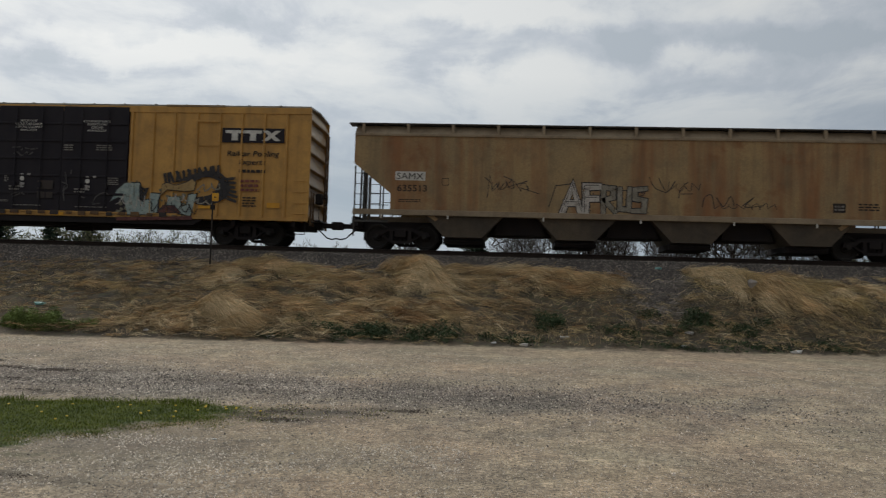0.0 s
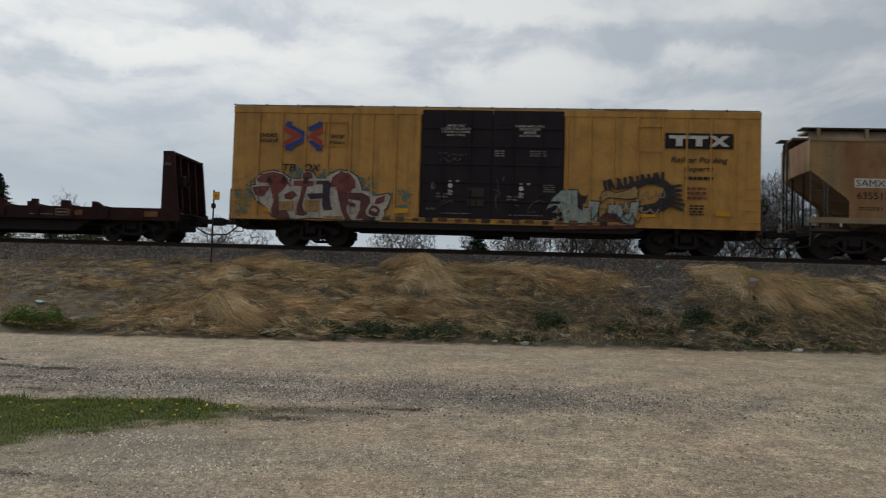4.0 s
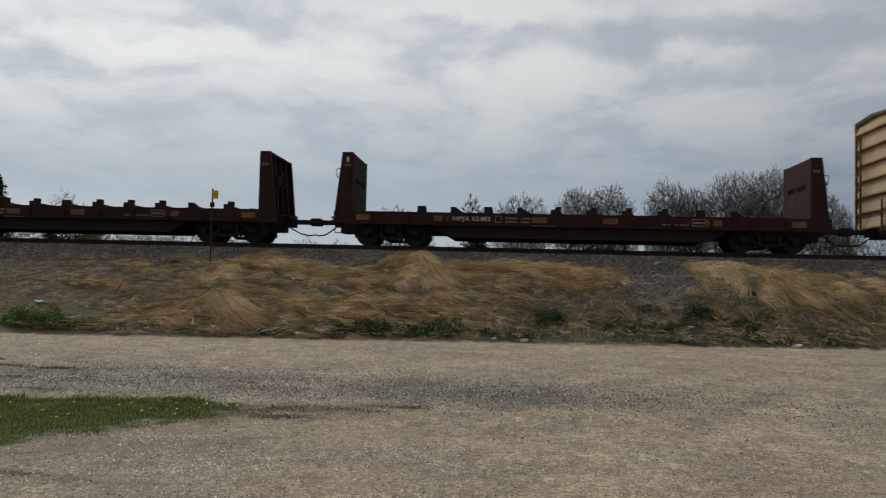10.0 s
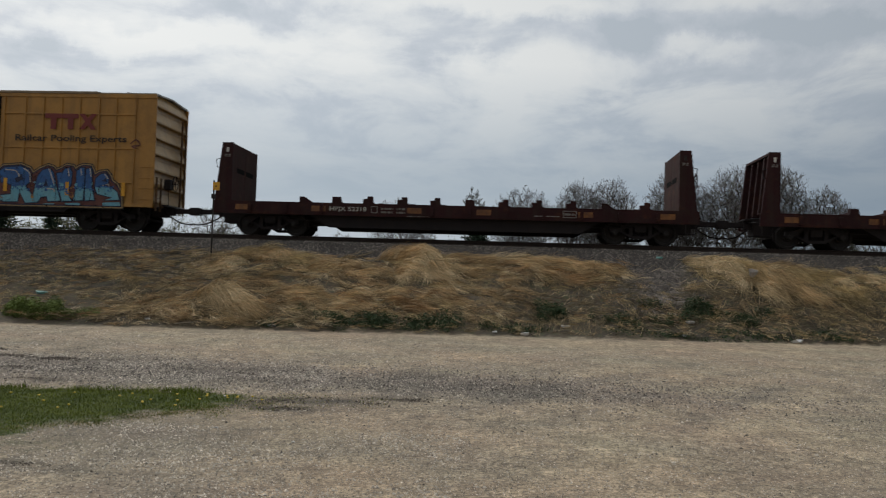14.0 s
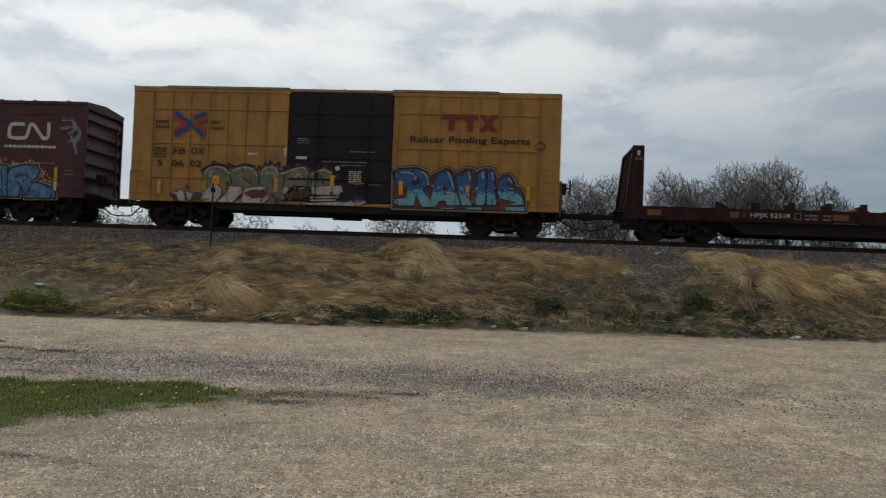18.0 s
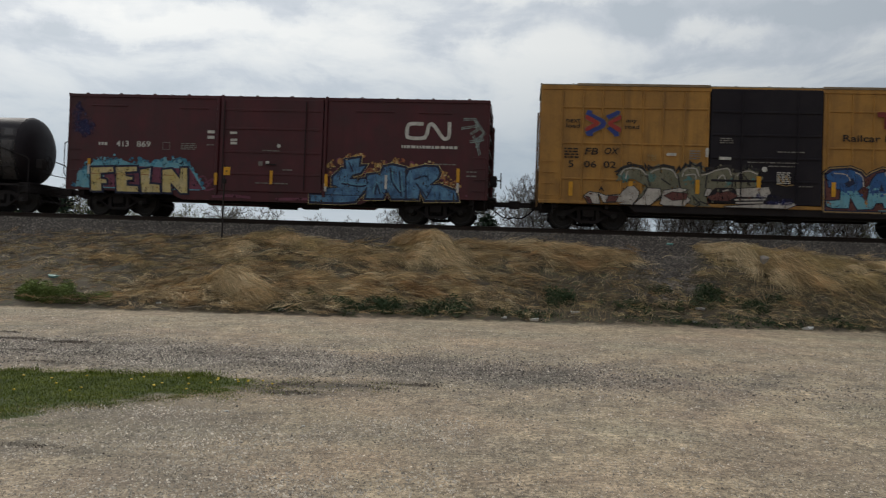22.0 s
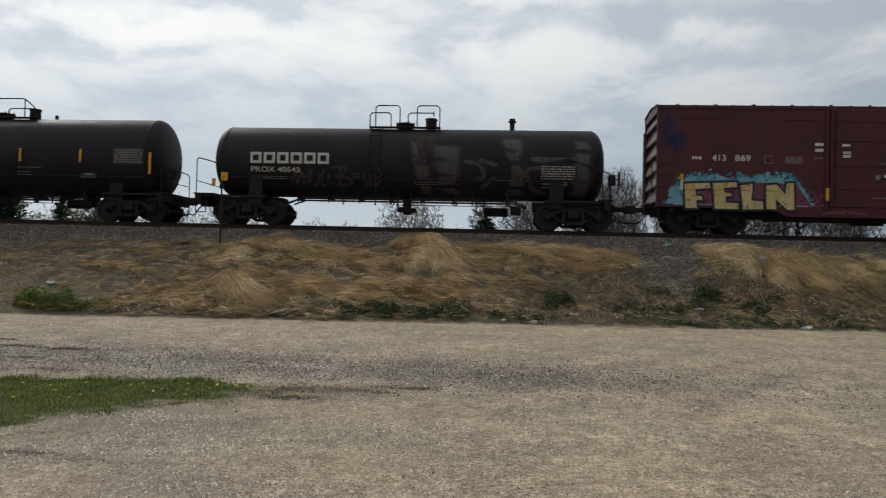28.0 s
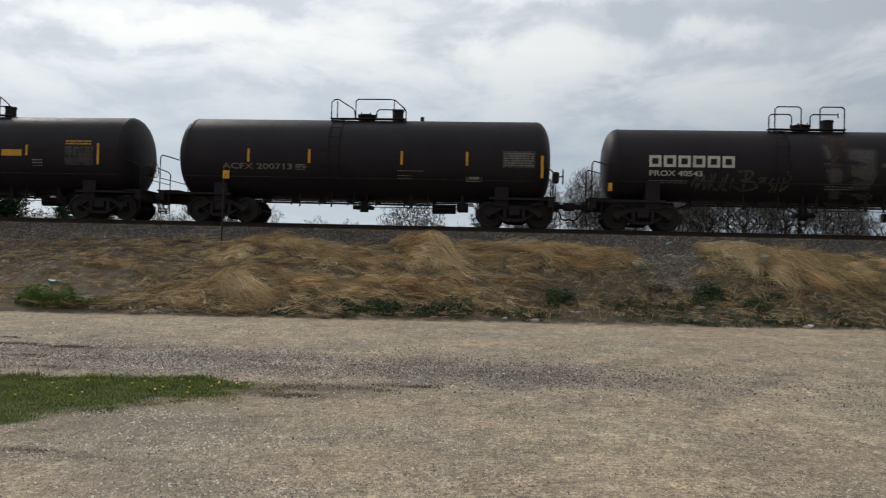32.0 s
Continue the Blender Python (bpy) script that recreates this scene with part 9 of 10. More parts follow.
    graffiti(c, y, [(HO_WHITE[4:], 0.24, "g_dark"), (HO_WHITE[4:], 0.17, "g_ash")], "grey letters with dark outline", sharp=True)
    lines(c, y - 0.002, HO_SCR, 0.03, "g_dark", 0.0, True)
    lines(c, y - 0.002, HO_SCR2, 0.03, "g_dark")
    for x0, x1, zc, amp, seed in ((-5.15, -3.7, 2.33, 0.22, 1), (1.1, 2.3, 2.42, 0.20, 2), (2.7, 4.9, 1.78, 0.14, 3)):
        lines(c, y - 0.004, [scribble(x0, x1, zc, amp, seed)], 0.022, "g_dark")
    lines(c, y - 0.02, HO_WHITE[:4], 0.025, "g_dark", 0.05, True)
    spray(c, y - 0.002, HO_WHITE, 0.2, 60, 0.06, "g_dark", "dark overspray", 531, 1.2)
    for x in (-9.0, -6.6, -3.2, 0.2, 3.4, 6.2, 8.9):
        bm = bmesh.new()
        slab(bm, x - 0.03, x + 0.03, Y - 0.06, Y - 0.05, 1.08, 1.22, 0.002)
        part("white_tick", bm, "white", c)


# ---- plants and small things on the ground ----
def scatter_ground():
    rng = np.random.default_rng(7)
    # loose stones on the lot, more of them in the grey bands
    for nm, mt, n, lo, seed, label in (("gravel", "pebble", 120000, 0.0032, 11, "loose pale gravel stones on the lot"), ("dark_gravel", "dark_pebble", 62000, 0.0030, 15, "loose dark gravel stones that also stand in for shadow specks")):
        y = 4.8 + 15.5 * rng.random(n) ** 1.55
        x = rng.uniform(-0.64, 0.58, n) * (y + 1.5)
        keep = rng.random(n) < 0.5 + 0.5 * (blob(x, y, -6.5, 13, 5.5, 1.9) + blob(x, y, 0.2, 12.4, 3.2, 1.3) + 0.7 * blob(x, y, -2.5, 7.5, 3, 1.2))
        if mt == "dark_pebble":
            keep = rng.random(n) < 0.55
        keep &= rng.random(n) > 3.0 * lawn_cover(x, y) + 0.9 * damp_soil(x, y)
        xy = np.stack([x, y], -1)[keep]
        stones(nm, xy, (rng.gamma(2.2, 0.0020, len(xy)) + lo) * np.clip(0.45 + 0.055 * xy[:, 1], 0.6, 1.3), mt, label, 0.3, seed)
    n = 30000
    y = rng.normal(12.9, 1.7, n)
    x = rng.uniform(-0.62, 0.5, n) * (y + 1.5)
    keep = rng.random(n) < 0.06 + 0.85 * (blob(x, y, -6.5, 12.9, 6, 1.7) + 0.8 * blob(x, y, -0.2, 12.4, 3.0, 1.1))
    keep &= rng.random(n) > 3.0 * lawn_cover(x, y) + 0.9 * damp_soil(x, y)
    xy = np.stack([x, y], -1)[keep]
    stones("coarse_gravel", xy, rng.uniform(0.009, 0.024, len(xy)), "ballast", "coarse grey gravel pushed up in a band", 0.3, 14)
    n = 15000
    x = np.concatenate([rng.uniform(-11, -2.5, n), rng.uniform(-4.6, -0.4, n // 2)])
    y = np.concatenate([rng.normal(12.9, 1.3, n), rng.uniform(5.2, 8.6, n // 2)])
    keep = rng.random(len(x)) > 3.0 * lawn_cover(x, y) + 0.9 * damp_soil(x, y)
    keep &= np.sin(2.3 * x + 1.1 * y) + np.sin(3.1 * y - 1.7 * x) + rng.normal(0, 0.7, len(x)) > -0.2
    xy = np.stack([x, y], -1)[keep]
    stones("pale_gravel", xy, rng.uniform(0.007, 0.017, len(xy)), "pebble", "pale loose stones scattered beside the grass", 0.3, 16)
    # clods of damp soil in the bare spots and along the ridges
    n = 200000
    x, y = rng.uniform(-13, -0.4, n), rng.uniform(6.0, 15.4, n)
    keep = rng.random(n) < np.clip(damp_soil(x, y) - 0.2, 0, 1) * np.clip(0.35 + 0.65 * np.sin(5.0 * x + 3.0 * np.sin(2.0 * y)), 0.1, 1)
    xy = np.stack([x, y], -1)[keep]
    stones("soil_clods", xy, rng.uniform(0.4, 1.4, len(xy)) * 0.00155 * xy[:, 1], "clod", "dark clods of damp soil on the lot", 0.3, 17)
    # ballast on the near shoulder and where it has slid down the bank
    n = 30000
    x = rng.uniform(-24, 22, n)
    y = rng.uniform(28.7, 31.0, n)
    xb = np.concatenate([x, rng.normal(4.5, 0.8, 3600), rng.uniform(-22, -9, 6500)])
    yb = np.concatenate([y, rng.uniform(25.4, 29, 3600), 29 - np.abs(rng.normal(0, 2.0, 6500))])
    xy = np.stack([xb, yb], -1)
    stones("ballast", xy, rng.uniform(0.022, 0.05, len(xy)), "ballast", "grey crushed-stone ballast beside the rails", 0.4, 12)
    # the far shoulder
    n = 5000
    xy = np.stack([rng.uniform(-24, 22, n), rng.uniform(31.2, 34.4, n)], -1)
    stones("ballast", xy, rng.uniform(0.025, 0.05, n), "ballast", "grey crushed-stone ballast between the rails", 0.4, 13)


def on_ground(x, y):
    return np.stack([x, y, height(x, y) - 0.003], -1)


def sweep(x, y):
    """Heading in which the wind has laid the grass: along the bank and down it, in waves."""
    return -0.50 + 0.34 * np.sin(0.55 * x + 0.5 * y) + 0.28 * np.sin(1.25 * x - 0.8 * y + 1.0) + 0.18 * np.sin(2.9 * x + 2.1 * y)


def strands(name, x, y, heading, curl, length, rise, base, width, material, label, seed):
    """Long thin blades that bend with the wind over the slope: they rise, arch over and come down."""
    rng = np.random.default_rng(seed)
    n, steps = len(x), 5
    V = np.zeros((n, 2 * steps - 1, 3))
    px, py, a = x.copy(), y.copy(), heading.copy()
    roll = rng.uniform(-1.45, 1.45, n)
    flat_w, tilt_w = np.cos(roll), np.sin(roll)
    for i in range(steps):
        t = i / (steps - 1)
        pz = height(px, py) + base + length * rise * (2.15 * t - 2.0 * t * t)
        w = width * (1 - 0.8 * t) * 0.5
        tw = a + math.pi / 2
        if i < steps - 1:
            for k, s in ((2 * i, 1), (2 * i + 1, -1)):
                V[:, k, 0], V[:, k, 1], V[:, k, 2] = px + s * w * flat_w * np.cos(tw), py + s * w * flat_w * np.sin(tw), pz + s * w * tilt_w
        else:
            V[:, 2 * i, 0], V[:, 2 * i, 1], V[:, 2 * i, 2] = px, py, pz
        a = a + curl / steps + 0.25 * (sweep(px, py) - a) / steps
        step = length / (steps - 1) * np.sqrt(np.clip(1 - rise * rise, 0.2, 1))
        px, py = px + step * np.cos(a), py + step * np.sin(a)
    tri = []
    for i in range(steps - 2):
        tri += [(2 * i, 2 * i + 1, 2 * i + 3), (2 * i, 2 * i + 3, 2 * i + 2)]
    tri.append((2 * steps - 4, 2 * steps - 3, 2 * steps - 2))
    F = (np.array(tri)[None] + (2 * steps - 1) * np.arange(n)[:, None, None]).reshape(-1, 3)
    return soup(name, V.reshape(-1, 3), F, material, label, "grass")


def build_dry_grass():
    """Tufts that arch over, and wisps of some twenty blades each lying on the slope."""
    rng = np.random.default_rng(21)
    B = {}

    def bundle(tone, x, y, a, curl, ln, rise, base, w):
        B.setdefault(tone, []).append(np.stack(np.broadcast_arrays(x, y, a, curl, ln, rise, base, w)))

    for cx, cy, along, across, head, ln, rise, tone, many in TUFTS:
        tufts = max(3, many // 45)
        u, v = rng.normal(0, along * 0.7, tufts), rng.normal(0, across * 0.7, tufts)
        tx, ty = cx + u * math.cos(head) - v * math.sin(head), cy + u * math.sin(head) + v * math.cos(head)
        loose = 0.4 if rise > 0.45 else 1.0
        th, tl, tc = head + rng.normal(0, 0.28 * loose, tufts), ln * rng.uniform(0.65, 1.2, tufts), rng.normal(-0.1, 0.55 * loose, tufts)
        own = rng.random(tufts)
        for pick_tone, share in ((tone, own < 0.62), ("dry", (own >= 0.62) & (own < 0.78)), ("dry_pale", (own >= 0.78) & (own < 0.9)), ("straw", own >= 0.9)):
            idx = np.flatnonzero(share)
            if len(idx) == 0:
                continue
            k = int(many * 1.9 * len(idx) / tufts)
            p = idx[rng.integers(0, len(idx), k)]
            x, y = tx[p] + rng.normal(0, 0.10, k), ty[p] + rng.normal(0, 0.08, k)
            ok = (y > edge_y(x) + 0.25) & (y < 30.0)
            x, y, p = x[ok], y[ok], p[ok]
            k = len(x)
            bundle(pick_tone, x, y, th[p] + rng.normal(0, 0.20, k), tc[p] + rng.normal(0, 0.25, k), tl[p] * rng.uniform(0.6, 1.15, k), np.clip(rise * rng.uniform(0.6, 1.3, k), 0.05, 0.85), rng.uniform(-0.02, 0.03, k), rng.uniform(0.007, 0.016, k))

    def wisps(count, x0, x1, lo, hi, tones, reach, each, bare, spread=0.07, seed=0, any_way=0.0):
        r = np.random.default_rng(seed)
        x = r.uniform(x0, x1, count)
        e = edge_y(x)
        y = e + lo + (hi - e - lo) * r.random(count)
        ok = r.random(count) > bare(x, y)
        x, y = x[ok], y[ok]
        n = len(x)
        a = sweep(x, y) + r.normal(0, 0.35 + any_way, n)
        ln, curl, rise = r.uniform(*reach, n), r.normal(0, 1.0, n), np.abs(r.normal(0.08, 0.10, n))
        base = r.uniform(0.0, 0.16, n)
        tone = r.integers(0, len(tones), n)
        for i, tn in enumerate(tones):
            idx = np.flatnonzero(tone == i)
            p = np.repeat(idx, each)
            k = len(p)
            u, v = r.normal(0, 0.20, k) * ln[p], r.normal(0, spread, k)
            bx, by = x[p] + u * np.cos(a[p]) - v * np.sin(a[p]), y[p] + u * np.sin(a[p]) + v * np.cos(a[p])
            good = (by > edge_y(bx) + 0.06) & (by < 30.1)
            p, bx, by = p[good], bx[good], by[good]
            k = len(p)
            bundle(tn, bx, by, a[p] + r.normal(0, 0.24, k), curl[p] + r.normal(0, 0.5, k), ln[p] * r.uniform(0.4, 1.2, k), rise[p] * r.uniform(0.4, 1.4, k), base[p] + r.uniform(0, 0.04, k), r.uniform(0.006, 0.013, k))

    def none(x, y):
        gaps = np.sin(2.3 * x + 1.3 * y) * np.sin(2.1 * y - 0.9 * x + 0.7) + 0.6 * np.sin(4.7 * x - 2.0 * y) * np.sin(3.9 * y + 1.1 * x)
        return 0.85 * (gaps > 0.38) + 0.92 * blob(x, y, 4.5, 28.3, 1.0, 2.2) + 0.75 * np.clip((y - 29.0) / 0.5, 0, 1) + 0.5 * blob(x, y, -5.2, 29.2, 1.8, 0.7)

    def low_mat(x, y):
        return none(x, y) + np.clip((x - 0.2) / 0.8, 0, 1) * np.clip((27.3 - 0.25 * np.clip(x - 6.0, 0, 3) - y) / 0.6, 0, 1)

    wisps(1500, -10.6, 3.6, 1.0, 29.3, ("dry", "straw", "dry", "dry_pale", "dry_rust", "grey_straw", "dry_olive"), (0.35, 1.0), 17, low_mat, 0.05, 61, 0.15)
    wisps(900, -10.0, 3.4, 1.2, 28.8, ("grey_straw", "straw", "dry_rust"), (0.3, 0.8), 14, low_mat, 0.09, 62, 0.5)
    wisps(700, 5.4, 20.0, 1.4, 29.4, ("dry_olive", "straw", "dry", "dry_olive", "grey_straw", "dry_pale"), (0.35, 1.0), 17, low_mat, 0.06, 63, 0.2)
    wisps(1500, -23.0, -9.6, 0.3, 29.3, ("grey_straw", "grey_straw", "straw", "dry_rust", "grey_straw", "dry_olive"), (0.15, 0.5), 12, lambda x, y: 0.2 * np.ones_like(x), 0.10, 64, 0.8)
    wisps(420, -11.0, -4.8, 0.1, 24.0, ("straw", "dry", "grey_straw", "dry_pale"), (0.25, 0.7), 16, lambda x, y: 0.0 * x, 0.06, 65, 0.5)
    wisps(900, -16.5, -9.4, 0.5, 29.2, ("straw", "dry_olive", "grey_straw", "dry_pale", "dry_rust", "straw"), (0.2, 0.65), 12, lambda x, y: 0.7 * (np.sin(1.9 * x + 1.2 * y) * np.sin(2.2 * y - x) > 0.1), 0.06, 68, 0.5)
    # matted dead stems between the gold band and the foot
    wisps(1300, 0.2, 20.0, 1.2, 27.4, ("grey_straw", "straw", "grey_straw", "grey_straw", "dry_rust", "grey_straw", "dry_olive"), (0.2, 0.6), 12, lambda x, y: 0.55 * blob(x, y, 4.5, 27.0, 0.8, 1.2), 0.09, 67, 0.9)
    # short trodden litter along the foot of the bank
    wisps(1500, -5.5, 20.0, 0.12, 26.0, ("grey_straw", "straw", "grey_straw", "dry_olive", "grey_straw", "dry"), (0.12, 0.4), 11, lambda x, y: np.clip((y - edge_y(x) - 1.9) / 0.5, 0, 1), 0.07, 66, 1.2)
    # single bleached stalks standing out of the mat
    r = np.random.default_rng(88)
    k = 2600
    x = r.uniform(-10.5, 18.0, k)
    y = edge_y(x) + 0.2 + (29.2 - edge_y(x)) * r.random(k)
    ok = r.random(k) > 0.9 * none(x, y)
    x, y = x[ok], y[ok]
    k = len(x)
    bundle("dry_pale", x, y, r.normal(-0.6, 1.1, k), r.normal(0, 0.8, k), r.uniform(0.2, 0.7, k), r.uniform(0.15, 0.75, k), 0.02 * np.ones(k), r.uniform(0.008, 0.014, k))
    names = {"dry": "dry_grass", "dry_pale": "pale_dry_grass", "dry_olive": "olive_dry_grass", "dry_rust": "russet_dry_grass", "straw": "lying_straw", "grey_straw": "rotted_straw"}
    labels = {"dry": "wind-combed dry grass covering the railway bank", "dry_pale": "pale bleached dry grass on the railway bank", "dry_olive": "olive-yellow dry grass drooping down the bank", "dry_rust": "russet dead grass matted on the bank", "straw": "dead straw lying in wisps over the bank", "grey_straw": "grey rotted straw matted on the bank"}
    for i, tone in enumerate(sorted(B)):
        x, y, a, curl, ln, rise, base, w = np.concatenate(B[tone], 1)
        strands(names[tone], x, y, a, curl, ln, rise, base, w, tone, labels[tone], 300 + i)


def build_lawn():
    rng = np.random.default_rng(31)
    k = 230000
    x, y = rng.uniform(-8.6, -1.4, k), rng.uniform(6.8, 11.4, k)
    dens = lawn_cover(x, y)
    ok = rng.random(k) < dens * 0.9
    x, y = x[ok], y[ok]
    k = len(x)
    a = rng.uniform(0, 6.28, k)
    blades("green_grass", on_ground(x, y), rng.uniform(0.015, 0.05, k) * (0.4 + 0.6 * dens[ok]), np.stack([np.cos(a), np.sin(a)], -1) * rng.uniform(0.3, 0.95, k)[:, None], rng.uniform(0.004, 0.008, k), "green", "patch of short green grass in the gravel lot", "grass", 0.3, 5)
    # thin tufts straggling out of the patch into the gravel
    n = 150
    tx = -1.3 - 3.6 * rng.random(n) ** 0.6
    ty = np.interp(tx, (-4.9, -4.0, -3.4, -2.4, -1.3), (7.6, 8.8, 9.7, 10.25, 10.6)) + rng.normal(0, 0.30, n)
    for nm, tone, many, label in (("straggling_grass", "green", 7000, "thin green tufts straggling into the gravel"), ("withered_grass", "dry_olive", 3200, "withered grass at the edge of the patch")):
        p = rng.integers(0, n, many)
        x, y = tx[p] + rng.normal(0, 0.10, many), ty[p] + rng.normal(0, 0.08, many)
        a = rng.uniform(0, 6.28, many)
        blades(nm, on_ground(x, y), rng.uniform(0.010, 0.032, many), np.stack([np.cos(a), np.sin(a)], -1) * rng.uniform(0.3, 0.95, many)[:, None], rng.uniform(0.004, 0.008, many), tone, label, "grass", 0.3, 8)
    # taller tufts along the far edge
    k = 2600
    cx = np.array([-6.3, -5.4, -4.75, -4.25, -4.1])[rng.integers(0, 5, k)]
    x = cx + rng.normal(0, 0.20, k)
    y = np.interp(x, (-6.6, -5.4, -4.2, -3.2), (10.45, 10.68, 10.8, 10.6)) + rng.normal(0, 0.13, k)
    a = rng.uniform(0, 6.28, k)
    blades("grass_tufts", on_ground(x, y), rng.uniform(0.03, 0.11, k), np.stack([np.cos(a), np.sin(a)], -1) * rng.uniform(0.2, 0.9, k)[:, None], rng.uniform(0.005, 0.009, k), "green", "taller green grass tufts at the lawn's edge", "grass", 0.4, 6)
    rnd = random.Random(6)
    src = None
    for i in range(26):
        fx = rnd.uniform(-6.6, -2.9)
        fy = rnd.uniform(8.6 + 0.7 * max(0.0, fx + 4.9), 10.5)
        z = float(height(fx, fy))
        if src is None:
            bm = bmesh.new()
            rod(bm, (0, 0, 0), (0, 0, 0.045), 0.003, 4)
            turned(bm, [(0.042, 0.004), (0.048, 0.015), (0.055, 0.017), (0.06, 0.006)], "z", 10, mi=1)
            src = part("dandelion", bm, ["green", "flower"], None)
            src.location = (fx, fy, z)
            tagged(src, "yellow dandelion in bloom in the green grass", "flower", "dandelions in the lot")
        else:
            copy_thing(src, pose(fx, fy, z, 0, 0, rnd.uniform(0, 360)))


def weed_patch(name, cx, cy, rx, ry, many, tall, seed, label, material="weed", leaf=0.02):
    """A low heap of small broad leaves."""
    rng = np.random.default_rng(seed)
    many *= 3
    lumps = 16
    lx, ly = rng.normal(0, rx * 0.45, lumps), rng.normal(0, ry * 0.4, lumps)
    lh = rng.uniform(0.35, 0.85, lumps) * tall
    k = rng.integers(0, lumps, many)
    u = rng.normal(0, 1, (many, 3))
    u /= np.linalg.norm(u, axis=1, keepdims=True)
    u *= rng.random((many, 1)) ** 0.4
    x = cx + lx[k] + u[:, 0] * rx * 0.30
    y = cy + ly[k] + u[:, 1] * ry * 0.45
    z = height(x, y) + np.abs(u[:, 2]) * lh[k]
    c = np.stack([x, y, z], -1)
    s = rng.uniform(leaf, 2.2 * leaf, (many, 1, 1))
    V = c[:, None, :] + rng.normal(0, 1, (many, 3, 3)) * s * np.array([1, 1, 0.7])
    F = np.arange(many * 3).reshape(-1, 3)
    soup(name, V.reshape(-1, 3), F, material, label, "weeds")


def build_weeds():
    weed_patch("green_bush", -12.3, 21.35, 0.95, 0.45, 6400, 0.66, 41, "low green bush at the foot of the bank", "bush", 0.012)
    weed_patch("green_bush", -11.0, 21.75, 0.40, 0.3, 700, 0.34, 42, "low green bush at the foot of the bank", "bush", 0.012)
    for i, (x, y, rx, ry, k, h) in enumerate(((-4.7, 22.8, 0.8, 0.5, 420, 0.3), (-3.4, 22.9, 1.1, 0.5, 650, 0.3), (-2.0, 23.2, 0.9, 0.5, 450, 0.35), (1.1, 24.6, 0.6, 0.4, 600, 0.36), (5.8, 25.5, 1.5, 0.6, 1700, 0.30), (3.1, 24.6, 0.6, 0.4, 220, 0.24), (6.6, 24.4, 1.4, 0.4, 200, 0.14), (0.0, 23.4, 1.2, 0.4, 240, 0.2), (9.2, 24.9, 1.5, 0.4, 200, 0.14), (-6.3, 22.2, 0.6, 0.3, 120, 0.14), (3.9, 23.9, 1.6, 0.3, 180, 0.12), (4.3, 25.0, 0.5, 0.3, 160, 0.2))):
        weed_patch("weeds", x, y, rx, ry, int(k * 2.2), h * 1.4, 50 + i, "dark green weeds at the foot of the bank", leaf=0.014)
    rng = np.random.default_rng(77)
    k = 240
    x = rng.uniform(-2.5, 2.8, k)
    y = edge_y(x) + rng.uniform(0.3, 1.3, k)
    a = rng.normal(1.0, 1.2, k)
    blades("grey_stalks", on_ground(x, y), rng.uniform(0.3, 0.7, k), np.stack([np.cos(a), np.sin(a)], -1) * rng.uniform(0.2, 1.5, k)[:, None], rng.uniform(0.006, 0.012, k), "straw", "upright dead weed stalks at the bank's foot", "weeds", 0.1, 9)


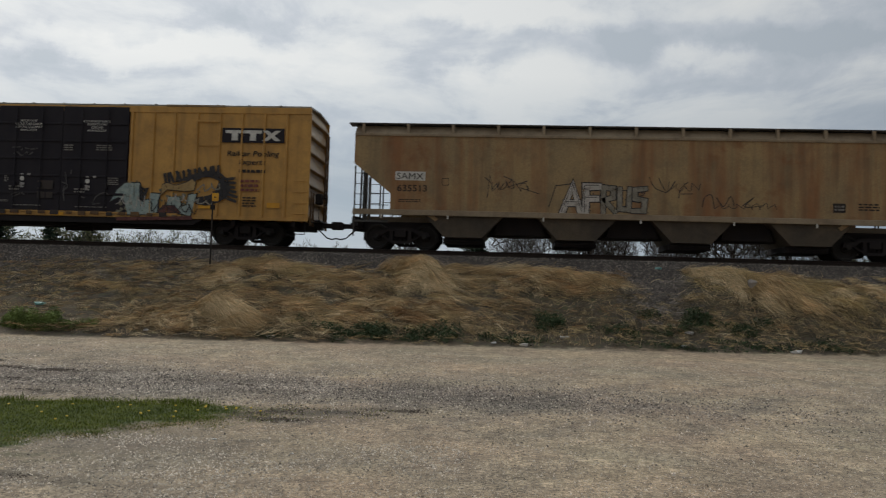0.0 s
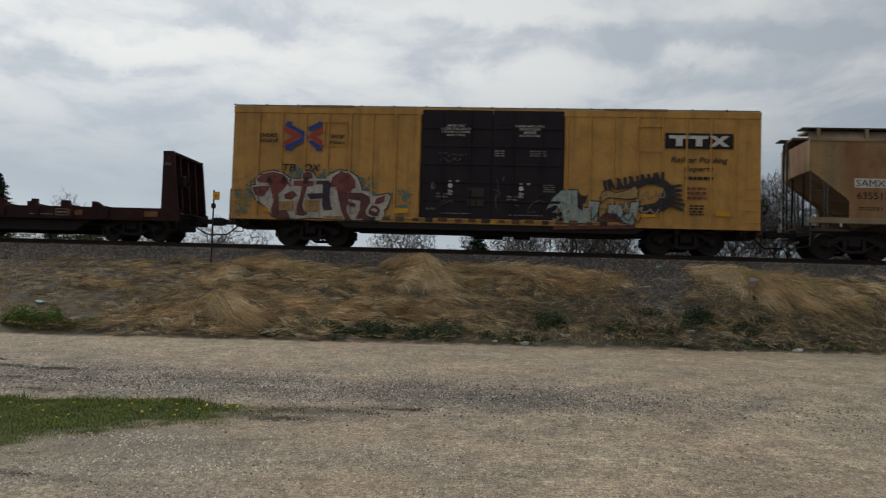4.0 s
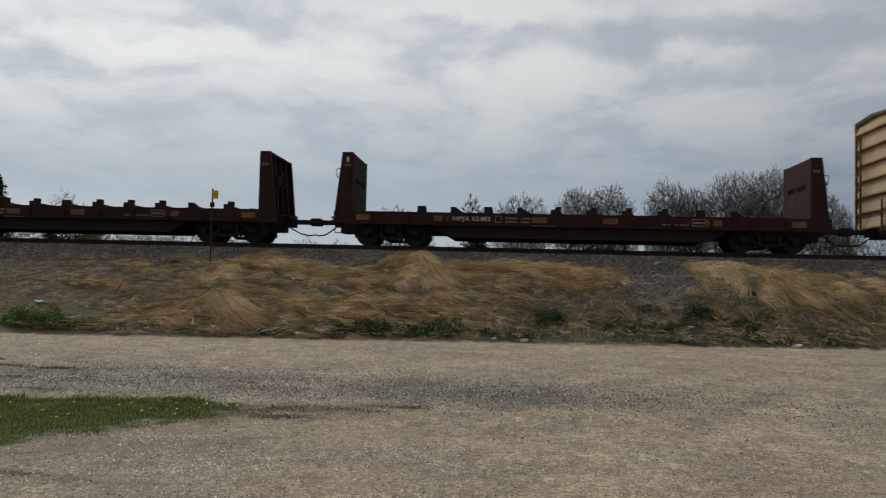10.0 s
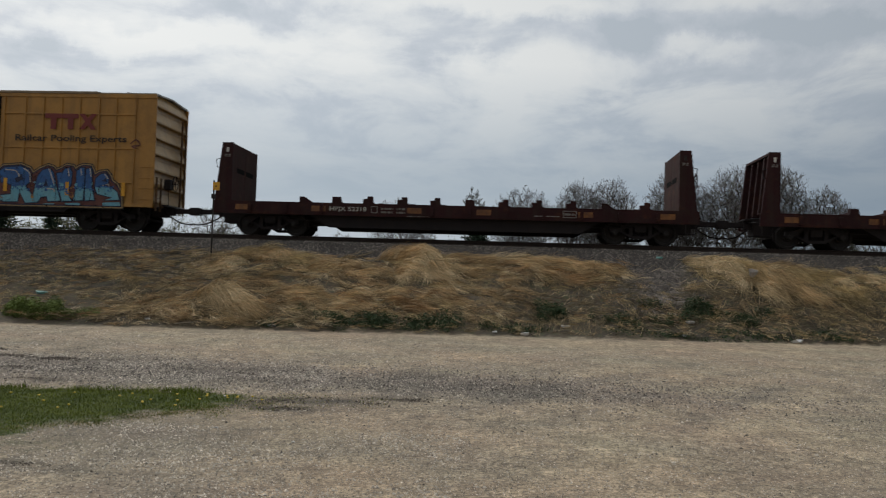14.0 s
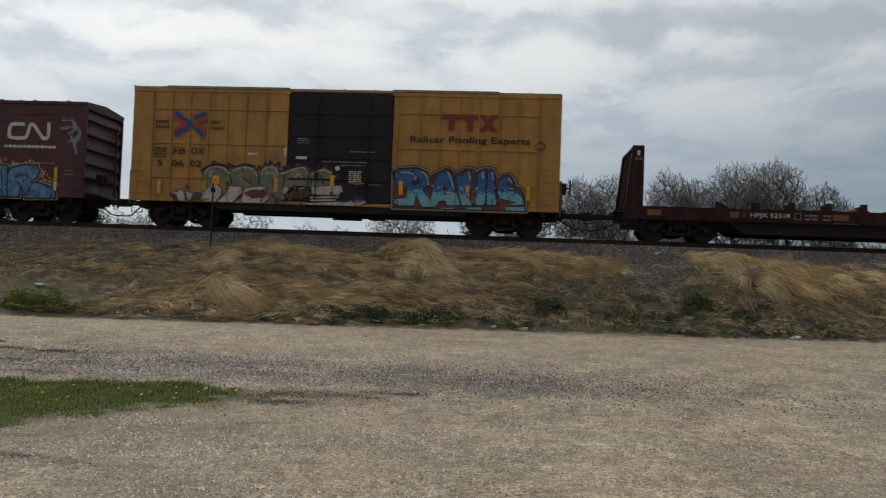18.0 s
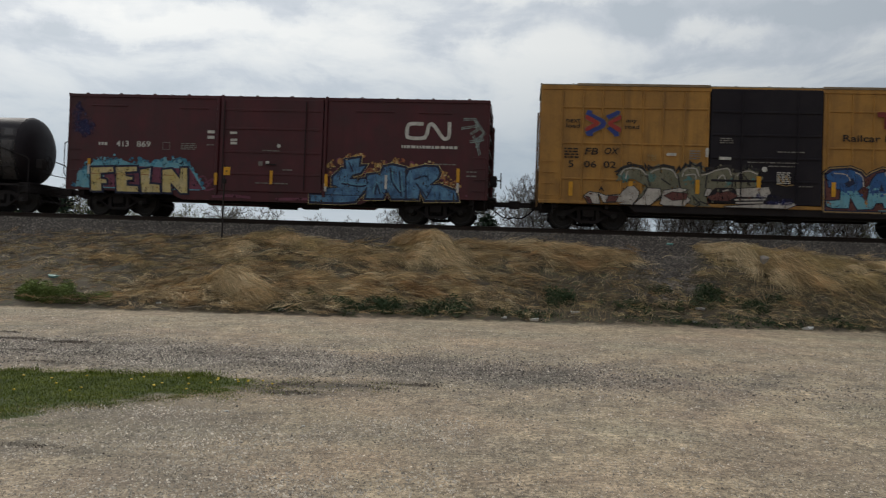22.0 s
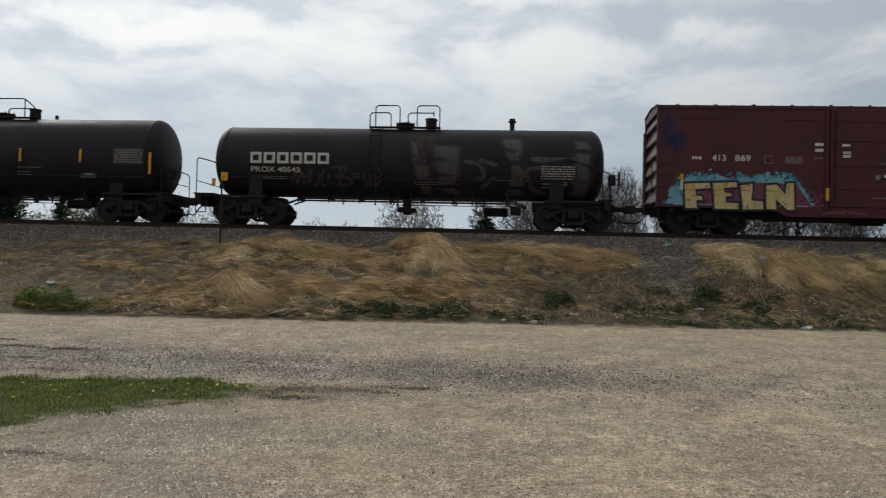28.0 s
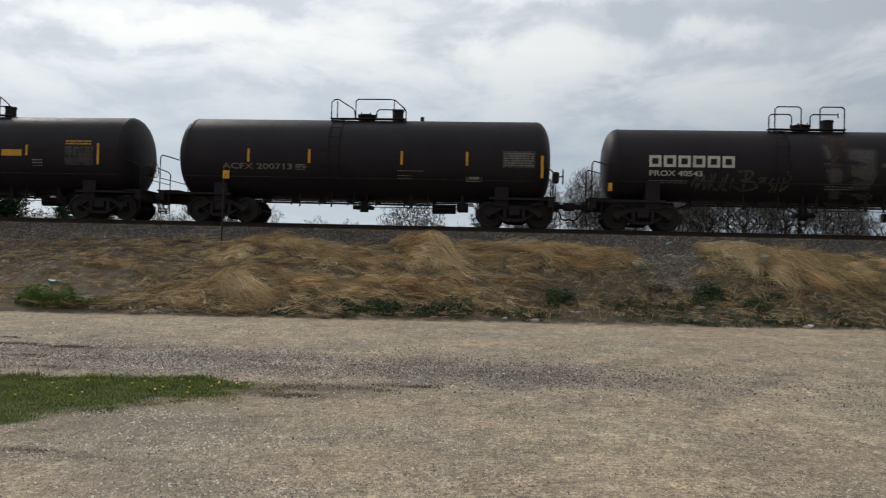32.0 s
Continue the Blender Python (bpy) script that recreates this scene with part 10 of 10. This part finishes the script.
def build_litter():
    rnd = random.Random(3)
    for x, y, s, mt, lb in ((5.1, 24.9, 0.16, "litter", "crumpled white litter lying on the bank"), (0.39, 23.05, 0.15, "litter", "flat scrap of white litter at the gravel edge"), (7.84, 24.3, 0.18, "litter", "scrap of white litter at the gravel edge"), (1.52, 23.95, 0.13, "litter", "small white scrap in the weeds"), (4.75, 24.0, 0.11, "litter", "small white scrap in the weeds"), (-6.2, 22.1, 0.14, "litter", "white scrap beside the dry grass"), (-9.35, 21.6, 0.10, "litter", "pale scrap beside the gravel"), (-13.3, 23.5, 0.17, "teal", "teal plastic scrap on the bank"), (5.0, 29.7, 0.14, "teal", "green plastic scrap by the ballast"), (-0.4, 23.0, 0.10, "litter", "tiny white scrap at the gravel edge"), (-2.92, 8.5, 0.028, "litter", "small pale stone on the gravel"), (-3.5, 10.5, 0.03, "litter", "small pale stone by the grass"), (-2.0, 8.0, 0.022, "litter", "small pale stone on the gravel")):
        bm = bmesh.new()
        n = 9
        c = bm.verts.new((0, 0, s * 0.45))
        ring = [bm.verts.new((s * rnd.uniform(0.6, 1.1) * math.cos(2 * math.pi * i / n), s * rnd.uniform(0.5, 0.9) * math.sin(2 * math.pi * i / n), s * rnd.uniform(0.05, 0.5))) for i in range(n)]
        low = [bm.verts.new((v.co.x * 0.8, v.co.y * 0.8, -0.01)) for v in ring]
        for i in range(n):
            bm.faces.new((c, ring[i], ring[(i + 1) % n]))
            bm.faces.new((ring[i], low[i], low[(i + 1) % n], ring[(i + 1) % n]))
        bm.faces.new(low[::-1])
        ob = part("pale_stone" if s < 0.05 else "litter", bm, mt, None)
        ob.location = (x, y, float(height(x, y)))
        tagged(ob, lb, "stone" if s < 0.05 else "litter")
    # a torn bag hangs on a dead stalk
    x, y = 7.42, 27.35
    torn = thing("plastic_bag", "torn pale plastic bag caught on a dead stalk", "litter", at=(x, y, float(height(x, y))))
    bm = bmesh.new()
    pipe(bm, [(0, 0, -0.05), (0.03, 0.0, 0.3), (-0.01, -0.02, 0.62)], 0.009, 5)
    part("stalk", bm, "straw", torn)
    bm = bmesh.new()
    n = 10
    rings = [[bm.verts.new((0.02 + q * (0.5 + 0.9 * rnd.random()) * math.cos(2 * math.pi * i / n), -0.02 + 0.6 * q * (0.8 + 0.4 * rnd.random()) * math.sin(2 * math.pi * i / n), z + 0.04 * rnd.random())) for i in range(n)] for q, z in ((0.03, 0.38), (0.10, 0.45), (0.15, 0.55), (0.12, 0.60), (0.03, 0.63))]
    for a, b in zip(rings, rings[1:]):
        for i in range(n):
            bm.faces.new((a[i], a[(i + 1) % n], b[(i + 1) % n], b[i]))
    bm.faces.new(rings[0][::-1]); bm.faces.new(rings[-1])
    part("bag", bm, "faded_bag", torn, "crumpled translucent plastic")
    bm = bmesh.new()
    pipe(bm, [(-0.34, -0.20, 0.02), (-0.1, -0.04, 0.06), (0.12, 0.05, 0.05), (0.36, 0.16, 0.10)], 0.018, 6)
    pipe(bm, [(0.05, 0.03, 0.05), (0.18, 0.16, 0.14)], 0.010, 5)
    ob = part("stick", bm, "wood", None)
    ob.location = (-8.2, 21.55, float(height(-8.2, 21.55)))
    tagged(ob, "bleached broken branch lying at the gravel edge", "stick")


def build_marker():
    mk = thing("track_marker", "thin dark track marker post with a yellow tag", "marker post", at=(-10.13, 28.3, float(height(-10.13, 28.3))))
    base = mk.location.z
    bm = bmesh.new()
    rod(bm, (0, 0, -0.2), (0.0, 0, 4.80 - base), 0.028, 8)
    part("post", bm, "ink", mk)
    bm = bmesh.new()
    slab(bm, -0.02, 0.21, -0.045, -0.03, 4.46 - base, 4.74 - base, 0.004)
    part("tag", bm, "reflect", mk, "yellow tag")
    bm = bmesh.new()
    slab(bm, 0.06, 0.12, -0.052, -0.046, 4.58 - base, 4.62 - base, 0.002)
    part("tag_mark", bm, "worn_brown", mk)
    bm = bmesh.new()
    slab(bm, -0.06, 0.06, -0.06, 0.06, 4.18 - base, 4.34 - base, 0.01)
    part("clamp", bm, "under", mk)


# ---- trees behind the track ----
def grow(seed, tall, wide, targets=1500, stems=7, low=0.27, twigs=4):
    """Limbs of a bare tree that reach for points spread through a domed crown: start, end, radii, level."""
    rng = np.random.default_rng(seed)
    node = [np.array((0.0, 0.0, -0.3))]
    parent = [-1]

    def add(p, k):
        node.append(np.asarray(p, float)); parent.append(k)
        return len(node) - 1
    # stems fan out from the foot
    for i in range(stems):
        a = 2 * math.pi * (i + rng.uniform(-0.3, 0.3)) / stems
        lean = rng.uniform(0.4, 1.25) * wide / tall
        k = 0
        p = np.array((0.12 * math.cos(a), 0.12 * math.sin(a), 0.0))
        k = add(p, k)
        for j in range(6):
            p = p + np.array((math.cos(a) * lean, math.sin(a) * lean, 1.0)) * tall * rng.uniform(0.07, 0.095) + rng.normal(0, 0.06, 3)
            k = add(p, k)
    # points inside an uneven dome, most of them near its skin
    g = rng.normal(0, 1, (targets * 2, 3))
    g /= np.linalg.norm(g, axis=1, keepdims=True)
    rad = 0.97 * rng.random(len(g)) ** 0.40
    az = np.arctan2(g[:, 1], g[:, 0])
    ph = rng.uniform(0, 6.28, 3)
    uneven = 1 + 0.05 * np.sin(2 * az + ph[0]) + 0.05 * np.sin(5 * az + 4 * g[:, 2] + ph[1])
    T = g * (rad * uneven)[:, None] * np.array((wide, wide, tall * 0.36))
    T[:, 2] += tall * 0.62
    flare = np.clip((T[:, 2] / tall - 0.08) / 0.42, 0.25, 1.0)  # the crown narrows to its foot like a fan
    T[:, :2] *= flare[:, None]
    T = T[(T[:, 2] > tall * low) & (rng.random(len(T)) < np.clip((T[:, 2] / tall - 0.1) / 0.45, 0.3, 1.0))][:targets]
    order = np.argsort(np.linalg.norm(T - np.array((0, 0, tall * 0.3)), axis=1))
    tips = []
    for p in T[order]:
        A = np.array(node)
        d = p - A
        dist = np.linalg.norm(d, axis=1)
        # limbs prefer to rise: a start above the goal costs more
        cost = dist + 0.9 * np.maximum(0, -d[:, 2]) + 0.20 * np.linalg.norm(A - np.array((0, 0, 0.2 * tall)), axis=1)
        cost[0] = 1e9
        k = int(np.argmin(cost))
        span = dist[k]
        n = max(1, int(span / (0.05 * tall)))
        start = A[k]
        out = start - A[parent[k]]
        out = out / (np.linalg.norm(out) + 1e-6)
        sway = 0.16 * max(0.0, float(out @ d[k]) / (span + 1e-6) - 0.3)
        for j in range(1, n + 1):
            f = j / n
            q = start * (1 - f) + p * f + out * span * sway * f * (1 - f) * 2 + rng.normal(0, 0.005 * tall * (f < 1), 3) * 0.5
            k = add(q, k)
        tips.append(k)
    # thickness from the number of tips carried
    load = np.zeros(len(node))
    for k in tips:
        while k >= 0:
            load[k] += 1
            k = parent[k]
    r = 0.0085 * tall / 8 * np.maximum(load, 1) ** 0.37 + 0.002
    segs = []
    for k in range(1, len(node)):
        if load[k] == 0:
            continue
        lv = 0 if load[k] > targets * 0.10 else (2 if load[k] > 5 else 4)
        segs.append((Vector(node[parent[k]]), Vector(node[k]), min(r[parent[k]], r[k] * 1.35), r[k], lv))
    # fine twigs fan from the tips
    for k in tips:
        base = node[k]
        d = base - node[parent[k]]
        d = d / (np.linalg.norm(d) + 1e-6) + np.array((0, 0, 0.25)) + 0.35 * base * np.array((1 / wide, 1 / wide, 0)) * 0.6
        for j in range(twigs):
            e = d + rng.normal(0, 0.6, 3)
            e = e / np.linalg.norm(e) * tall * rng.uniform(0.02, 0.05)
            mid = base + e * 0.55 + rng.normal(0, 0.02, 3)
            segs.append((Vector(base), Vector(mid), 0.0075, 0.006, 6))
            segs.append((Vector(mid), Vector(base + e + np.array((0, 0, 0.012 * tall * rng.random()))), 0.006, 0.004, 7))
            if j % 2:
                segs.append((Vector(mid), Vector(mid + np.array((e[1], -e[0], abs(e[2]))) * 0.5), 0.006, 0.004, 7))
    return segs


def limbs_mesh(segs, least):
    V, F = [], []
    for p, q, r, r2, lv in segs:
        r, r2 = max(r, least), max(r2, least)
        d = (q - p).normalized()
        u = d.orthogonal().normalized(); w = d.cross(u)
        n = 6 if lv < 2 else 3
        b = len(V)
        for c, rad in ((p, r), (q, r2)):
            for i in range(n):
                a = 2 * math.pi * i / n
                V.append(c + (u * math.cos(a) + w * math.sin(a)) * rad)
        for i in range(n):
            F.append((b + i, b + (i + 1) % n, b + n + (i + 1) % n, b + n + i))
    return V, F


def raw_part(name, V, F, material, parent, label=""):
    me = bpy.data.meshes.new(name)
    me.from_pydata([tuple(v) for v in V], [], F)
    me.materials.append(M[material])
    ob = new(name, me)
    ob.parent = parent
    if label:
        ob["label"] = label
    return ob


def bare_tree(x, y, tall, seed, wide, label="bare grey spring tree beyond the track", buds=0.04, targets=1500, stems=6, least=0.0038):
    t = thing("tree", label, "tree", "trees beyond the track", (x, y, float(height(x, y))))
    segs = grow(seed, tall, wide, targets, stems)
    raw_part("trunk", *limbs_mesh([s for s in segs if s[4] < 4], 0.015), "bark", t)
    raw_part("crown", *limbs_mesh([s for s in segs if s[4] >= 4], least), "twig", t, "fine budding twigs")
    rnd = random.Random(seed + 1)
    V, F = [], []
    for s in segs:
        if s[4] >= 6 and rnd.random() < buds:
            c = s[1]
            for k in range(2):
                b = len(V)
                o = c + Vector((rnd.gauss(0, 0.05), rnd.gauss(0, 0.05), rnd.gauss(0, 0.05)))
                for j in range(3):
                    V.append(o + Vector((rnd.gauss(0, 0.03), rnd.gauss(0, 0.03), rnd.gauss(0, 0.03))))
                F.append((b, b + 1, b + 2))
    if F:
        raw_part("foliage", V, F, "leaf", t, "pale opening buds")
    return t


def conifer(x, y, tall, wide, seed, label="dark young conifer beyond the track", material="conifer", name="conifer"):
    t = thing(name, label, "tree", at=(x, y, float(height(x, y))))
    rnd = random.Random(seed)
    bm = bmesh.new()
    rod(bm, (0, 0, -0.2), (0, 0, tall * 0.96), 0.05 + 0.012 * tall, 7, 0.01)
    part("trunk", bm, "bark", t)
    V, F = [], []
    n = int(tall * 34)
    for i in range(n):
        f = (i / n) ** 0.9
        z = tall * (0.08 + 0.9 * f)
        reach = wide * (1 - f) ** 0.8 * rnd.uniform(0.55, 1.1) + 0.05
        a = rnd.uniform(0, 6.28)
        tip = Vector((math.cos(a) * reach, math.sin(a) * reach, z + reach * rnd.uniform(-0.1, 0.35)))
        root = Vector((0, 0, z))
        for k in range(9):
            c = root.lerp(tip, (k + 1) / 9)
            for j in range(3):
                b = len(V)
                s = 0.05 + 0.10 * reach * (1 - k / 12)
                for m in range(3):
                    V.append(c + Vector((rnd.gauss(0, s), rnd.gauss(0, s), rnd.gauss(0, s * 0.7))))
                F.append((b, b + 1, b + 2))
    raw_part("crown", V, F, material, t)
    return t


def shrub(x, y, tall, wide, seed, material, label, stems=9, leaves=900):
    t = thing("shrub", label, "shrub", "shrubs beyond the track", (x, y, float(height(x, y))))
    rnd = random.Random(seed)
    segs = []
    for i in range(stems):
        p = Vector((rnd.gauss(0, wide * 0.15), rnd.gauss(0, wide * 0.15), -0.1))
        d = Vector((rnd.gauss(0, 0.4), rnd.gauss(0, 0.4), 1)).normalized()
        ln = tall * rnd.uniform(0.6, 1.0)
        for k in range(5):
            q = p + d * ln / 5
            segs.append((p, q, 0.03 * (1 - k / 6), 0.03 * (1 - (k + 1) / 6), 2))
            for m in range(3):
                sd = (d + Vector((rnd.gauss(0, 0.7), rnd.gauss(0, 0.7), rnd.gauss(0.1, 0.4)))).normalized()
                segs.append((q, q + sd * ln * rnd.uniform(0.12, 0.3), 0.012, 0.006, 5))
            p = q
            d = (d + Vector((rnd.gauss(0, 0.2), rnd.gauss(0, 0.2), 0.05))).normalized()
    raw_part("stem", *limbs_mesh(segs, 0.012), "bark", t)
    V, F = [], []
    ends = [s[1] for s in segs if s[4] == 5]
    for i in range(leaves):
        c = ends[i % len(ends)] + Vector((rnd.gauss(0, 0.2), rnd.gauss(0, 0.2), rnd.gauss(0, 0.2)))
        b = len(V)
        for m in range(3):
            V.append(c + Vector((rnd.gauss(0, 0.05), rnd.gauss(0, 0.05), rnd.gauss(0, 0.05))))
        F.append((b, b + 1, b + 2))
    if F:
        raw_part("foliage", V, F, material, t)
    return t


def build_trees():
    bare_tree(0.7, 56, 7.6, 101, 2.2)
    bare_tree(4.3, 57, 8.3, 107, 1.9)
    bare_tree(6.2, 56, 8.3, 102, 1.9)
    bare_tree(8.3, 66, 7.6, 115, 1.3, targets=500)
    bare_tree(10.0, 56, 8.7, 103, 1.7)
    bare_tree(11.7, 57, 8.4, 104, 1.5)
    bare_tree(14.2, 56, 9.4, 105, 2.3, buds=0.12, targets=1900)
    bare_tree(16.9, 57, 9.7, 109, 2.2, buds=0.12, targets=1900)
    bare_tree(19.7, 56, 8.1, 106, 2.0, buds=0.1)
    bare_tree(21.8, 58, 6.9, 110, 1.1, targets=420)
    bare_tree(24.6, 60, 6.5, 116, 2.0, targets=300)
    bare_tree(-24.0, 175, 19.0, 111, 5.0, "hazy bare tree far beyond the track", 0.1, 300, least=0.03)
    bare_tree(-20.0, 180, 16.5, 112, 4.0, "hazy bare tree far beyond the track", 0.1, 300, least=0.03)
    bare_tree(-30.5, 70, 6.2, 113, 2.4, "small bare tree beyond the track", 0.1, 260)
    bare_tree(-3.1, 68, 8.9, 201, 1.0, "slender young tree with dark tufts beyond the track", 0.7, 170, 3, least=0.02)
    bare_tree(-43.2, 80, 10.0, 114, 2.2, "small twiggy tree beyond the track", 0.5, 260)
    bare_tree(-19.9, 56, 6.0, 117, 2.0, "low leafless tree beyond the track", 0.05, 420, 7)
    bare_tree(-17.6, 58, 5.6, 118, 1.5, "low leafless tree beyond the track", 0.05, 260, 6)
    conifer(-50.2, 80, 11.8, 3.6, 203)
    conifer(-2.3, 56, 4.9, 3.6, 204, "broad dark evergreen bush beyond the track")
    conifer(-33.4, 60, 5.8, 3.2, 205)
    conifer(-31.2, 61, 6.0, 3.0, 206)
    for i, (x, y, h, w) in enumerate(((-28.0, 70, 5.0, 4), (-25.0, 72, 5.1, 4), (-22.5, 70, 5.0, 4), (22.6, 57, 4.3, 2), (-35.0, 60, 5.0, 4), (-32.5, 61, 5.6, 4), (-30.0, 60, 5.4, 4), (-27.0, 60, 5.6, 4), (-24.0, 61, 5.2, 4), (-6.5, 58, 4.4, 2.4))):
        shrub(x, y, h, w, 300 + i, "leaf", "pale green shrub beyond the track", 16, 6500)
    for i, (x, y, h, w) in enumerate(((2.4, 50, 4.2, 1.6), (8.2, 52, 4.4, 1.6), (12.9, 50, 4.3, 1.5), (18.3, 52, 4.6, 1.6), (-0.8, 52, 4.0, 1.3), (-12.6, 52, 4.4, 1.3), (-10.8, 53, 4.3, 1.2), (-8.3, 52, 4.6, 1.3), (-6.0, 53, 4.3, 1.2))):
        bare_tree(x, y, h, 420 + i, w, "leafless brushwood thicket beyond the track", 0.0, 150, 12)


# ---- what moves ----
def motions():
    for ob, centre in CARS:
        walk(ob, [(t, pose(centre + s, TRACK_Y, RAIL_Z)) for t, s in zip(STEPS, GONE)])
    # wheels turn by the way rolled
    ticks = [i * 4 / 30 for i in range(241)]
    way = np.interp(ticks, STEPS, GONE)
    for ws, x, r in WHEELSETS:
        walk(ws, [(min(t, 32.0), pose(x, 0, r, 0, math.degrees(w / r), 0)) for t, w in zip(ticks, way)])


build_ground()
build_track()
build_hopper()
build_long_boxcar()
build_flatcars()
build_short_boxcar()
build_red_boxcar()
build_tank_cars()
build_marker()
build_trees()
build_litter()
build_lawn()
build_weeds()
build_dry_grass()
scatter_ground()
motions()
